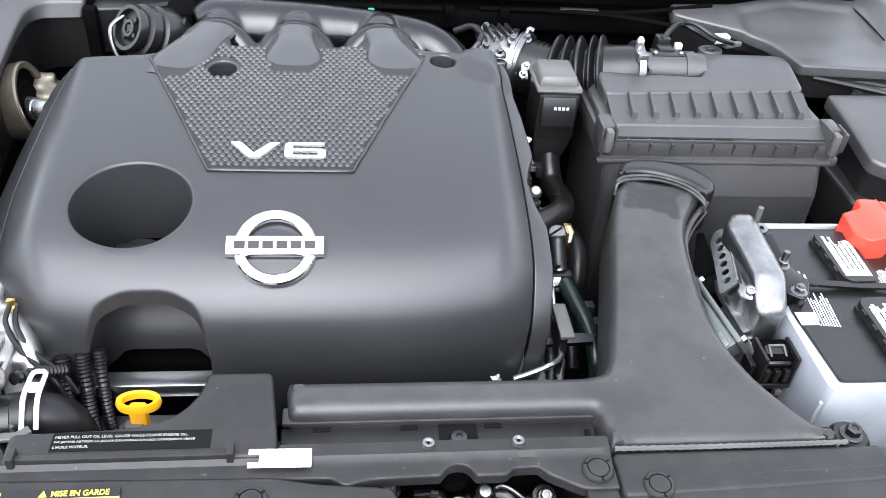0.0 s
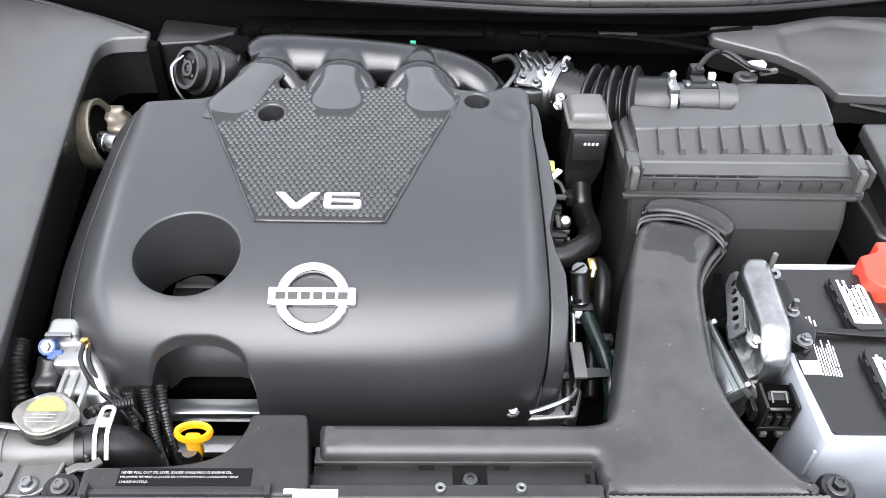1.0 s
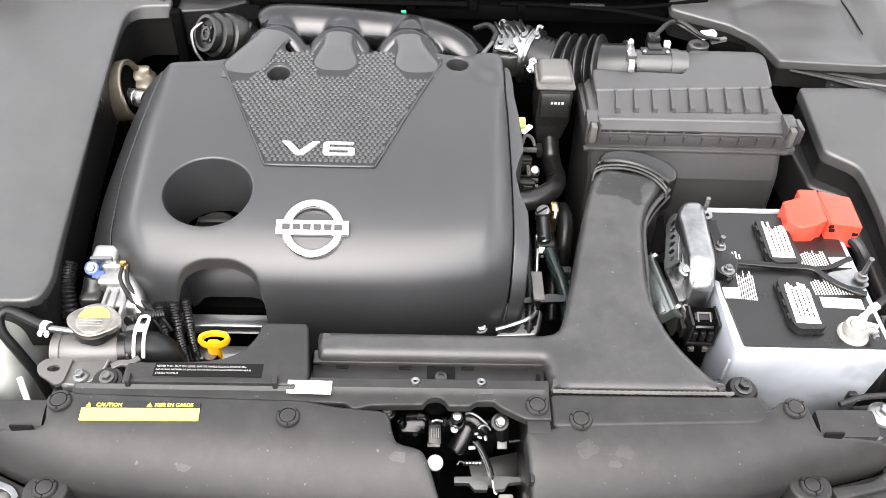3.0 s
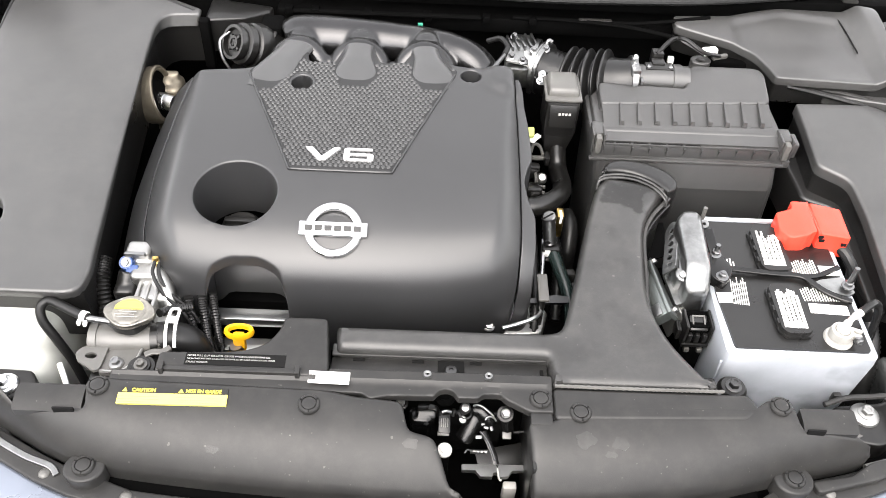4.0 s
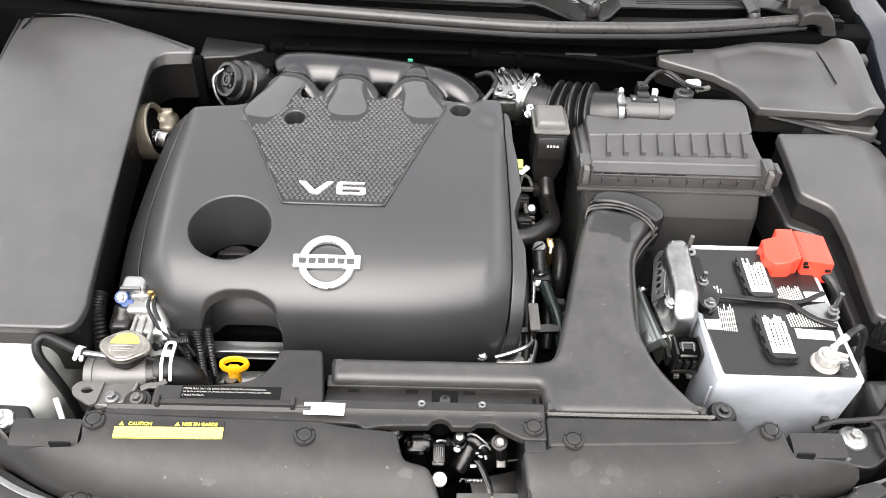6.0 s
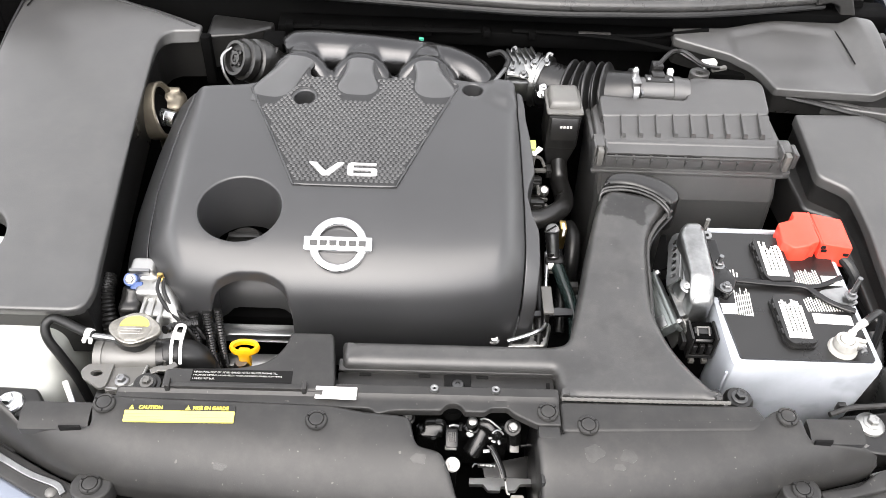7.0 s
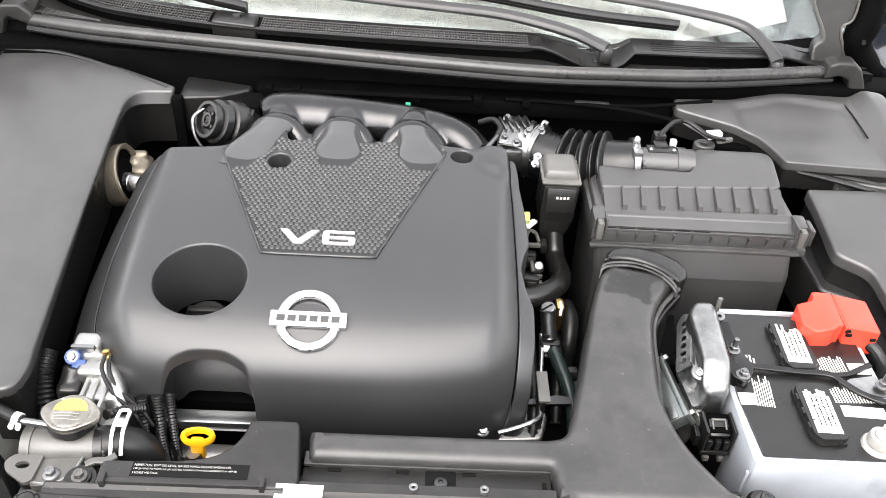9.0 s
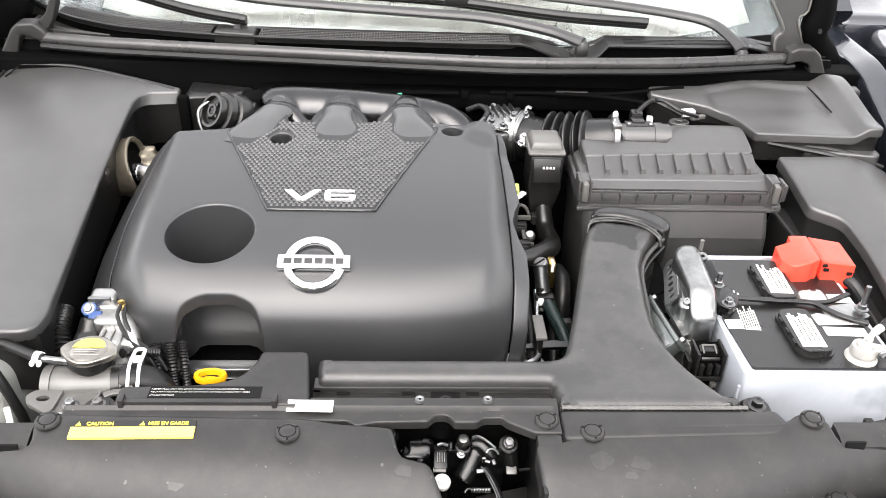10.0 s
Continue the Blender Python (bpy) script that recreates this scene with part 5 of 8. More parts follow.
for x0, x1, y0, y1, ob in ((-0.436, -0.366, -0.0165, 0.013, left), (0.382, 0.440, -0.0130, 0.0145, right)):
    part("corner_plate", moulded(rounded([(x0, y0), (x1, y0), (x1, y1), (x0, y1)], 0.003), lambda x, y: (x, y, 0.8600 - 0.35 * max(0.0, -y)), 0.0015, 0.010, (), 0.008), GREY, ob)

# labels
wl_m = Matrix.Translation((-0.2735, -0.0005, 0.8668)) @ Matrix.Rotation(radians(0.5), 4, "Z") @ Matrix.Rotation(radians(8), 4, "X")
warn = thing("warning_label", "yellow warning label with a black heading on the radiator cover", "label", (-0.2735, -0.0035, 0.8668))
part("backing", moved(rbox(-0.0555, 0.0555, -0.0105, 0.0016, -0.003, 0.0, 0), wl_m), PALEYELLOW, warn)
part("heading", moved(rbox(-0.0555, 0.0555, 0.0016, 0.0079, -0.003, 0.0002, 0), wl_m), BLACK, warn)
part("heading_text", text_mesh("CAUTION", 0.024, wl_m @ Matrix.Translation((-0.030, 0.0046, 0.0006)), 0.0040, 0.0003, 0.02), YELLOW, warn)
part("heading_text", text_mesh("MISE EN GARDE", 0.036, wl_m @ Matrix.Translation((0.031, 0.0046, 0.0006)), 0.0040, 0.0003, 0.02), YELLOW, warn)
for x in (-0.049, 0.008):
    t = lathe([(0.0, 0.0), (0.0030, 0.0), (0.0030, 0.0003), (0, 0.0003)], 3, wl_m @ Matrix.Translation((x, 0.0040, 0.0005)) @ Matrix.Rotation(radians(90), 4, "Z"))
    part("warning_triangle", t, YELLOW, warn)
part("print_block", bars(3, 0.05, 0.009, wl_m @ Matrix.Translation((-0.030, -0.0055, 0.0)), 3, 0.0002, 0.08), CLIP, warn)
part("print_block", bars(3, 0.05, 0.009, wl_m @ Matrix.Translation((0.028, -0.0055, 0.0)), 4, 0.0002, 0.08), CLIP, warn)

gl_m = Matrix.Translation((-0.2175, 0.0445, 0.8694))
gauge = thing("oil_gauge_label", "black label with white writing about the oil level gauge", "label", (-0.2175, 0.0445, 0.8694))
part("backing", moved(rbox(-0.053, 0.053, -0.0080, 0.0080, -0.0008, 0.0, 0), gl_m), INK_SHADE, gauge)
for i, line in enumerate(("NEVER PULL OUT OIL LEVEL GAUGE WHILE FILLING ENGINE OIL.", "NE JAMAIS RETIRER LA JAUGE DE NIVEAU D'HUILE LORSQU'ON VERSE", "L'HUILE MOTEUR.")):
    w = (0.088, 0.093, 0.023)[i]
    part("writing", text_mesh(line, w, gl_m @ Matrix.Translation((-0.051 + w / 2, 0.0040 - 0.0042 * i, 0.0002)), 0.0022, 0.0002, 0.0), CLIP_PRINT, gauge)
tag_m = Matrix.Translation((-0.1165, 0.0262, 0.8692)) @ Matrix.Rotation(radians(-1), 4, "Z")
tag = thing("white_tag", "white paper sticker with a notched end on the radiator support", "sticker", (-0.1165, 0.0262, 0.8692))
part("paper", moved(join(rbox(-0.014, 0.0215, -0.0075, 0.0075, -0.0008, 0.0004, 0), rbox(-0.0215, -0.014, 0.0035, 0.0075, -0.0008, 0.0004, 0), rbox(-0.0215, -0.014, -0.0075, -0.0035, -0.0008, 0.0004, 0)), tag_m), PAPER, tag)

# latch in the middle gap
latch = thing("bonnet_latch", "black metal bonnet latch with a spring between the radiator covers", "latch", (0.04, 0.0, 0.70))
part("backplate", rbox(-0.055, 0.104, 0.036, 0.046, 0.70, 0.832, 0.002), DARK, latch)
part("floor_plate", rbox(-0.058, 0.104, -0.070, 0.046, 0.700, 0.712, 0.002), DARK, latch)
part("side_plate", rbox(0.0955, 0.1000, -0.060, 0.036, 0.74, 0.846, 0.002), BLACK, latch)
part("latch_case", rbox(-0.032, 0.072, 0.022, 0.034, 0.74, 0.812, 0.003), GLOSS, latch)
part("lower_sheet", moved(rbox(-0.034, 0.034, -0.012, 0.012, -0.001, 0.001, 0.0005), Matrix.Translation((0.0790, 0.0010, 0.7650)) @ Matrix.Rotation(radians(14), 4, "Z") @ Matrix.Rotation(radians(20), 4, "X")), BLACK, latch)
for at, r, tip in (((-0.0410, 0.0180, 0.8400), 0.0042, 20), ((0.0720, 0.0120, 0.8340), 0.0046, 26)):
    seat = Matrix.Translation(at) @ Matrix.Rotation(radians(tip), 4, "X")
    bolt = part("bolt", hexhead(r, 0.008, seat, 1.2), STEEL, latch)
    part("washer", lathe([(r * 1.3, -0.0005), (r * 1.9, -0.0005), (r * 2.05, -0.002), (r * 2.05, -0.004), (r * 1.0, -0.012), (0, -0.012)], 22, seat), GLOSS, bolt)
part("cup", organic([tube([(-0.0230, 0.0210, 0.8150), (-0.0030, 0.0220, 0.8150)], 0.0125, 16, 3), rbox(-0.030, -0.008, 0.006, 0.024, 0.79, 0.822, 0.004)], 0.0016, 4), GLOSS, latch)
part("cup_fold", ribbon([(-0.0100, 0.0210, 0.8290), (-0.0020, 0.0190, 0.8290), (0.0000, 0.0180, 0.8180)], 0.006, 0.0014), DARKSTEEL, latch)
part("cup_pin", lathe([(0, 0.0015), (0.003, 0.0012), (0.004, -0.001), (0, -0.004)], 14, Matrix.Translation((-0.0130, 0.0090, 0.8180))), STEEL, latch)
grip = part("grip", moved(rbox(-0.0065, 0.0065, -0.012, 0.012, -0.014, 0.0, 0.001), Matrix.Translation((0.0070, 0.0070, 0.8220)) @ Matrix.Rotation(radians(22), 4, "X")), GLOSS, latch)
for k in range(4):
    part("grip_rib", moved(rbox(-0.0005, 0.0005, -0.005, 0.005, 0.0, 0.0010, 0.0002), Matrix.Translation((0.0040, 0.0060, 0.8220)) @ Matrix.Translation((0.0022 * k, 0, 0)) @ Matrix.Rotation(radians(22), 4, "X")), CLIP, grip)
part("pale_tab", moved(rbox(-0.0062, 0.0062, -0.0022, 0.0022, -0.003, 0.0, 0.0005), Matrix.Translation((0.0060, -0.0040, 0.8160)) @ Matrix.Rotation(radians(35), 4, "X")), CLIP, latch)
# pale metal bar put in as a glint
part("glint_bar", tube([(0.0040, 0.0140, 0.8300), (0.0090, 0.0150, 0.8310), (0.0140, 0.0150, 0.8290)], 0.0016, 8, 4), SHIELD, latch)
part("pin", tube([(0.0170, 0.0190, 0.8290), (0.0160, 0.0150, 0.8220)], 0.0022, 8, 0), DARKSTEEL, latch)
part("plunger", moved(lathe([(0, 0.004), (0.0042, 0.0035), (0.0058, 0.001), (0.006, -0.004), (0.0045, -0.006), (0.0045, -0.02), (0, -0.02)], 20), Matrix.Translation((0.0290, 0.0190, 0.8320)) @ Matrix.Rotation(radians(24), 4, "X")), SHIELD, latch, "bright plunger cap")
part("plunger_ring", moved(lathe([(0.006, 0.0), (0.0078, -0.001), (0.0078, -0.005), (0.006, -0.006)], 20), Matrix.Translation((0.0290, 0.0160, 0.8280)) @ Matrix.Rotation(radians(24), 4, "X")), GLOSS, latch)
part("bolt", hexhead(0.0028, 0.005, Matrix.Translation((0.0270, 0.0120, 0.8200)) @ Matrix.Rotation(radians(30), 4, "X")), SHIELD, latch)
part("claw", organic([tube([(0.0380, 0.0250, 0.8200), (0.0460, 0.0230, 0.8220), (0.0530, 0.0180, 0.8180), (0.0580, 0.0140, 0.8100)], 0.0085, 12, 6), tube([(0.0420, 0.0220, 0.8140), (0.0360, 0.0110, 0.8050), (0.0280, 0.0020, 0.7950)], 0.010, 12, 5)], 0.0016, 4), GLOSS, latch)
# steel line, ring and chips added as highlights on the black claw
part("claw_highlight", tube([(0.0380, 0.0220, 0.8320), (0.0420, 0.0220, 0.8340), (0.0480, 0.0200, 0.8330), (0.0540, 0.0160, 0.8310), (0.0600, 0.0130, 0.8270)], 0.0013, 8, 6), STEEL, latch)
part("glint_ring", tube([(0.0510, 0.0100, 0.8240), (0.0530, 0.0120, 0.8260), (0.0570, 0.0130, 0.8260), (0.0610, 0.0120, 0.8240), (0.0630, 0.0100, 0.8220)], 0.0011, 8, 6), STEEL, latch)
part("claw_glint", moved(rbox(-0.0020, 0.0020, -0.0012, 0.0012, -0.002, 0.0006, 0.0006), Matrix.Translation((0.0490, 0.0070, 0.8200)) @ Matrix.Rotation(radians(10), 4, "Z") @ Matrix.Rotation(radians(25), 4, "X")), STEEL, latch)
part("claw_glint", moved(rbox(-0.0025, 0.0025, -0.0013, 0.0013, -0.002, 0.0006, 0.0006), Matrix.Translation((0.0520, 0.0030, 0.8200)) @ Matrix.Rotation(radians(-20), 4, "Z") @ Matrix.Rotation(radians(25), 4, "X")), STEEL, latch)
part("claw_glint", moved(rbox(-0.0016, 0.0016, -0.0025, 0.0025, -0.002, 0.0006, 0.0006), Matrix.Translation((0.0580, 0.0020, 0.8200)) @ Matrix.Rotation(radians(20), 4, "Z") @ Matrix.Rotation(radians(25), 4, "X")), STEEL, latch)
part("claw_glint", moved(rbox(-0.0035, 0.0035, -0.0018, 0.0018, -0.002, 0.0006, 0.0006), Matrix.Translation((0.0440, -0.0090, 0.8200)) @ Matrix.Rotation(radians(5), 4, "Z") @ Matrix.Rotation(radians(25), 4, "X")), STEEL, latch)
part("sleeve", tube([(0.0740, 0.0130, 0.8240), (0.0750, 0.0090, 0.8150), (0.0760, 0.0050, 0.8040)], 0.0075, 14, 4), GLOSS, latch)
part("sleeve_end", moved(rbox(-0.005, 0.005, -0.004, 0.004, -0.002, 0.001, 0.001), Matrix.Translation((0.0750, -0.0010, 0.8120)) @ Matrix.Rotation(radians(30), 4, "X")), CLIP, latch)
part("rod", tube([(0.0830, 0.0100, 0.8000), (0.0950, 0.0120, 0.8000)], 0.0016, 8, 0), DARKSTEEL, latch)
part("spring", coil((0.0360, -0.0150, 0.8000), (0.0550, -0.0150, 0.8000), 0.0020, 13, 0.0006), SHIELD, latch)
part("spring_end", tube([(0.0370, -0.0140, 0.8000), (0.0330, -0.0130, 0.8000), (0.0300, -0.0160, 0.7980)], 0.0009, 6, 4), STEEL, latch)
part("lever", ribbon([(0.0500, 0.0030, 0.8120), (0.0550, -0.0070, 0.8080), (0.0610, -0.0180, 0.8020), (0.0640, -0.0270, 0.7960)], 0.0065, 0.002), GLOSS, latch)
part("lever_edge", tube([(0.0460, 0.0020, 0.8130), (0.0520, -0.0050, 0.8110), (0.0570, -0.0130, 0.8070), (0.0620, -0.0260, 0.8020)], 0.0010, 6, 6), STEEL, latch)
part("wire", tube([(0.0650, -0.0320, 0.7970), (0.0660, -0.0400, 0.7960), (0.0670, -0.0450, 0.7960), (0.0690, -0.0460, 0.7960)], 0.0011, 6, 6), LEAD, latch)
part("cross_plate", moulded(rounded([(0.0280, -0.0190), (0.0280, -0.0260), (0.0430, -0.0260), (0.0480, -0.0330), (0.0610, -0.0330), (0.0620, -0.0280), (0.0670, -0.0280), (0.0680, -0.0330), (0.0780, -0.0320), (0.0830, -0.0250), (0.1000, -0.0240), (0.1000, -0.0180), (0.0690, -0.0180), (0.0670, -0.0230), (0.0650, -0.0180)], 0.0008, 2), flat(0.7800), 0.0006, 0.006, (), 0.006), ALU, latch, "bright notched cross plate")
part("pale_block", rbox(0.0740, 0.0890, -0.0390, -0.0290, 0.735, 0.765, 0.002), OFFWHITE, latch)
part("bump_stop", lathe([(0, 0.0), (0.007, 0.001), (0.010, 0.004), (0.011, 0.001), (0.011, -0.006), (0, -0.006)], 22, Matrix.Translation((0.007, 0.031, 0.838))), DARK, latch)
part("white_cap", lathe([(0, 0.003), (0.0035, 0.003), (0.004, 0.002), (0.0072, 0.0012), (0.0080, -0.001), (0.0076, -0.004), (0, -0.004)], 22, Matrix.Translation((0.0070, -0.0330, 0.8320)) @ Matrix.Rotation(radians(20), 4, "X")), OFFWHITE, latch, "white plastic cap")
part("cap_stem", rbox(0.0020, 0.0120, -0.0370, -0.0290, 0.712, 0.830, 0.002), DARK, latch)

# panel between covers and bumper, bumper, lamps
grp = thing("grille_panel", "grey plastic grille panel with rivets below the radiator covers", "grille panel", (0, -0.09, 0.79))
back_edge = [(x, front_y(x) - 0.004 - 0.010 * ease((x + 0.345) / 0.02) * ease((0.355 - x) / 0.02)) for x in [-0.62 + 1.24 * i / 48 for i in range(49)]]
fore_edge = [(x, front_y(x) - 0.034) for x in [0.62 - 1.24 * i / 30 for i in range(31)]]
part("panel", moulded(back_edge + fore_edge, lambda x, y: (x, y, 0.805), 0.002, 0.012, (), 0.009), GREY, grp)
# dark sheet laid under the panel's edge as the shade of the gap
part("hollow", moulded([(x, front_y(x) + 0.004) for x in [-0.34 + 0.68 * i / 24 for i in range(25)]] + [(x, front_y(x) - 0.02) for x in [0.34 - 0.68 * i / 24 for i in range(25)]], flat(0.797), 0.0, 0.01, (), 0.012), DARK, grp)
for x, off in ((-0.402, 0.022), (-0.313, 0.022), (-0.22, 0.024), (0.22, 0.024), (0.325, 0.022), (0.415, 0.022)):
    part("rivet", lathe([(0, 0.003), (0.003, 0.0028), (0.0055, 0.0012), (0.006, 0), (0, 0)], 18, Matrix.Translation((x, front_y(x) - off, 0.805))), CLIP, grp)
part("corner_lobe", moulded(rounded([(0.395, -0.044), (0.440, -0.036), (0.470, -0.018), (0.488, -0.014), (0.500, -0.026), (0.470, -0.040), (0.400, -0.058)], 0.005), flat(0.8135), 0.003, 0.012), GREY, grp)
part("pale_strip", ribbon([(-0.520, 0.010, 0.806), (-0.475, -0.016, 0.807), (-0.430, -0.040, 0.807), (-0.398, -0.052, 0.807), (-0.388, -0.062, 0.807)], 0.0065, 0.003), SHIELD, grp, "bright metal strip")
part("gasket", tube([(0.398, -0.048, 0.8075), (0.44, -0.036, 0.8075), (0.49, -0.018, 0.8075), (0.55, 0.014, 0.8075)], 0.0016, 6, 6), INK_SHADE, grp)
part("gasket", tube([(0.300, -0.074, 0.8075), (0.340, -0.068, 0.8075), (0.352, -0.072, 0.8075), (0.360, -0.086, 0.8075)], 0.0016, 6, 6), INK_SHADE, grp)
# slits drawn as black blocks, with shade in the colour
part("plate_slit", rbox(-0.392, -0.371, -0.0180, -0.0160, 0.845, 0.8625, 0), INK_SHADE, grp)
part("plate_slit", rbox(0.3835, 0.402, -0.0145, -0.0125, 0.845, 0.8625, 0), INK_SHADE, grp)
bump = moulded([(x, front_y(x) - 0.030) for x in [-0.72 + 1.44 * i / 40 for i in range(41)]] + [(0.72, 0.02), (0.5, -0.14), (0.3, -0.20), (0.0, -0.225), (-0.3, -0.20), (-0.5, -0.14), (-0.72, 0.02)], lambda x, y: (x, y, 0.800 - 0.5 * max(0.0, front_y(x) - y - 0.045) ** 1.4), 0.006, 0.45)
solid("front_bumper", bump, BODY, "silver-blue front bumper below the grille panel", "bumper")
for sx in (-1, 1):
    lamp = thing("headlamp", "headlamp housing beside the bumper corner, grey at left, blackened as shade at right", "headlamp", (sx * 0.56, 0.02, 0.76), group="headlamps")
    # right housing is lowered and near-black, painted as the dark void there
    part("housing", moulded(rounded([(sx * 0.455, 0.012), (sx * 0.455, -0.035), (sx * 0.56, -0.002), (sx * 0.73, 0.12), (sx * 0.72, 0.18), (sx * 0.58, 0.085)], 0.02), lambda x, y: (x, y, 0.800 if sx < 0 else 0.770), 0.006, 0.12), GREY if sx < 0 else DARK, lamp)
    part("back_shell", organic([tube([(sx * 0.552, 0.058, 0.770), (sx * 0.565, 0.085, 0.785), (sx * 0.590, 0.110, 0.795)], 0.022, 14, 5), tube([(sx * 0.600, 0.070, 0.760), (sx * 0.62, 0.13, 0.790), (sx * 0.65, 0.18, 0.79)], 0.032, 14, 5), rbox(min(sx * 0.55, sx * 0.66), max(sx * 0.55, sx * 0.66), 0.04, 0.16, 0.70, 0.775, 0.012)], 0.003, 4), SHELL, lamp, "glossy dark lamp back")
    part("back_ring", moved(lathe([(0.010, 0.002), (0.013, 0.004), (0.018, 0.003), (0.020, -0.003), (0.018, -0.010)], 24), Matrix.Translation((sx * 0.578, 0.112, 0.815)) @ Matrix.Rotation(radians(sx * -30), 4, "Y")), SHELL, lamp)
    part("lens_edge", tube([(sx * 0.465, -0.020, 0.802), (sx * 0.52, -0.002, 0.803), (sx * 0.60, 0.045, 0.803), (sx * 0.70, 0.125, 0.803)], 0.004, 8, 6), CLIP, lamp)

# ---- battery corner ----
bat = thing("battery", "pale grey car battery with a black top and paper labels", "battery", (0.41, 0.19, 0.66))
part("case", stack([(0.66, 0.332, 0.488, 0.096, 0.294, 0.008), (0.78, 0.3255, 0.4945, 0.0885, 0.3005, 0.009), (0.828, 0.3236, 0.4964, 0.0862, 0.3030, 0.009), (0.842, 0.3230, 0.4970, 0.0855, 0.3035, 0.009), (0.855, 0.3235, 0.4965, 0.086, 0.303, 0.009), (0.8575, 0.3265, 0.4935, 0.089, 0.300, 0.008)]), CASE, bat, angle=25)
part("rim_band", rbox(0.334, 0.432, 0.2975, 0.3025, 0.852, 0.8640, 0.0015), CASE, bat)
part("corner_seam", tube([(0.3205, 0.0885, 0.84), (0.3215, 0.0895, 0.80), (0.325, 0.0925, 0.74)], 0.0016, 6, 3), CASE, bat)
part("lid", moulded(rounded([(0.3325, 0.0935), (0.4870, 0.0925), (0.4875, 0.2955), (0.338, 0.2965), (0.3275, 0.175)], 0.004), flat(0.8610), 0.0015, 0.006), BLACK, bat, "black battery top")
for cx, cy in ((0.408, 0.244), (0.4065, 0.147)):
    c = part("vent_cap", moulded(rounded([(cx - 0.018, cy - 0.030), (cx - 0.012, cy - 0.038), (cx + 0.013, cy - 0.037), (cx + 0.019, cy - 0.029), (cx + 0.016, cy + 0.035), (cx + 0.010, cy + 0.038), (cx - 0.013, cy + 0.037), (cx - 0.018, cy + 0.030)], 0.002, 1), flat(0.8695), 0.0012, 0.0085, flare=0.0015), BLACK, bat)
    part("skirt", moulded(rounded([(cx - 0.0205, cy - 0.032), (cx - 0.013, cy - 0.0405), (cx + 0.014, cy - 0.0395), (cx + 0.0215, cy - 0.031), (cx + 0.0185, cy + 0.036), (cx + 0.011, cy + 0.0395), (cx - 0.014, cy + 0.0385), (cx - 0.0205, cy + 0.031)], 0.002, 1), flat(0.8645), 0.001, 0.003), BLACK, c)
    for k in (-1, 0, 1):
        part("nub", rbox(cx - 0.0205, cx - 0.0165, cy + 0.019 * k - 0.004, cy + 0.019 * k + 0.004, 0.8640, 0.8690, 0.0008), BLACK, c)
    part("print_block", bars(9, 0.060, 0.0265, Matrix.Translation((cx, cy, 0.8695)) @ Matrix.Rotation(radians(88), 4, "Z"), int(cy * 1000), 0.0004, 0.80), PAPER, c, "dense white print")
    part("print_gap", bars(4, 0.046, 0.020, Matrix.Translation((cx + 0.001, cy + 0.002, 0.8697)) @ Matrix.Rotation(radians(88), 4, "Z"), int(cy * 1000) + 7, 0.0005, 0.16), INK_SHADE, c)
for x0, x1, y0, y1, rows, sd, turn in ((0.346, 0.366, 0.156, 0.200, 8, 11, 84), (0.346, 0.361, 0.210, 0.231, 4, 12, 84), (0.429, 0.462, 0.206, 0.234, 11, 13, 92), (0.430, 0.478, 0.166, 0.190, 15, 14, 92)):
    part("print_block", bars(rows, (y1 - y0), (x1 - x0), Matrix.Translation(((x0 + x1) / 2, (y0 + y1) / 2, 0.8608)), sd, 0.0006, 0.42) if turn == 0 else bars(rows, (y1 - y0), (x1 - x0), Matrix.Translation(((x0 + x1) / 2, (y0 + y1) / 2, 0.8608)) @ Matrix.Rotation(radians(turn), 4, "Z"), sd, 0.0006, 0.40, (0.06, 0.3)), PAPER, bat)
part("label", moved(rbox(-0.023, 0.023, -0.0075, 0.0075, 0, 0.0006, 0), Matrix.Translation((0.457, 0.1535, 0.8608)) @ Matrix.Rotation(radians(-3), 4, "Z")), PAPER, bat)
part("label", rbox(0.4645, 0.4865, 0.208, 0.224, 0.8608, 0.8614, 0), PAPER, bat)
part("label", rbox(0.3275, 0.346, 0.158, 0.174, 0.8608, 0.8614, 0), PAPER, bat)
part("terminal_post", lathe([(0, 0.014), (0.0075, 0.014), (0.0085, 0.001), (0.0150, 0.0005), (0.0165, -0.002), (0.0165, -0.004), (0, -0.004)], 22, Matrix.Translation((0.4535, 0.110, 0.8645))), LEAD, bat, "pale lead battery post")

ncl = thing("negative_clamp", "pale metal terminal clamp on the battery's front post", "battery clamp", (0.4535, 0.110, 0.866))
part("ring", lathe([(0.008, 0.0), (0.0128, 0.0), (0.0135, 0.002), (0.0120, 0.010), (0.0095, 0.011), (0.008, 0.009)], 20, Matrix.Translation((0.4535, 0.110, 0.867))), LEAD, ncl)
part("ear", moved(rbox(-0.002, 0.013, -0.0065, -0.0018, 0, 0.008, 0.0012), Matrix.Translation((0.463, 0.1105, 0.868)) @ Matrix.Rotation(radians(-20), 4, "Z")), LEAD, ncl)
part("ear", moved(rbox(-0.002, 0.013, 0.0018, 0.0065, 0, 0.008, 0.0012), Matrix.Translation((0.463, 0.1105, 0.868)) @ Matrix.Rotation(radians(-20), 4, "Z")), LEAD, ncl)
part("bolt", hexhead(0.0036, 0.006, Matrix.Translation((0.470, 0.1005, 0.872)) @ Matrix.Rotation(radians(80), 4, "X")), STEEL, ncl)
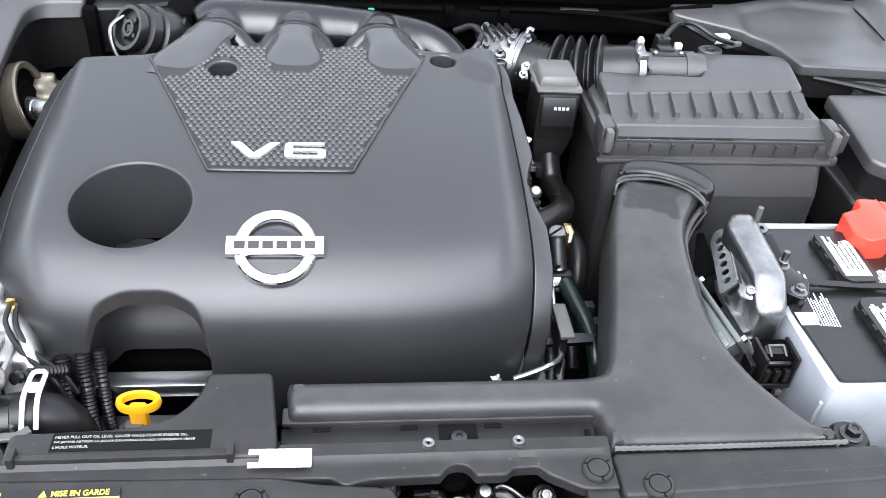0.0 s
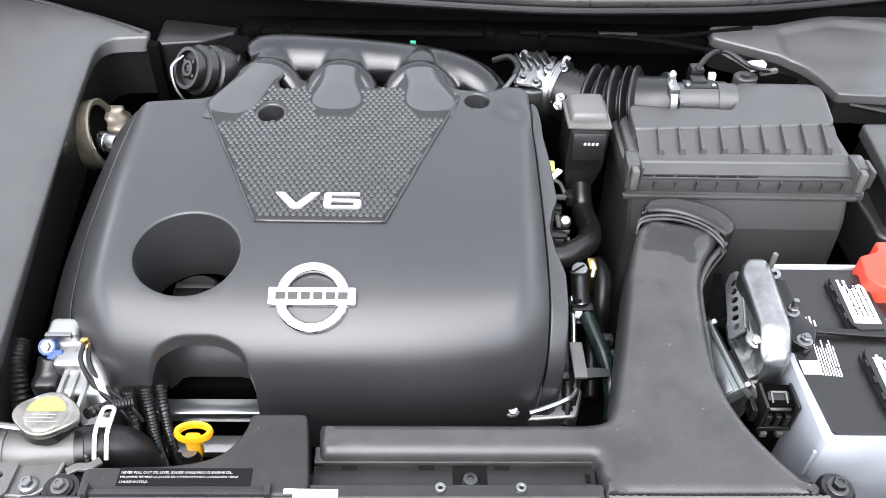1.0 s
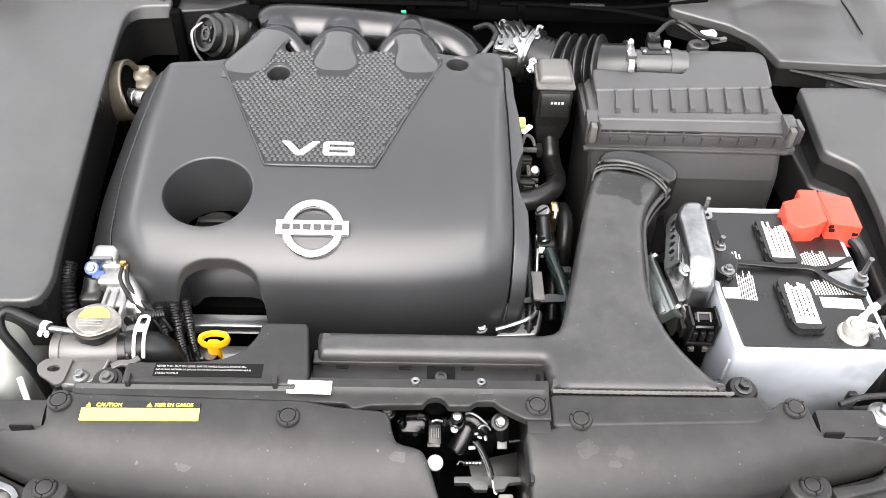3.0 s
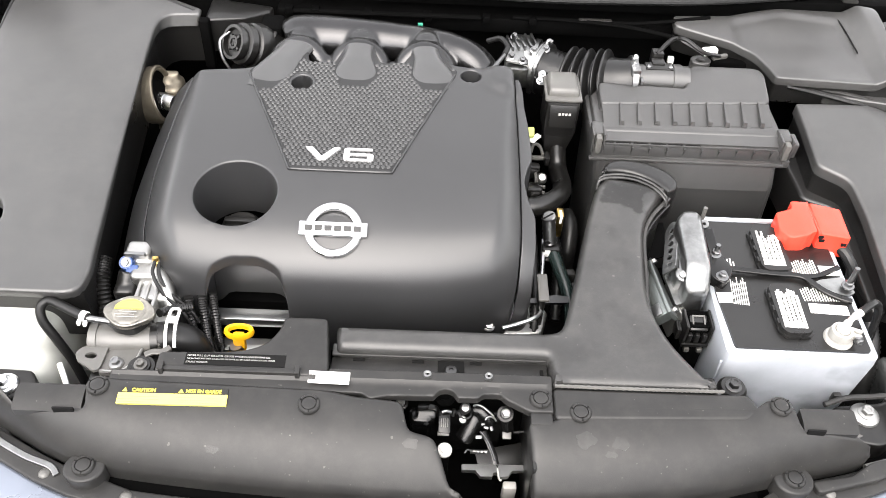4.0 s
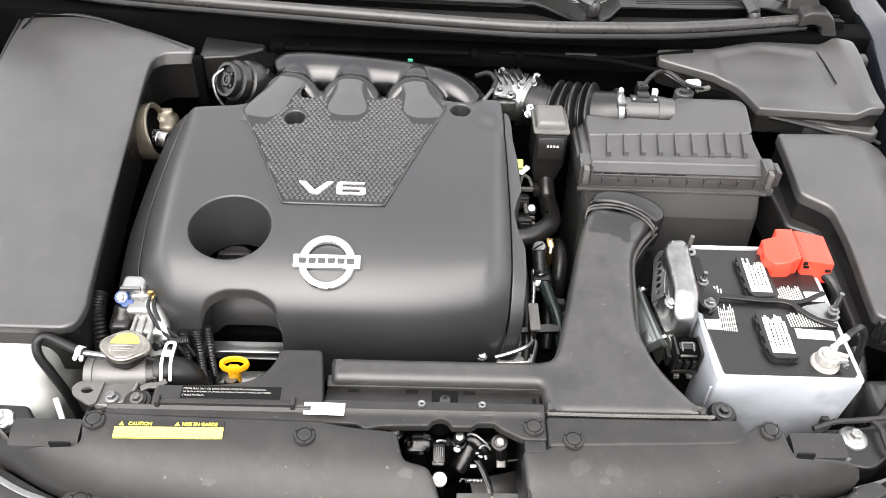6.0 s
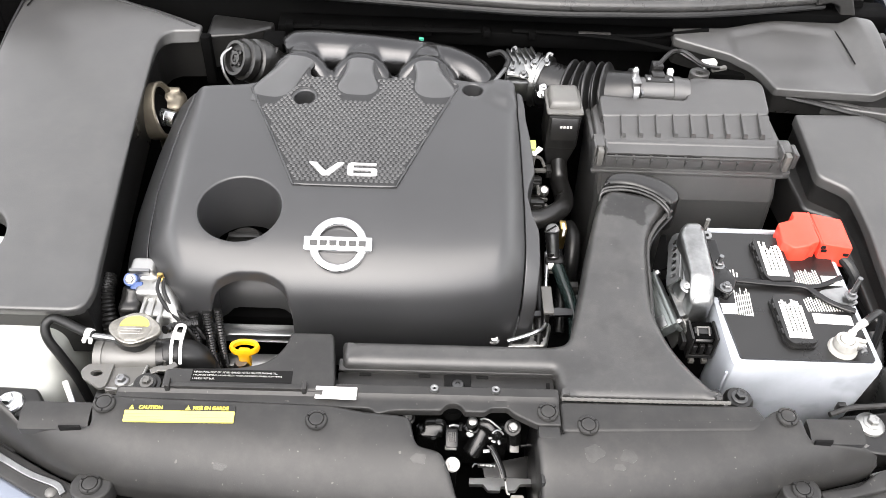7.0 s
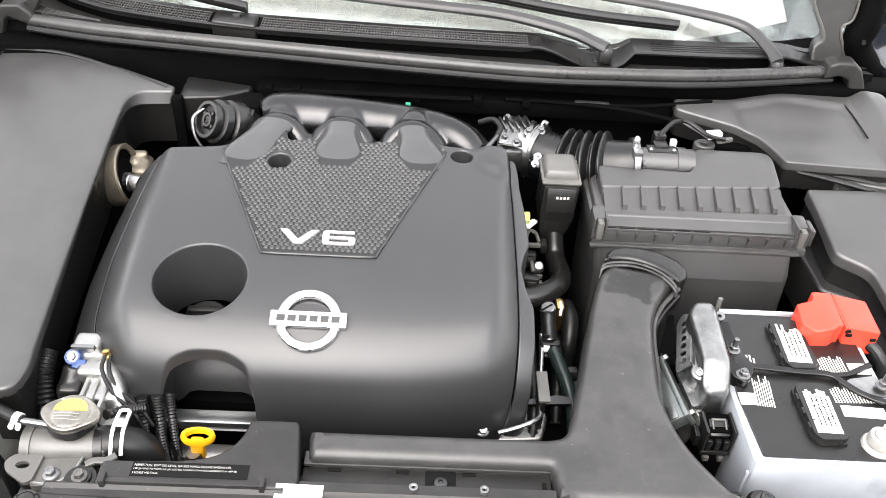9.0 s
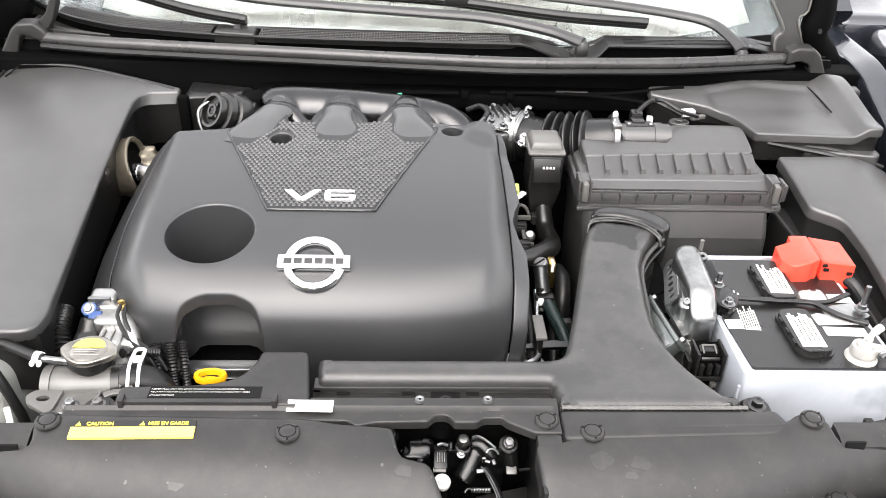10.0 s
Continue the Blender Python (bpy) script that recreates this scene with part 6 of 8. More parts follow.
part("lug", tube([(0.459, 0.117, 0.876), (0.467, 0.124, 0.881), (0.478, 0.130, 0.886)], lambda t: 0.0046 - 0.0012 * (0.3 < t < 0.6), 12, 6), LEAD, ncl)
part("cable", tube([(0.476, 0.129, 0.885), (0.487, 0.136, 0.889), (0.499, 0.144, 0.886), (0.511, 0.148, 0.868), (0.517, 0.142, 0.82), (0.518, 0.12, 0.70)], 0.0045, 10, 8), RUBBER, ncl)

hold = thing("battery_hold_down", "black steel hold-down strap across the battery top", "battery bracket", (0.42, 0.2, 0.862))
part("strap", ribbon([(0.331, 0.2065, 0.871), (0.350, 0.2070, 0.868), (0.40, 0.2035, 0.8665), (0.434, 0.2010, 0.8665), (0.446, 0.1900, 0.8665), (0.457, 0.1780, 0.8665), (0.470, 0.1700, 0.8660), (0.486, 0.1635, 0.8655)], 0.0075, 0.0035), GLOSS, hold)
part("strap", ribbon([(0.436, 0.2000, 0.8665), (0.455, 0.2020, 0.8665), (0.470, 0.2090, 0.8665), (0.487, 0.2180, 0.8665)], 0.006, 0.003), GLOSS, hold)
part("foot", moulded(rounded([(0.321, 0.190), (0.336, 0.178), (0.346, 0.190), (0.352, 0.205), (0.343, 0.226), (0.330, 0.228), (0.321, 0.215)], 0.005), flat(0.8725), 0.002, 0.012), GLOSS, hold)
part("blade", moved(rbox(-0.006, 0.006, -0.024, 0.020, -0.0015, 0.0015, 0.001), Matrix.Translation((0.3315, 0.240, 0.877)) @ Matrix.Rotation(radians(18), 4, "X") @ Matrix.Rotation(radians(8), 4, "Z")), GLOSS, hold)
part("end_plate", moulded(rounded([(0.444, 0.188), (0.457, 0.197), (0.487, 0.203), (0.4955, 0.178), (0.484, 0.172), (0.462, 0.180)], 0.003), flat(0.8650), 0.0008, 0.003), SHIELD, hold, "dull zinc end plate")
for x, y, z0, h, r in ((0.4865, 0.1850, 0.866, 0.034, 0.0030), (0.3345, 0.2270, 0.868, 0.020, 0.0030), (0.3265, 0.279, 0.85, 0.050, 0.0028), (0.3350, 0.1900, 0.868, 0.012, 0.0028)):
    st = part("stud", tube([(x, y, 0.80), (x, y, z0 + h)], r, 8, 0), CLIP if y > 0.27 else STEEL, hold)
    part("nut", hexhead(0.0052, 0.007, Matrix.Translation((x, y, z0 + (0.02 if y > 0.27 else 0.003)))), STEEL, hold)

redc = thing("terminal_cover", "bright red plastic cover over the battery's positive terminal", "terminal cover", (0.47, 0.29, 0.86))
part("hood", moulded(rounded([(0.420, 0.262), (0.431, 0.249), (0.452, 0.250), (0.460, 0.257), (0.466, 0.257), (0.468, 0.312), (0.446, 0.313), (0.444, 0.298), (0.424, 0.295)], 0.004, 2), lambda x, y: (x, y, 0.884 + 0.004 * ease((x - 0.436) / 0.006)), 0.0022, 0.026), RED, redc, angle=30)
part("fuse_cover", moulded(rounded([(0.4690, 0.255), (0.508, 0.252), (0.511, 0.306), (0.4705, 0.312)], 0.003, 2), lambda x, y: (x, y, 0.887 - 0.10 * max(0, x - 0.469)), 0.0022, 0.032), RED, redc, angle=30)
part("hinge_rib", rbox(0.4665, 0.4690, 0.254, 0.313, 0.866, 0.8875, 0.001), RED, redc)
# slots in the red cover are black blocks as painted shade
for x, y, z in ((0.4735, 0.2537, 0.874), (0.502, 0.2515, 0.870), (0.4705, 0.2537, 0.880)):
    part("slot", rbox(x - 0.003, x + 0.003, y - 0.001, y + 0.0012, z, z + 0.0035, 0), INK_SHADE, redc)
part("cable", tube([(0.50, 0.262, 0.862), (0.512, 0.245, 0.855), (0.522, 0.235, 0.83), (0.525, 0.23, 0.74)], 0.007, 10, 6), RUBBER, redc)

mod = thing("control_module", "zinc-plated engine control module on a folded bracket", "control module", (0.30, 0.22, 0.66))
shield = moulded(rounded([(0.2885, 0.209), (0.290, 0.270), (0.301, 0.284), (0.318, 0.285), (0.3245, 0.276), (0.3225, 0.250), (0.3175, 0.171), (0.312, 0.165), (0.292, 0.164), (0.2865, 0.172)], [0.02, 0.01, 0.006, 0.006, 0.006, 0.02, 0.006, 0.004, 0.006, 0.006], 4), lambda x, y: (x, y, 0.893 - 0.022 * ease((0.196 - y) / 0.034) - 0.04 * max(0, x - 0.306)), 0.0085, lambda x, y: 0.046, (), 0.006)
part("shield", shield, SHIELD, mod, "bright folded metal shield", angle=60)
part("ear", lathe([(0.0022, 0.0), (0.0022, 0.002), (0.0058, 0.002), (0.0062, 0.0), (0.0062, -0.006)], 20, Matrix.Translation((0.3245, 0.264, 0.886)) @ Matrix.Rotation(radians(20), 4, "X")), SHIELD, mod)
part("ear_hole", lathe([(0, 0.0005), (0.0030, 0.0005), (0.0030, 0), (0, 0)], 14, Matrix.Translation((0.3245, 0.264, 0.8855)) @ Matrix.Rotation(radians(20), 4, "X")), INK_SHADE, mod)
part("boss", organic([rbox(0.279, 0.300, 0.186, 0.226, 0.838, 0.872, 0.008), tube([(0.284, 0.205, 0.85), (0.296, 0.200, 0.862)], 0.012, 12, 3)], 0.002, 5), SHIELD, mod)
part("boss_bolt", hexhead(0.0048, 0.007, Matrix.Translation((0.2875, 0.1870, 0.8735)) @ Matrix.Rotation(radians(-25), 4, "Y") @ Matrix.Rotation(radians(25), 4, "X")), SHIELD, mod)
lean = Matrix.Translation((0.2835, 0.240, 0.868)) @ Matrix.Rotation(radians(-13), 4, "Z") @ Matrix.Rotation(radians(-46), 4, "Y")
flange = part("perforated_flange", moved(moulded(rounded([(-0.010, -0.044), (0.008, -0.040), (0.009, 0.036), (0.004, 0.046), (-0.004, 0.046), (-0.010, 0.034)], 0.004), flat(0), 0.0008, 0.002, [ellipse(-0.001, y, 0.0038, 0.0040, 14) for y in (-0.030, -0.018, -0.006, 0.006, 0.018, 0.030)], 0.005), lean), SHIELD, mod)
part("flange_fold", moved(rbox(0.0075, 0.0100, -0.038, 0.034, -0.006, 0.0015, 0.0008), lean), SHIELD, mod)
part("back_plate", moulded(rounded([(0.258, 0.236), (0.279, 0.236), (0.2845, 0.292), (0.279, 0.294)], 0.002), lambda x, y: (x, y, 0.846 + 0.5 * (x - 0.258)), 0.0006, 0.002, (), 0.008), DARK, mod)
part("hex_plate", moulded(rounded([(0.2750, 0.2290), (0.2830, 0.2320), (0.2860, 0.2180), (0.2800, 0.2080), (0.2840, 0.1960), (0.2930, 0.1880), (0.2960, 0.1720), (0.2820, 0.1660), (0.2760, 0.1900), (0.2720, 0.2060)], 0.003, 2), lambda x, y: (x, y, 0.852 - 0.25 * (0.2 - y) * (y < 0.2)), 0.0015, 0.004), SHIELD, mod)
case_m = Matrix.Translation((0.2700, 0.196, 0.8420)) @ Matrix.Rotation(radians(8), 4, "Z") @ Matrix.Rotation(radians(52), 4, "Y")
mc = part("module_case", moved(rbox(-0.0085, 0.0085, -0.044, 0.034, -0.030, 0.0, 0.002), case_m), MODULE, mod, "greenish metal module case")
part("case_lip", moved(rbox(-0.0125, 0.0095, -0.047, 0.037, -0.003, 0.0025, 0.001), case_m), MODULE, mc)
part("case_foot", moved(rbox(-0.0105, -0.0080, -0.043, -0.026, -0.024, -0.008, 0.001), case_m), SHIELD, mc)
for u, v in ((0.002, -0.037), (-0.002, 0.040)):
    part("case_bolt", hexhead(0.0042, 0.006, case_m @ Matrix.Translation((u, v, 0.001))), SHIELD, mc)
part("rail", moved(rbox(-0.0015, 0.0015, -0.028, 0.030, -0.036, 0.0, 0.0006), Matrix.Translation((0.2865, 0.180, 0.836)) @ Matrix.Rotation(radians(10), 4, "Z") @ Matrix.Rotation(radians(20), 4, "Y")), ALU, mod)
part("leg", rbox(0.272, 0.314, 0.17, 0.27, 0.60, 0.80, 0.004), DARK, mod)
con_m = Matrix.Translation((0.3060, 0.146, 0.845)) @ Matrix.Diagonal((0.86, 0.9, 1, 1)) @ Matrix.Translation((-0.322, -0.150, -0.8265))
con = thing("connector_block", "black plastic connector block beside the battery", "connector", (0.306, 0.145, 0.72))
part("housing", moved(rbox(0.3045, 0.3390, 0.140, 0.168, 0.70, 0.822, 0.002), con_m), DARK, con)
part("frame", moved(join(rbox(0.3025, 0.3065, 0.134, 0.166, 0.790, 0.8265, 0.001), rbox(0.3370, 0.3405, 0.134, 0.166, 0.790, 0.8265, 0.001), rbox(0.3025, 0.3405, 0.1335, 0.137, 0.790, 0.7955, 0.001)), con_m), BLACK, con)
part("latch_plate", moved(moved(rbox(-0.012, 0.012, -0.010, 0.010, 0, 0.004, 0.001), Matrix.Translation((0.322, 0.148, 0.8180)) @ Matrix.Rotation(radians(20), 4, "X")), con_m), BLACK, con)
part("latch_window", moved(moved(join(rbox(-0.009, -0.007, -0.006, 0.007, 0.004, 0.0055, 0), rbox(0.007, 0.009, -0.006, 0.007, 0.004, 0.0055, 0), rbox(-0.009, 0.009, 0.006, 0.008, 0.004, 0.0055, 0), rbox(-0.009, 0.009, -0.007, -0.005, 0.004, 0.0055, 0)), Matrix.Translation((0.322, 0.150, 0.8185)) @ Matrix.Rotation(radians(20), 4, "X")), con_m), CLIP, con)
for x in (0.3115, 0.322, 0.3325):
    part("tooth", moved(rbox(x - 0.0032, x + 0.0032, 0.1345, 0.1400, 0.797, 0.811, 0.0008), con_m), BLACK, con)
for x in (0.3135, 0.3320):
    part("contact", moved(rbox(x - 0.0038, x + 0.0038, 0.134, 0.142, 0.7790, 0.7850, 0.0006), con_m), CLIP, con)
for x in (0.296, 0.299):
    part("side_clip", moved(rbox(x - 0.001, x + 0.002, 0.142, 0.160, 0.795, 0.812, 0.0005), con_m), BLACK, con)
tray = thing("battery_tray", "black tray that carries the battery", "tray", (0.42, 0.2, 0.3))
part("tray", rbox(0.26, 0.52, 0.085, 0.31, 0.34, 0.66, 0.008), DARK, tray)

# ---- wing covers ----
fl = thing("wing_cover", "large smooth black plastic cover over the wing's inner side", "wing cover", (-0.55, 0.4, 0.80), group="wing covers")
FL_PLAN = [(-0.72, 0.118), (-0.403, 0.116), (-0.398, 0.150), (-0.401, 0.175), (-0.408, 0.295), (-0.414, 0.460), (-0.419, 0.585), (-0.405, 0.602), (-0.362, 0.606), (-0.362, 0.620), (-0.437, 0.660), (-0.545, 0.706), (-0.645, 0.712), (-0.650, 0.66), (-0.638, 0.56), (-0.636, 0.46), (-0.66, 0.34), (-0.72, 0.24)]


def wing_z(x, y):
    z = 0.884 + 0.060 * ease((y - 0.08) / 0.56)
    return (x, y, z - 0.02 * max(0, (-0.45 - x) / 0.3) ** 2)


part("cover", moulded(rounded(FL_PLAN, [0.02, 0.02, 0.01, 0.02, 0.04, 0.04, 0.03, 0.01, 0.004, 0.004, 0.02, 0.03, 0.02, 0.03, 0.05, 0.05, 0.05, 0.03], 5), wing_z, 0.0040, 0.014, [ellipse(-0.573, 0.222, 0.050, 0.047, 40)], 0.014, hole_depth=0.022, flare=-0.006), BOX, fl, angle=38)
# inner wall apart from the cover, in black so that it looks shaded
wall_shade = bmesh.new()
edge = []
for q in resample([Vector((*p, 0)) for p in ((-0.52, 0.123), (-0.415, 0.122), (-0.404, 0.130), (-0.403, 0.150), (-0.406, 0.175), (-0.413, 0.295), (-0.419, 0.460), (-0.424, 0.580), (-0.416, 0.600), (-0.404, 0.608), (-0.362, 0.611))], 0.015):
    x, y, z = wing_z(q.x, q.y)
    edge.append([wall_shade.verts.new(v) for v in ((x, y, z - 0.006), (x - 0.001, y + 0.002, z - 0.085), (x - 0.005, y + 0.006, z - 0.085), (x - 0.005, y + 0.004, z - 0.006))])
for a, b in zip(edge, edge[1:]):
    for k in range(4):
        wall_shade.faces.new((a[k], b[k], b[(k + 1) % 4], a[(k + 1) % 4]))
part("inner_wall", wall_shade, BLACK, fl, "inner wall below the cover's edge, blackened for shade", angle=40)
part("edge_ridge", tube([(-0.640, 0.703, 0.9435), (-0.545, 0.697, 0.9445), (-0.440, 0.652, 0.9435), (-0.372, 0.614, 0.9420)], 0.0026, 8, 5), BLACK, fl)
part("edge_ridge", tube([(-0.646, 0.690, 0.9375), (-0.640, 0.60, 0.9345), (-0.630, 0.50, 0.926)], 0.0022, 8, 4), BLACK, fl)
# black line drawn on the cover as the shade in a groove
part("groove", tube([(-0.628, 0.698, 0.9405), (-0.634, 0.664, 0.9385)], 0.0012, 6, 0), INK_SHADE, fl)
fr = thing("wing_cover", "black plastic cover over the wing behind the fuse box", "wing cover", (0.57, 0.63, 0.85), group="wing covers")
FR_PLAN = [(0.345, 0.641), (0.362, 0.634), (0.449, 0.604), (0.470, 0.572), (0.479, 0.541), (0.655, 0.532), (0.664, 0.535), (0.660, 0.688), (0.636, 0.696), (0.509, 0.698), (0.430, 0.670), (0.345, 0.664)]


def right_wing(x, y):
    """Gently rising, with a shallow recess and a slope up to a plateau by the wing."""
    z = 0.922 + 0.022 * ease((y - 0.545) / 0.14)
    rim = 0.688 - 0.34 * max(0.0, 0.513 - x) - 0.18 * max(0.0, x - 0.513)
    z -= 0.0045 * ease((rim - y) / 0.008) * ease((y - 0.575) / 0.05) * ease((0.604 - x + 0.12 * (0.672 - y)) / 0.010) * ease((x - 0.425) / 0.02)
    return (x, y, z + 0.013 * ease((x - 0.617 + 0.06 * (y - 0.60)) / 0.024))


part("cover", moulded(rounded(FR_PLAN, [0.006, 0.01, 0.02, 0.02, 0.006, 0.006, 0.01, 0.01, 0.01, 0.02, 0.01, 0.006], 4), right_wing, 0.0030, 0.010, (), 0.006), BOX, fr, angle=32)
# front wall blacker than the cover above: its shade is in the colour
part("lower_wall", moulded([tuple(p) for p in inset(np.array([tuple(p)[:2] for p in rounded(FR_PLAN, 0.008, 3)]), 0.003)], lambda x, y: (x, y, right_wing(x, y)[2] - 0.008), 0.001, 0.036, (), 0.014), BLACK, fr, "wall below the cover's edge, blackened for shade", angle=40)
# groove's shade drawn as a thin black line
part("groove", tube([(0.6015, 0.672, 0.9430), (0.6060, 0.640, 0.9395), (0.6120, 0.598, 0.9320)], 0.0011, 6, 3), INK_SHADE, fr)
part("lower_flange", moulded(rounded([(0.545, 0.556), (0.560, 0.536), (0.655, 0.517), (0.664, 0.525), (0.664, 0.565), (0.560, 0.570)], 0.006), flat(0.8985), 0.003, 0.014), BOX, fr, angle=40)
part("bracket_stem", rbox(0.40, 0.68, 0.60, 0.67, 0.80, 0.905, 0.006), DARK, fr)
part("drain_ring", lathe([(0.010, 0.0), (0.014, 0.002), (0.018, 0.001), (0.019, -0.004), (0.010, -0.01)], 20, Matrix.Translation((0.387, 0.650, 0.932))), DARK, fr)

fb = thing("fuse_box", "long black plastic fuse box lid with a stepped side", "fuse box", (0.58, 0.36, 0.60))
FB_PLAN = [(0.504, 0.510), (0.507, 0.392), (0.547, 0.369), (0.556, 0.316), (0.558, 0.203), (0.600, 0.186), (0.672, 0.26), (0.69, 0.40), (0.66, 0.505), (0.60, 0.513)]
part("lid", moulded(rounded(FB_PLAN, [0.006, 0.01, 0.012, 0.02, 0.008, 0.01, 0.03, 0.03, 0.02, 0.02], 4), lambda x, y: (x, y, 0.838 + 0.064 * ease((y - 0.12) / 0.42) - 0.9 * max(0, x - 0.612) ** 1.35), 0.0045, 0.012, (), 0.011), BOX, fb, angle=40)
# side wall below the lid blackened, with the shade put into its colour
part("case_wall", moulded([tuple(p) for p in inset(np.array([tuple(p)[:2] for p in rounded(FB_PLAN, 0.008, 3)]), 0.003)], lambda x, y: (x, y, 0.829 + 0.064 * ease((y - 0.12) / 0.42) - 0.9 * max(0, x - 0.612) ** 1.35), 0.001, 0.050, (), 0.016), BLACK, fb, "case wall below the lid, blackened for shade", angle=40)
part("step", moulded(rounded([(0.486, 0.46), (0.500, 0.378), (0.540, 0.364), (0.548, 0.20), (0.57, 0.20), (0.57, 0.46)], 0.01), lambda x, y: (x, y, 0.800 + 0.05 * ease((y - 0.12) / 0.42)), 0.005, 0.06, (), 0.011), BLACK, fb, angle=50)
part("base", rbox(0.54, 0.67, 0.21, 0.48, 0.60, 0.80, 0.006), DARK, fb)
part("catch", rbox(0.560, 0.586, 0.184, 0.198, 0.812, 0.842, 0.003), BLACK, fb)
part("catch_frame", join(rbox(0.560, 0.5635, 0.176, 0.188, 0.818, 0.850, 0.001), rbox(0.5855, 0.589, 0.176, 0.188, 0.818, 0.850, 0.001), rbox(0.560, 0.589, 0.176, 0.180, 0.818, 0.823, 0.001), rbox(0.560, 0.589, 0.176, 0.180, 0.834, 0.838, 0.001)), BLACK, fb)

# resonator box and its hose between cover and air box
res = thing("breather_box", "small black plastic breather box with a raised label face", "breather box", (0.16, 0.47, 0.80))
part("cap", rbox(0.1385, 0.1855, 0.464, 0.516, 0.922, 0.9360, 0.004, 2, top=0.82), CLIP, res)
part("flange", rbox(0.1365, 0.1880, 0.4585, 0.516, 0.919, 0.925, 0.003), CLIP, res)
part("body", rbox(0.139, 0.1855, 0.456, 0.510, 0.862, 0.920, 0.005), BLACK, res)
part("funnel", rbox(0.139, 0.1855, 0.456, 0.508, 0.815, 0.866, 0.005, 2, bot=0.55), BLACK, res)
part("face_plate", moved(rbox(-0.0185, 0.0185, -0.0165, 0.0165, 0, 0.002, 0.0008), Matrix.Translation((0.1625, 0.4540, 0.9000)) @ Matrix.Rotation(radians(76), 4, "X")), BLACK, res)
part("print_block", moved(join(*[rbox(-0.0085 + 0.0046 * k, -0.0055 + 0.0046 * k, -0.0018, 0.0018, 0, 0.0004, 0) for k in range(4)]), Matrix.Translation((0.1645, 0.4507, 0.9060)) @ Matrix.Rotation(radians(80), 4, "X")), CLIP_PRINT, res)
part("hose", tube([(0.163, 0.478, 0.845), (0.168, 0.452, 0.81), (0.170, 0.405, 0.815), (0.160, 0.372, 0.825), (0.135, 0.352, 0.825), (0.105, 0.345, 0.82), (0.098, 0.335, 0.78)], 0.0135, 14, 8), BLACK, res)

# ---- radiator filler corner ----
neck = thing("radiator_neck", "grey cast radiator filler neck with hose stubs", "radiator neck", (-0.34, 0.09, 0.70))
part("barrel", tube([(-0.384, 0.090, 0.838), (-0.345, 0.089, 0.838), (-0.312, 0.093, 0.836)], lambda t: 0.0178 + 0.0012 * math.sin(9 * t), 20, 6), CLIP, neck, "grey neck barrel")
part("barrel_ring", tube([(-0.388, 0.090, 0.838), (-0.379, 0.090, 0.838)], 0.0200, 20, 0), CLIP, neck)
part("barrel_ring", tube([(-0.322, 0.091, 0.837), (-0.314, 0.092, 0.837)], 0.0195, 20, 0), BLACK, neck)
part("throat", lathe([(0.019, -0.036), (0.019, -0.008), (0.023, -0.006), (0.023, 0.002), (0, 0.002)], 26, Matrix.Translation((-0.3445, 0.1025, 0.8665))), DARKSTEEL, neck)
part("stay", rbox(-0.375, -0.31, 0.045, 0.10, 0.70, 0.826, 0.005), BLACK, neck)
part("hose", tube([(-0.318, 0.093, 0.838), (-0.300, 0.096, 0.836), (-0.282, 0.097, 0.822), (-0.272, 0.092, 0.77)], 0.0185, 16, 8), RUBBER, neck)
part("clamp", tube([(-0.3035, 0.075, 0.846), (-0.3035, 0.090, 0.8605), (-0.3035, 0.106, 0.862), (-0.3030, 0.116, 0.861), (-0.2985, 0.118, 0.861), (-0.2940, 0.116, 0.861), (-0.2935, 0.106, 0.862), (-0.2935, 0.090, 0.8605), (-0.2935, 0.075, 0.846)], 0.0019, 6, 5), WHITE, neck, "pale spring hose clip")
part("clamp_eye", rbox(-0.3025, -0.2945, 0.098, 0.106, 0.859, 0.8630, 0.001), WHITE, neck)
part("bracket", moulded(rounded([(-0.398, 0.064), (-0.394, 0.054), (-0.372, 0.040), (-0.366, 0.044), (-0.364, 0.077), (-0.392, 0.072)], 0.004), flat(0.846), 0.0015, 0.004, [ellipse(-0.380, 0.0605, 0.0065, 0.0042, 18)], 0.004), CLIP, neck, "flat lug with an oval hole")
part("base_plate", moulded(rounded([(-0.366, 0.076), (-0.328, 0.077), (-0.330, 0.056), (-0.344, 0.042), (-0.368, 0.040)], 0.004), flat(0.842), 0.0015, 0.006), CLIP, neck)
part("base_ridge", tube([(-0.367, 0.044, 0.842), (-0.346, 0.043, 0.843), (-0.333, 0.056, 0.843), (-0.329, 0.074, 0.843)], 0.0016, 6, 3), ALU, neck)
part("bracket_arm", ribbon([(-0.322, 0.062, 0.848), (-0.314, 0.066, 0.849), (-0.304, 0.066, 0.850), (-0.296, 0.072, 0.850)], 0.007, 0.003), CLIP, neck)
part("bolt", hexhead(0.0050, 0.008, Matrix.Translation((-0.3515, 0.053, 0.843))), STEEL, neck)
part("washer", lathe([(0, 0.0015), (0.008, 0.0015), (0.0085, 0), (0, 0)], 20, Matrix.Translation((-0.3515, 0.053, 0.8422))), CLIP, neck)
part("rubber_mount", lathe([(0, 0.006), (0.010, 0.006), (0.011, 0.004), (0.0145, 0.004), (0.016, 0.001), (0.016, -0.012), (0, -0.012)], 24, Matrix.Translation((-0.322, 0.047, 0.844))), BLACK, neck)
part("mount_bolt", hexhead(0.0050, 0.007, Matrix.Translation((-0.322, 0.047, 0.850))), CLIP, neck)

cap_plan = []
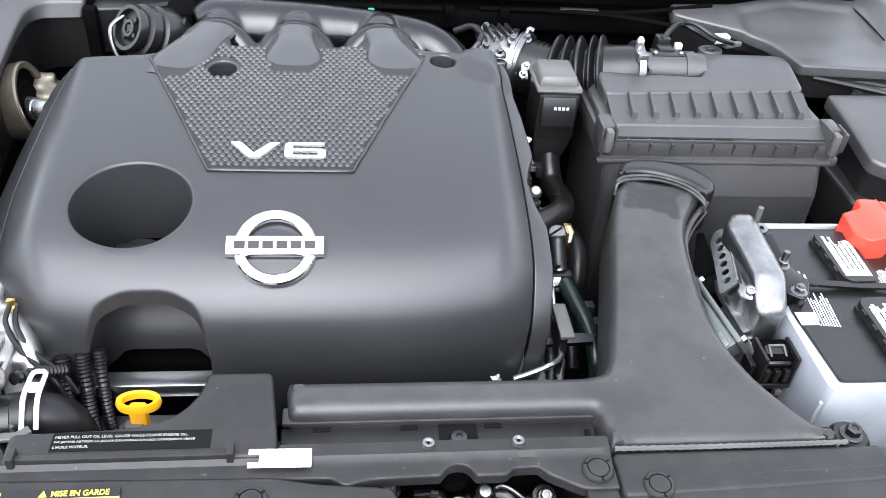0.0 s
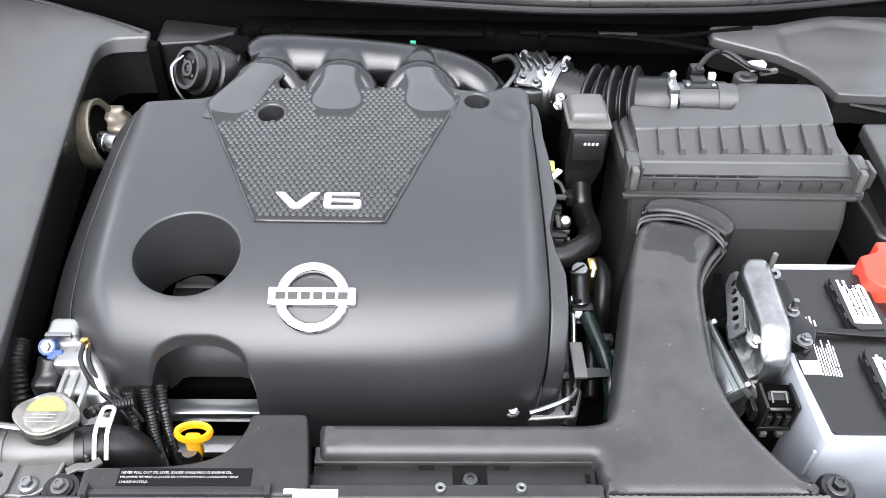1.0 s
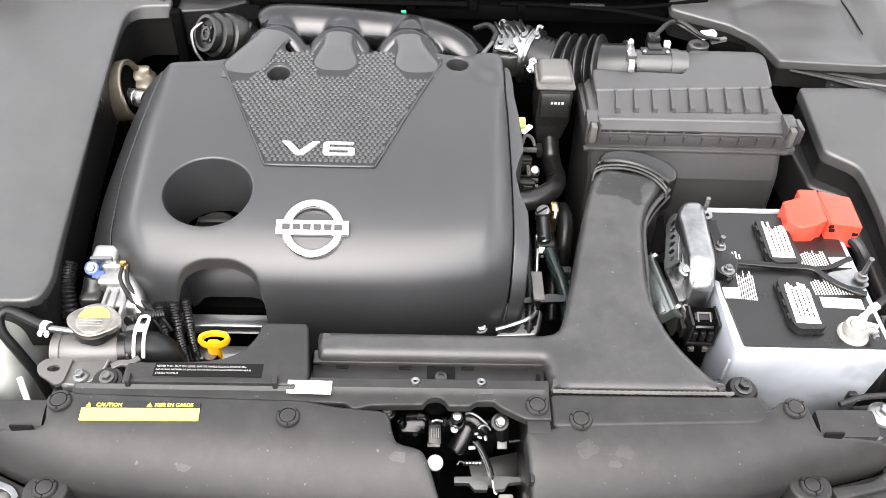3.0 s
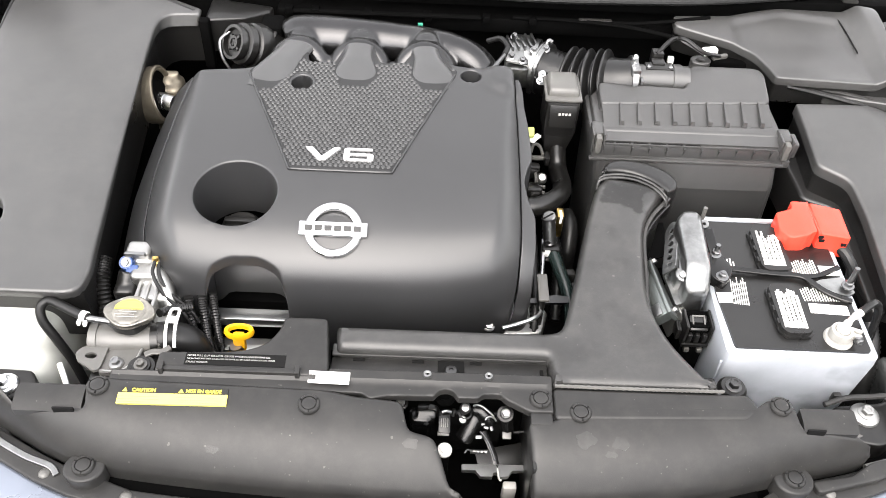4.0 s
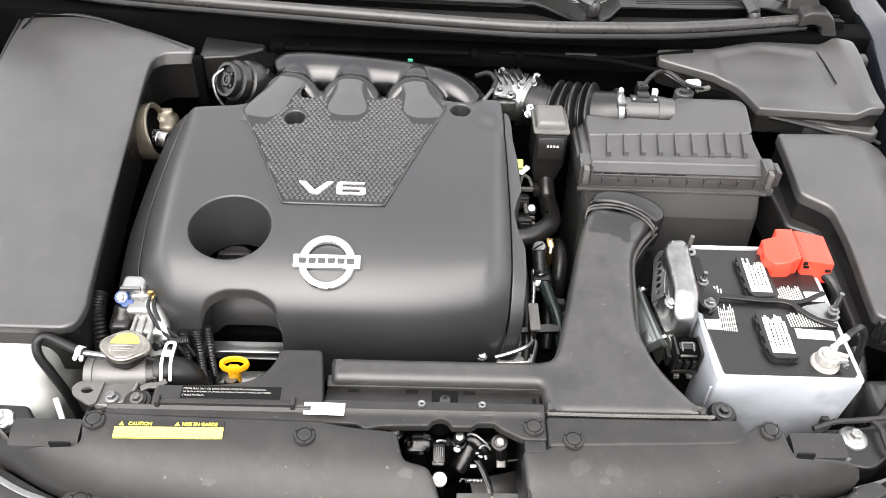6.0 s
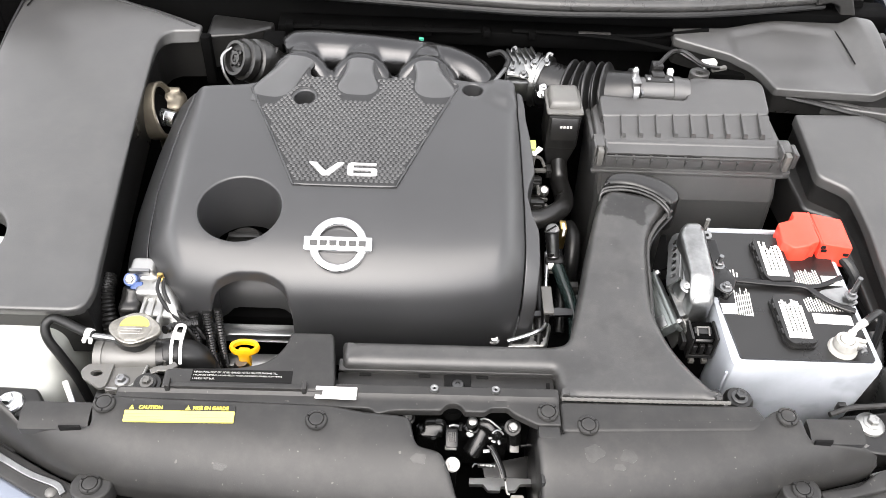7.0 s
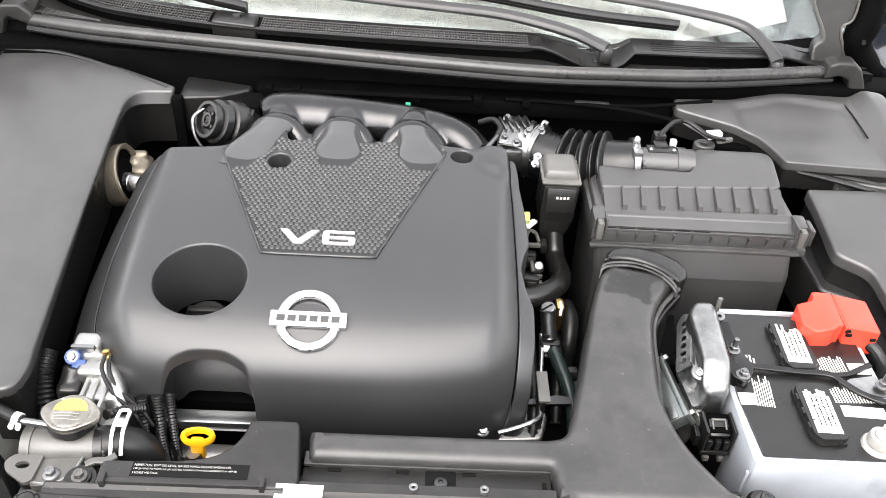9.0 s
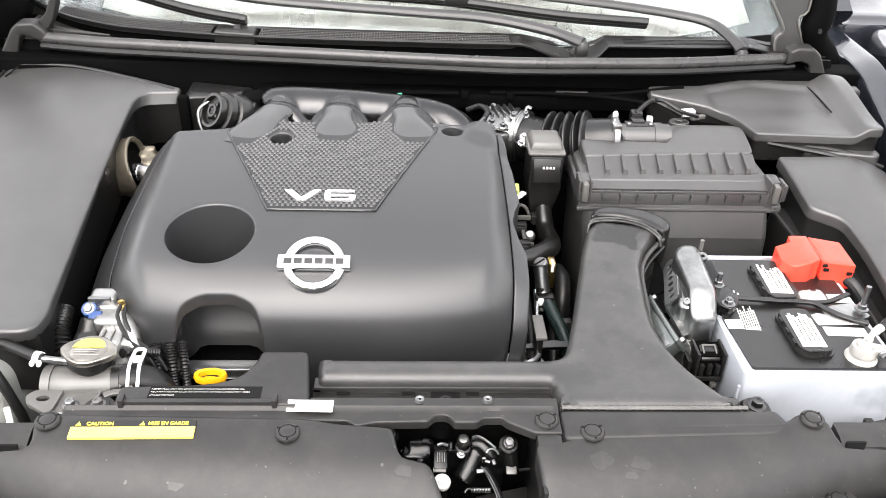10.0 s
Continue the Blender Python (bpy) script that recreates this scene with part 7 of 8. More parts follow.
for k in range(48):
    a = 2 * math.pi * k / 48
    rr = 0.0222 + 0.0066 * max(0, math.cos(a + 0.1)) ** 8 + 0.0066 * max(0, -math.cos(a + 0.1)) ** 8
    cap_plan.append((-0.3445 + rr * math.cos(a), 0.1030 + rr * math.sin(a)))
rcap = part("cap", moulded(cap_plan, lambda x, y: (x, y, 0.8735 - 0.0012 * ease((0.0205 - math.hypot(x + 0.3445, y - 0.1030)) / 0.0012) * ease((math.hypot(x + 0.3445, y - 0.1030) - 0.0165) / 0.001)), 0.0018, 0.0048, (), 0.0022), CAPMETAL, neck, "dusty silver pressed radiator cap", angle=40)
half = [(-0.3450 + 0.0158 * math.cos(a), 0.1050 + 0.0140 * math.sin(a)) for a in (math.pi * k / 20 for k in range(21))]
part("sticker", moulded(half, flat(0.8742), 0.0, 0.0006, (), 0.004), YELLOW, rcap)
part("print_block", bars(3, 0.028, 0.011, Matrix.Translation((-0.3445, 0.0975, 0.8737)), 8, 0.0003, 0.14, (0.03, 0.09)), CLIP_PRINT, rcap)
ohose = thing("overflow_hose", "thin black overflow hose from the radiator neck", "hose", (-0.42, 0.11, 0.80))
part("pipe", tube([(-0.388, 0.096, 0.866), (-0.402, 0.102, 0.866), (-0.424, 0.112, 0.868), (-0.438, 0.117, 0.868), (-0.447, 0.112, 0.862), (-0.446, 0.104, 0.848), (-0.436, 0.098, 0.825), (-0.424, 0.092, 0.79), (-0.416, 0.085, 0.75)], 0.0054, 12, 8), RUBBER, ohose)
part("nipple", tube([(-0.362, 0.092, 0.866), (-0.376, 0.094, 0.866), (-0.390, 0.096, 0.866)], 0.0038, 10, 3), STEEL, ohose)
part("spring_clip", join(tube([(-0.390, 0.097, 0.866), (-0.3965, 0.099, 0.866)], 0.0064, 12, 0), rbox(-0.3985, -0.3945, 0.086, 0.092, 0.864, 0.869, 0.001), rbox(-0.3915, -0.3875, 0.085, 0.091, 0.864, 0.869, 0.001)), WHITE, ohose)
tank = thing("coolant_tank", "milky white plastic coolant overflow tank", "coolant tank", (-0.47, 0.11, 0.60))
part("body", organic([rbox(-0.62, -0.436, 0.085, 0.20, 0.62, 0.846, 0.02), rbox(-0.62, -0.432, 0.045, 0.20, 0.62, 0.815, 0.03)], 0.006, 10), TANK, tank)
part("filler_neck", tube([(-0.545, 0.165, 0.815), (-0.545, 0.195, 0.845), (-0.545, 0.222, 0.868)], 0.020, 20, 5), TANK, tank)
part("filler_cap", moved(lathe([(0, 0.010), (0.019, 0.010), (0.023, 0.006), (0.024, -0.006), (0, -0.006)], 28), Matrix.Translation((-0.545, 0.224, 0.870)) @ Matrix.Rotation(radians(-38), 4, "X")), WHITE, tank, "white filler cap")
part("foot", rbox(-0.58, -0.44, 0.08, 0.19, 0.34, 0.63, 0.01), DARK, tank)
part("outlet_rod", tube([(-0.412, 0.051, 0.842), (-0.407, 0.042, 0.837), (-0.401, 0.031, 0.830)], 0.0030, 10, 4), WHITE, tank)

head = thing("timing_case", "pale cast aluminium corner of the engine beside the radiator neck", "engine casting", (-0.35, 0.19, 0.70))
part("casting", organic([rbox(-0.366, -0.322, 0.165, 0.215, 0.70, 0.860, 0.005), rbox(-0.374, -0.345, 0.190, 0.212, 0.74, 0.872, 0.003), rbox(-0.352, -0.314, 0.140, 0.190, 0.70, 0.850, 0.005), rbox(-0.345, -0.308, 0.120, 0.170, 0.70, 0.828, 0.004), tube([(-0.340, 0.186, 0.858), (-0.322, 0.160, 0.850), (-0.312, 0.135, 0.832)], 0.008, 10, 4)], 0.0022, 3), ALU, head)
for x, y, z in ((-0.352, 0.150, 0.852), (-0.341, 0.141, 0.853), (-0.330, 0.137, 0.853)):
    part("casting_rib", rbox(x - 0.0022, x + 0.0022, y - 0.020, y + 0.03, 0.70, z, 0.0015), ALU, head)
part("casting_lip", rbox(-0.373, -0.349, 0.187, 0.192, 0.868, 0.874, 0.001), STEEL, head)
part("solenoid", organic([rbox(-0.384, -0.358, 0.150, 0.182, 0.79, 0.848, 0.006), tube([(-0.369, 0.180, 0.852), (-0.374, 0.160, 0.83)], 0.0125, 14, 3)], 0.002, 3), BLACK, head, "black solenoid plug")
part("solenoid_cap", join(lathe([(0.004, 0.003), (0.0078, 0.003), (0.0088, 0.0005), (0.0088, -0.006)], 20, Matrix.Translation((-0.3715, 0.184, 0.862)) @ Matrix.Rotation(radians(35), 4, "X")), moved(rbox(-0.002, 0.012, -0.014, 0.002, -0.004, 0.002, 0.001), Matrix.Translation((-0.3690, 0.180, 0.860)) @ Matrix.Rotation(radians(35), 4, "X"))), BLUE, head, "blue plug collar")
part("solenoid_plug", rbox(-0.382, -0.366, 0.145, 0.152, 0.815, 0.832, 0.002), BLUE, head)
part("bolt", hexhead(0.0046, 0.006, Matrix.Translation((-0.3715, 0.183, 0.863)) @ Matrix.Rotation(radians(38), 4, "X")), SHIELD, head)
part("brass_fitting", join(lathe([(0, 0.009), (0.0022, 0.009), (0.0025, 0.004), (0.0045, 0.003), (0.0045, 0), (0, 0)], 6, Matrix.Translation((-0.334, 0.180, 0.868))), rbox(-0.339, -0.332, 0.181, 0.186, 0.868, 0.874, 0.001)), BRASS, head)
wires = thing("wiring_loom", "thin black wires and corrugated sleeves beside the engine cover", "wiring", (-0.3, 0.14, 0.78))
part("wire", tube([(-0.335, 0.179, 0.872), (-0.335, 0.164, 0.866), (-0.322, 0.148, 0.850), (-0.300, 0.134, 0.838), (-0.290, 0.128, 0.82)], 0.0022, 8, 8), RUBBER, wires)
part("wire", tube([(-0.331, 0.180, 0.870), (-0.328, 0.164, 0.862), (-0.314, 0.150, 0.848), (-0.292, 0.138, 0.836), (-0.282, 0.132, 0.82)], 0.0022, 8, 8), RUBBER, wires)
for x, y, r in ((-0.297, 0.143, 0.0062), (-0.282, 0.147, 0.0062), (-0.270, 0.151, 0.0052)):
    part("sleeve", tube([(x, y + 0.012, 0.838), (x + 0.002, y, 0.815), (x + 0.004, y - 0.012, 0.775), (x + 0.006, y - 0.014, 0.72)], r, 12, 8, ridge=0.0015, pitch=0.0036), BLACK, wires, angle=30)
part("sleeve", tube([(-0.315, 0.110, 0.862), (-0.305, 0.125, 0.852), (-0.29, 0.140, 0.838)], 0.005, 12, 8, ridge=0.001, pitch=0.004), BLACK, wires, angle=30)
part("sleeve", tube([(-0.405, 0.20, 0.85), (-0.402, 0.172, 0.84), (-0.395, 0.145, 0.81), (-0.39, 0.12, 0.76)], 0.010, 12, 8, ridge=0.0018, pitch=0.0045), BLACK, wires, angle=30)

dip = thing("oil_dipstick", "yellow plastic oil dipstick ring handle", "dipstick", (-0.232, 0.116, 0.78))
part("ring", moved(lathe([(0.0125, -0.003), (0.0165, -0.0040), (0.0178, 0), (0.0165, 0.0040), (0.0125, 0.003), (0.0125, -0.003)], 30), Matrix.Translation((-0.232, 0.116, 0.826)) @ Matrix.Rotation(radians(-8), 4, "X") @ Matrix.Diagonal((1, 0.62, 1, 1))), ORANGE, dip)
part("stem", rbox(-0.239, -0.225, 0.106, 0.116, 0.800, 0.828, 0.003), ORANGE, dip)
part("tube_end", lathe([(0, 0.012), (0.007, 0.012), (0.009, 0.006), (0.009, -0.08), (0, -0.08)], 16, Matrix.Translation((-0.236, 0.106, 0.80))), STEEL, dip)
exh = thing("heat_shield_bar", "bright metal bar below the front of the engine cover", "metal bar", (-0.235, 0.165, 0.78))
part("bar", rbox(-0.290, -0.178, 0.152, 0.170, 0.790, 0.804, 0.002), SILVER, exh)
part("plate", rbox(-0.290, -0.178, 0.135, 0.155, 0.755, 0.765, 0.002), ALU, exh)

mnt = thing("engine_mount", "cast metal engine mount ring beside the cover", "engine mount", (-0.41, 0.49, 0.80))
ring_m = Matrix.Translation((-0.406, 0.497, 0.876)) @ Matrix.Rotation(radians(78), 4, "Y")
part("ring", moved(lathe([(0.034, -0.020), (0.0385, -0.020), (0.0400, -0.016), (0.0410, 0.005), (0.0395, 0.007), (0.0365, 0.007), (0.034, 0.004), (0.034, -0.020)], 36), ring_m), OLDALU, mnt, "dull cast outer ring")
part("bush", moved(lathe([(0.0345, 0.001), (0.024, -0.001), (0.020, 0.003), (0, 0.003)], 28), ring_m), DARK, mnt)
part("pin", tube([(-0.412, 0.490, 0.871), (-0.396, 0.486, 0.872)], 0.0125, 18, 0), SILVER, mnt, "bright mount pin")
part("pin_collar", tube([(-0.397, 0.486, 0.872), (-0.383, 0.482, 0.872)], 0.0112, 18, 0), SILVER, mnt)
part("bracket", organic([rbox(-0.432, -0.392, 0.520, 0.548, 0.70, 0.884, 0.010), rbox(-0.416, -0.382, 0.508, 0.552, 0.80, 0.876, 0.008), tube([(-0.428, 0.535, 0.882), (-0.388, 0.540, 0.880)], 0.007, 10, 3)], 0.0025, 5), OLDALU, mnt)

fill = thing("vacuum_pump_neck", "black ribbed plastic hose neck with a clip beside the manifold", "hose neck", (-0.29, 0.54, 0.85))
nk = Matrix.Translation((-0.274, 0.546, 0.931)) @ Matrix.Rotation(radians(-52), 4, "Y") @ Matrix.Rotation(radians(34), 4, "X") @ Matrix.Scale(1.18, 4)
part("neck", moved(lathe([(0.017, 0.026), (0.017, 0.032), (0.0205, 0.032), (0.0215, 0.026), (0.0200, 0.022), (0.0245, 0.020), (0.0250, 0.012), (0.0205, 0.010), (0.0265, 0.006), (0.028, -0.004), (0.023, -0.03), (0, -0.03)], 28), nk), BLACK, fill)
part("plug_core", moved(join(lathe([(0.017, 0.026), (0.0, 0.022)], 20), rbox(-0.012, 0.012, -0.002, 0.002, 0.026, 0.030, 0.0005), rbox(-0.002, 0.002, -0.012, 0.012, 0.026, 0.030, 0.0005), lathe([(0.005, 0.026), (0.005, 0.031), (0.008, 0.031), (0.008, 0.026)], 14)), nk), BLACK, fill)
part("clip", tube([(-0.305, 0.545, 0.955), (-0.318, 0.535, 0.945), (-0.316, 0.525, 0.925), (-0.305, 0.520, 0.905)], 0.002, 6, 6), STEEL, fill)
part("housing", rbox(-0.268, -0.235, 0.560, 0.600, 0.80, 0.953, 0.006), DARK, fill)
part("lug", join(rbox(-0.262, -0.242, 0.546, 0.562, 0.90, 0.948, 0.002), lathe([(0.004, 0.0), (0.009, 0.0), (0.009, -0.012), (0.004, -0.012), (0.004, 0.0)], 18, Matrix.Translation((-0.262, 0.553, 0.956)))), GREY, fill)

# ---- gap beside the cover, and the bulkhead behind ----
gap = thing("wiring_loom", "black corrugated sleeves and plugs in the gap beside the engine cover", "wiring", (0.13, 0.3, 0.70))
part("sleeve", tube([(0.122, 0.345, 0.80), (0.124, 0.30, 0.80), (0.123, 0.25, 0.795), (0.122, 0.20, 0.785), (0.120, 0.17, 0.76)], 0.0065, 12, 8, ridge=0.0018, pitch=0.0045), RUBBER, gap, angle=80)
part("sleeve", tube([(0.150, 0.39, 0.79), (0.158, 0.33, 0.78), (0.160, 0.28, 0.77), (0.155, 0.22, 0.74)], 0.0085, 12, 8, ridge=0.0018, pitch=0.005), RUBBER, gap, angle=80)
part("hose", tube([(0.176, 0.375, 0.79), (0.180, 0.350, 0.79), (0.178, 0.325, 0.77), (0.176, 0.31, 0.72)], 0.011, 14, 6), RUBBER, gap)
for k in range(5):
    z = 0.835 - 0.012 * (k % 3)
    part("plug", rbox(0.116, 0.138, 0.372 + 0.016 * k, 0.383 + 0.016 * k, z - 0.03, z, 0.003), BLACK, gap)
    part("plug_clip", rbox(0.122, 0.134, 0.370 + 0.016 * k, 0.373 + 0.016 * k, z - 0.012, z - 0.004, 0.001), GREY, gap)
part("stay", rbox(0.112, 0.190, 0.18, 0.47, 0.66, 0.735, 0.006), DARK, gap)
for k, c in enumerate((ALU, BLACK, ALU)):
    part("bracket", rbox(0.108 + 0.008 * k, 0.128 + 0.006 * k, 0.36 + 0.03 * k, 0.367 + 0.03 * k, 0.76, 0.815, 0.001), c, gap)
part("arc", tube([(0.126, 0.452, 0.836), (0.131, 0.468, 0.838), (0.140, 0.466, 0.836), (0.144, 0.452, 0.832)], 0.0024, 8, 5), CLIP, gap)
part("arm", rbox(0.124, 0.150, 0.446, 0.451, 0.826, 0.832, 0.001), CLIP, gap)
part("arm_end", rbox(0.146, 0.153, 0.440, 0.456, 0.822, 0.836, 0.001), BLACK, gap)
part("knuckle", lathe([(0, 0.004), (0.005, 0.004), (0.0075, 0.001), (0.008, -0.006), (0, -0.006)], 14, Matrix.Translation((0.141, 0.413, 0.822)) @ Matrix.Rotation(radians(30), 4, "X")), ALU, gap)
part("pin", tube([(0.132, 0.420, 0.826), (0.133, 0.404, 0.820)], 0.0026, 8, 0), CLIP, gap)
part("tab", rbox(0.124, 0.146, 0.400, 0.404, 0.812, 0.817, 0.0008), CLIP, gap)
part("tab", rbox(0.126, 0.134, 0.388, 0.394, 0.812, 0.819, 0.0008), SHIELD, gap)
part("tab", rbox(0.137, 0.145, 0.387, 0.393, 0.810, 0.816, 0.0008), CLIP, gap)
for k, (x, y) in enumerate(((0.172, 0.262), (0.178, 0.245), (0.182, 0.228))):
    part("plug", moved(rbox(-0.006, 0.006, -0.005, 0.005, -0.02, 0, 0.0015), Matrix.Translation((x, y, 0.792 - 0.006 * k)) @ Matrix.Rotation(radians(20 * k), 4, "Z")), GREY, gap)
lime = thing("plug_connector", "lime green plug connector beside the cover's edge", "connector", (0.118, 0.455, 0.80))
part("body", moved(rbox(-0.009, 0.009, -0.007, 0.007, -0.012, 0.012, 0.002), Matrix.Translation((0.117, 0.452, 0.868)) @ Matrix.Rotation(radians(30), 4, "X")), LIME, lime)
part("tail", rbox(0.112, 0.122, 0.456, 0.464, 0.78, 0.862, 0.002), BLACK, lime)
part("tip", moved(rbox(-0.004, 0.004, -0.010, 0.010, -0.002, 0.002, 0.001), Matrix.Translation((0.128, 0.446, 0.866)) @ Matrix.Rotation(radians(-40), 4, "Z")), WHITE, lime)
cap_s = thing("sensor_plug", "sensor with a bright slanted metal cap on a ringed barrel", "sensor", (0.142, 0.3, 0.70))
m_s = Matrix.Translation((0.1395, 0.309, 0.846)) @ Matrix.Rotation(radians(20), 4, "X") @ Matrix.Rotation(radians(-22), 4, "Y")
part("cap", moved(lathe([(0, 0.0015), (0.0070, 0.0015), (0.0088, 0.0), (0.0090, -0.006), (0, -0.006)], 20), m_s), SHIELD, cap_s, "bright metal cap")
part("cap_stripe", moved(rbox(-0.0075, 0.0075, -0.0012, 0.0012, 0.001, 0.0020, 0), m_s @ Matrix.Rotation(radians(25), 4, "Z")), INK_SHADE, cap_s)
part("barrel", tube([(0.1395, 0.308, 0.844), (0.142, 0.301, 0.828), (0.1445, 0.294, 0.812)], 0.0092, 18, 5, ridge=0.0008, pitch=0.0065), STEEL, cap_s, angle=80)
part("barrel_slot", rbox(0.1365, 0.1440, 0.287, 0.291, 0.816, 0.821, 0.0005), INK_SHADE, cap_s)
part("collar", rbox(0.134, 0.158, 0.281, 0.294, 0.792, 0.812, 0.003), BLACK, cap_s)
part("collar_pin", rbox(0.137, 0.1445, 0.2795, 0.2815, 0.800, 0.811, 0.001), WHITE, cap_s)
part("collar_pin", rbox(0.140, 0.148, 0.2785, 0.2800, 0.7925, 0.7970, 0.001), CLIP, cap_s)
part("pipe", tube([(0.150, 0.284, 0.802), (0.157, 0.262, 0.795), (0.166, 0.235, 0.785), (0.171, 0.20, 0.765), (0.172, 0.18, 0.70)], 0.0085, 14, 6), GREENISH, cap_s, "dark green hose")
brs = thing("brass_tag", "small brass plate with a slot behind the sensor", "brass plate", (0.158, 0.326, 0.78))
part("plate", rbox(0.1535, 0.1625, 0.318, 0.336, 0.80, 0.838, 0.0015), BRASS, brs)
part("slot", rbox(0.1565, 0.1600, 0.3165, 0.3300, 0.826, 0.8385, 0.0005), PAPER, brs)
rod = thing("metal_pipe", "thin bright metal pipe bent round the cover's corner", "pipe", (0.13, 0.2, 0.78))
part("pipe", tube([(0.137, 0.305, 0.806), (0.1345, 0.270, 0.803), (0.131, 0.236, 0.800), (0.1285, 0.200, 0.800), (0.126, 0.184, 0.800), (0.117, 0.174, 0.800), (0.098, 0.166, 0.798), (0.078, 0.160, 0.796)], 0.0028, 10, 8), SILVER, rod)
part("tag", rbox(0.120, 0.133, 0.178, 0.222, 0.826, 0.830, 0.001), CLIP, rod, "greyed plastic tag")
part("bracket", moulded(rounded([(0.100, 0.200), (0.163, 0.204), (0.165, 0.214), (0.147, 0.216), (0.118, 0.209), (0.100, 0.209)], 0.002), flat(0.797), 0.001, 0.004), DARKSTEEL, rod, "thin zinc bracket")
part("tag_stay", rbox(0.123, 0.130, 0.185, 0.215, 0.70, 0.828, 0.001), BLACK, rod)
plate = thing("gearbox_bracket", "pale cast bracket low in the gap beside the cover", "bracket", (0.11, 0.19, 0.70))
part("plate", moulded(rounded([(0.078, 0.168), (0.130, 0.172), (0.140, 0.205), (0.120, 0.225), (0.085, 0.215)], 0.006), lambda x, y: (x, y, 0.775 - 0.1 * (0.2 - y)), 0.003, 0.05), ALU, plate)
part("bolt", hexhead(0.0052, 0.008, Matrix.Translation((0.062, 0.168, 0.789)) @ Matrix.Rotation(radians(30), 4, "X")), STEEL, plate)
part("foot", rbox(0.055, 0.14, 0.16, 0.22, 0.34, 0.745, 0.004), DARK, plate)

# panels and cables in front of the bulkhead
bp = thing("bulkhead_panel", "dark plastic panel and cable runs in front of the bulkhead", "panel", (0, 0.66, 0.80))
part("corner_panel", moulded(rounded([(-0.356, 0.602), (-0.300, 0.615), (-0.265, 0.640), (-0.262, 0.655), (-0.356, 0.665)], 0.006), lambda x, y: (x, y, 0.936 - 0.05 * max(0, x + 0.34)), 0.004, 0.05), BLACK, bp, angle=50)
part("black_strap", rbox(-0.362, -0.347, 0.590, 0.604, 0.86, 0.9405, 0.003), DARK, bp)
part("ledge", rbox(-0.26, 0.36, 0.660, 0.70, 0.90, 0.925, 0.004), DARK, bp)
part("cable", tube([(0.10, 0.662, 0.928), (0.18, 0.655, 0.931), (0.27, 0.640, 0.933), (0.34, 0.618, 0.932)], 0.0035, 8, 8), DARK, bp)
part("cable", tube([(0.22, 0.655, 0.930), (0.30, 0.648, 0.936), (0.40, 0.66, 0.944)], 0.003, 8, 8), DARK, bp)
part("cable", tube([(-0.24, 0.655, 0.926), (-0.10, 0.650, 0.930), (0.05, 0.656, 0.928)], 0.004, 8, 8), DARK, bp)
part("rail", rbox(-0.06, 0.02, 0.652, 0.660, 0.925, 0.929, 0.001), DARK, bp)
part("rail", rbox(0.20, 0.25, 0.650, 0.656, 0.932, 0.936, 0.001), GREY, bp)
for k, x in enumerate((-0.24, -0.20, -0.12, -0.03, 0.06, 0.13)):
    part("clip", rbox(x - 0.006, x + 0.006, 0.650, 0.664, 0.92, 0.933, 0.002), DARK, bp)
part("plug", rbox(-0.043, -0.036, 0.588, 0.593, 0.944, 0.953, 0.001), TEAL, bp, "small green plug")
vac = thing("vacuum_hose", "thin bent hose with a pale pipe end beside the throttle", "hose", (0.07, 0.55, 0.90))
part("hose", tube([(0.060, 0.592, 0.928), (0.078, 0.584, 0.938), (0.087, 0.564, 0.938), (0.082, 0.545, 0.936)], 0.0040, 10, 8), RUBBER, vac)
part("pipe_end", tube([(0.083, 0.547, 0.936), (0.072, 0.522, 0.938), (0.062, 0.506, 0.934)], 0.003, 8, 5), STEEL, vac)

wr = thing("wiring_loom", "black wires running from the air box to the wing cover", "wiring", (0.36, 0.59, 0.90))
part("wire", tube([(0.300, 0.552, 0.944), (0.330, 0.585, 0.950), (0.352, 0.580, 0.944), (0.375, 0.570, 0.935)], 0.0035, 8, 8), BLACK, wr)
part("wire", tube([(0.335, 0.590, 0.948), (0.345, 0.575, 0.955), (0.370, 0.560, 0.945), (0.398, 0.570, 0.934)], 0.0030, 8, 8), BLACK, wr)
part("plug", rbox(0.295, 0.311, 0.550, 0.566, 0.925, 0.946, 0.002), BLACK, wr)
part("plug_pin", rbox(0.318, 0.326, 0.548, 0.556, 0.930, 0.940, 0.001), WHITE, wr)
part("wire", tube([(0.500, 0.545, 0.905), (0.55, 0.535, 0.900), (0.60, 0.520, 0.895), (0.66, 0.50, 0.88)], 0.004, 8, 8), BLACK, wr)
part("wire", tube([(0.505, 0.548, 0.905), (0.56, 0.542, 0.902), (0.62, 0.530, 0.897), (0.67, 0.52, 0.88)], 0.003, 8, 8), GREY, wr)

# ---- body edges at the front corners ----
fe = thing("wing_bracket", "dark body bracket with holes beside the battery", "bracket", (0.55, 0.08, 0.60))
part("rail", moulded(rounded([(0.445, 0.020), (0.500, 0.010), (0.60, 0.08), (0.66, 0.16), (0.70, 0.22), (0.64, 0.22), (0.575, 0.13), (0.52, 0.07), (0.455, 0.062)], 0.01), lambda x, y: (x, y, 0.797), 0.004, 0.06, [ellipse(0.585, 0.105, 0.009, 0.012, 20), ellipse(0.612, 0.150, 0.005, 0.006, 14)], 0.009), BLACK, fe)
part("washer", lathe([(0.006, 0.0042), (0.012, 0.003), (0.0155, 0.001), (0.0165, -0.002)], 24, Matrix.Translation((0.490, 0.050, 0.7995))), ALU, fe)
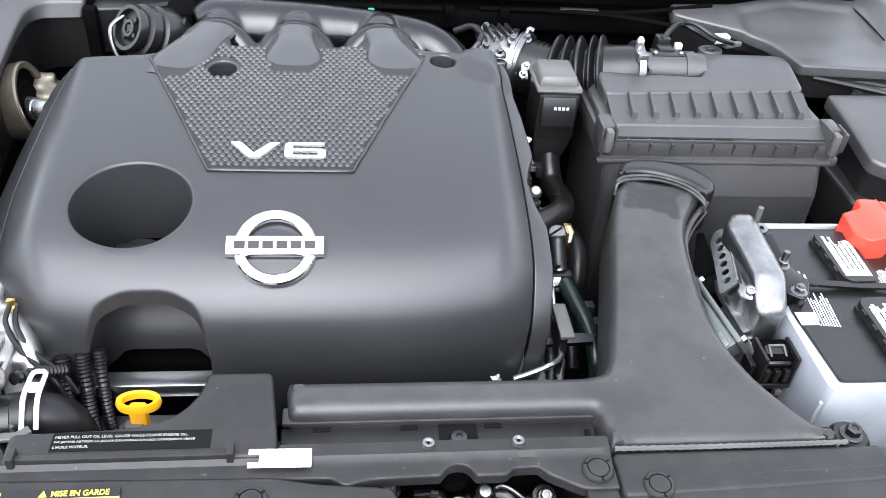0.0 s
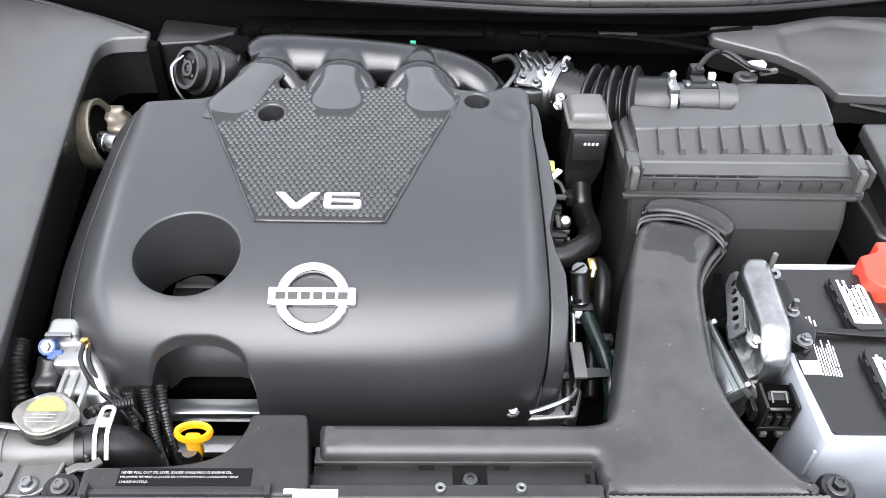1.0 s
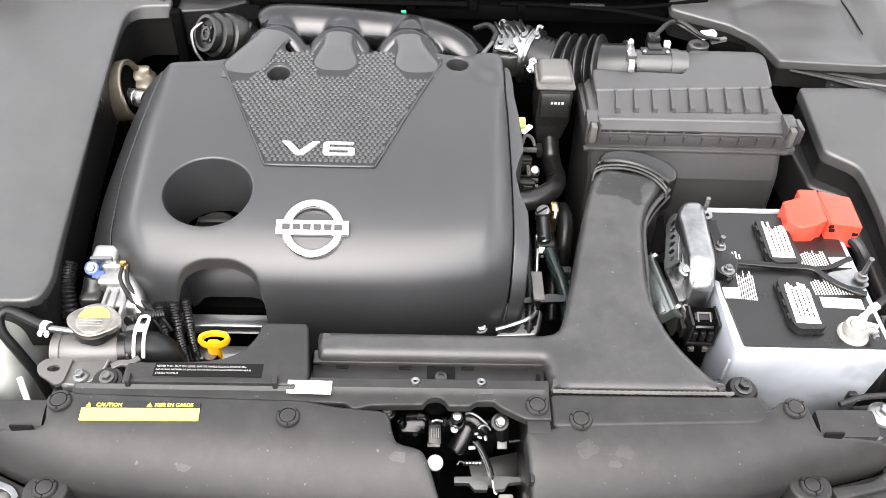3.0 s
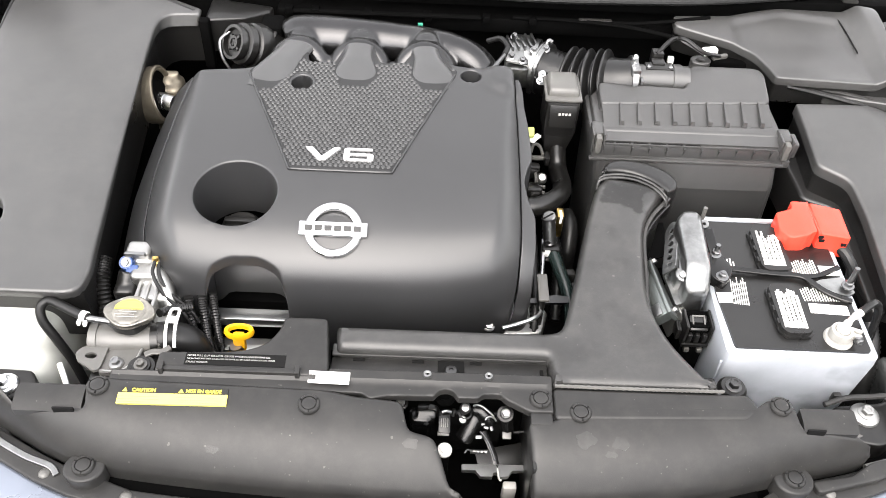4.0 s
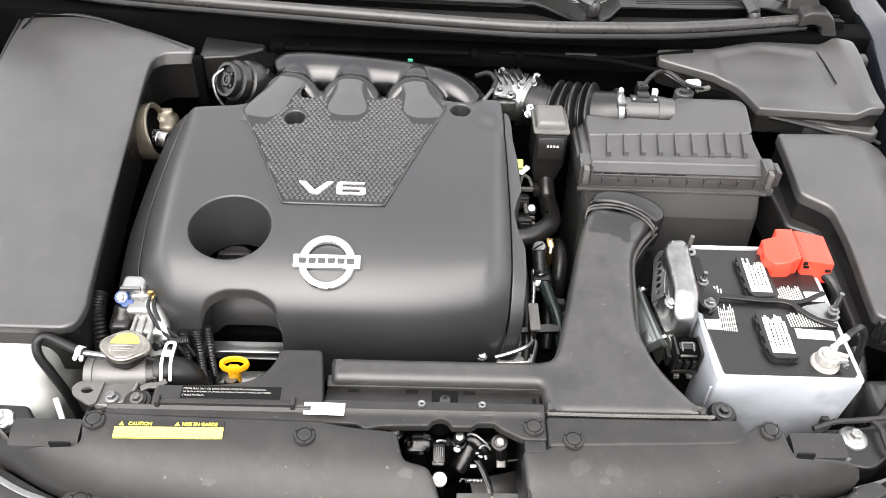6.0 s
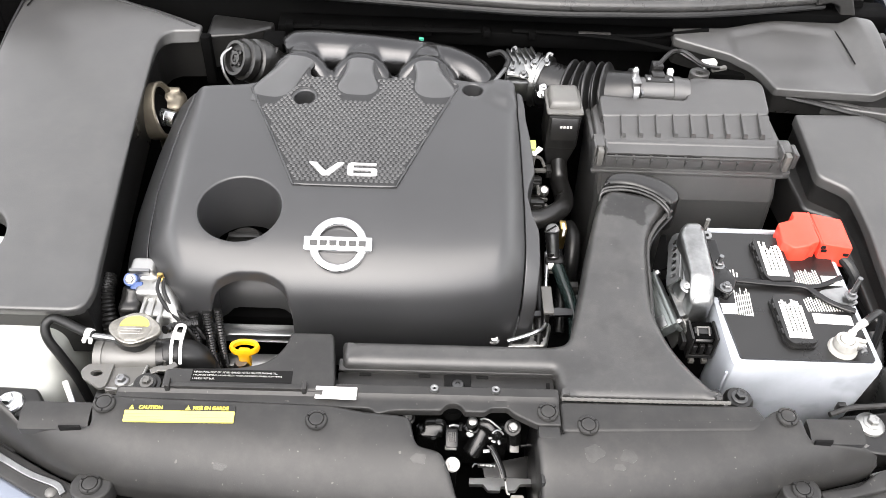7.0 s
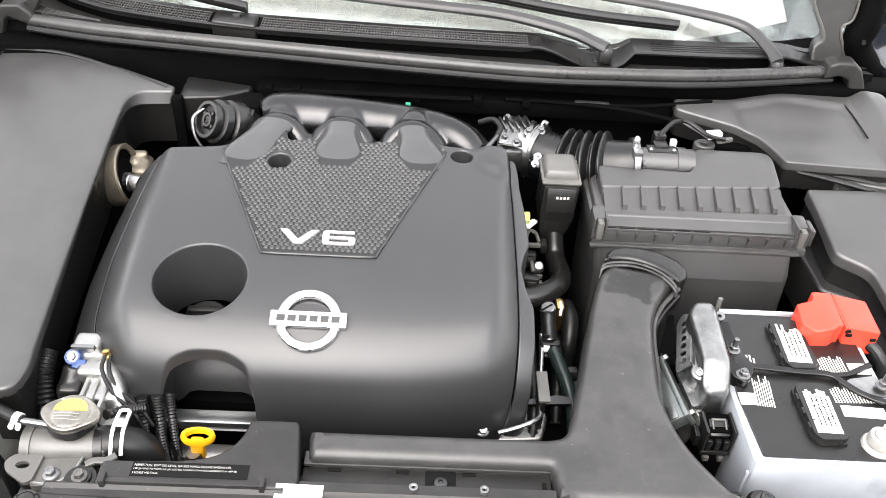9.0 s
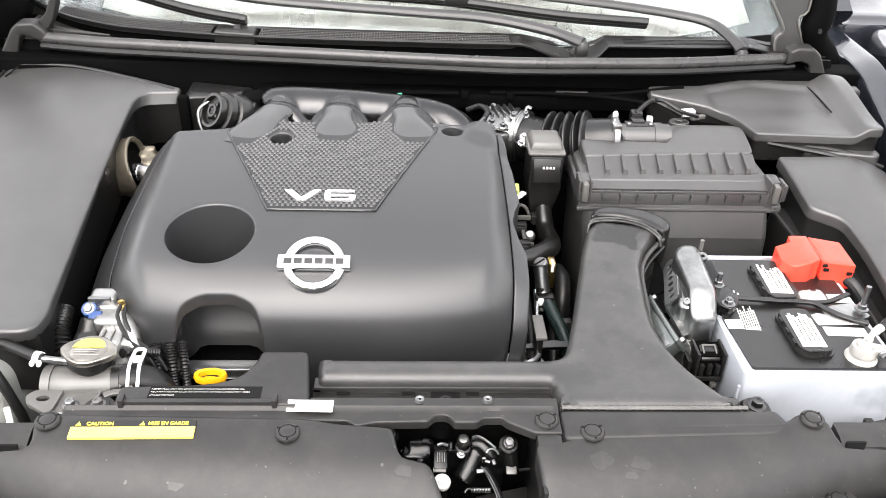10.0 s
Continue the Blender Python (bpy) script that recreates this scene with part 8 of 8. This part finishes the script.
part("bolt", hexhead(0.0068, 0.009, Matrix.Translation((0.490, 0.050, 0.802))), ALU, fe)
part("strap", ribbon([(0.514, 0.074, 0.806), (0.521, 0.060, 0.808), (0.5205, 0.042, 0.808), (0.523, 0.024, 0.803)], 0.006, 0.004), GREY, fe)
part("tab", lathe([(0, 0.0), (0.006, 0.0), (0.006, 0.0012), (0, 0.0012)], 3, Matrix.Translation((0.451, 0.0005, 0.832))), CLIP, fe)
part("plug", rbox(0.4555, 0.4655, 0.0665, 0.0735, 0.795, 0.810, 0.002), BLACK, fe)
part("cable", tube([(0.443, 0.058, 0.805), (0.470, 0.066, 0.808), (0.501, 0.069, 0.808), (0.53, 0.073, 0.808), (0.551, 0.078, 0.808), (0.62, 0.085, 0.80)], 0.0034, 8, 8), GREY, fe)
part("sleeve", tube([(0.540, 0.185, 0.80), (0.538, 0.150, 0.78), (0.530, 0.115, 0.72), (0.525, 0.09, 0.64)], 0.012, 14, 8, ridge=0.0015, pitch=0.006), RUBBER, fe, angle=80)
part("post", rbox(0.60, 0.70, 0.06, 0.20, 0.0, 0.75, 0.01), DARK, fe)
hd = thing("hold_down_bolt", "black tray bolt with a flange beside the duct's corner", "bolt", (0.327, 0.048, 0.80))
part("boss", lathe([(0, 0.004), (0.013, 0.004), (0.016, 0.0), (0.017, -0.035), (0, -0.035)], 22, Matrix.Translation((0.322, 0.047, 0.846))), BLACK, hd)
part("bolt", hexhead(0.0062, 0.010, Matrix.Translation((0.322, 0.047, 0.849))), DARKSTEEL, hd)
fw = thing("wing_bracket", "dark body bracket with a bolt beside the coolant tank", "bracket", (-0.5, 0.05, 0.60))
part("rail", moulded(rounded([(-0.445, 0.052), (-0.425, 0.020), (-0.50, 0.004), (-0.60, 0.07), (-0.68, 0.16), (-0.60, 0.12), (-0.52, 0.055)], 0.006), lambda x, y: (x, y, 0.828), 0.004, 0.05, (), 0.009), GREY, fw)
part("washer", lathe([(0.006, 0.003), (0.013, 0.002), (0.0145, 0.0), (0.0145, -0.002)], 24, Matrix.Translation((-0.467, 0.030, 0.8305))), SILVER, fw)
part("bolt", hexhead(0.0065, 0.009, Matrix.Translation((-0.467, 0.030, 0.8325))), SILVER, fw)
part("post", rbox(-0.70, -0.60, 0.06, 0.20, 0.0, 0.78, 0.01), DARK, fw)
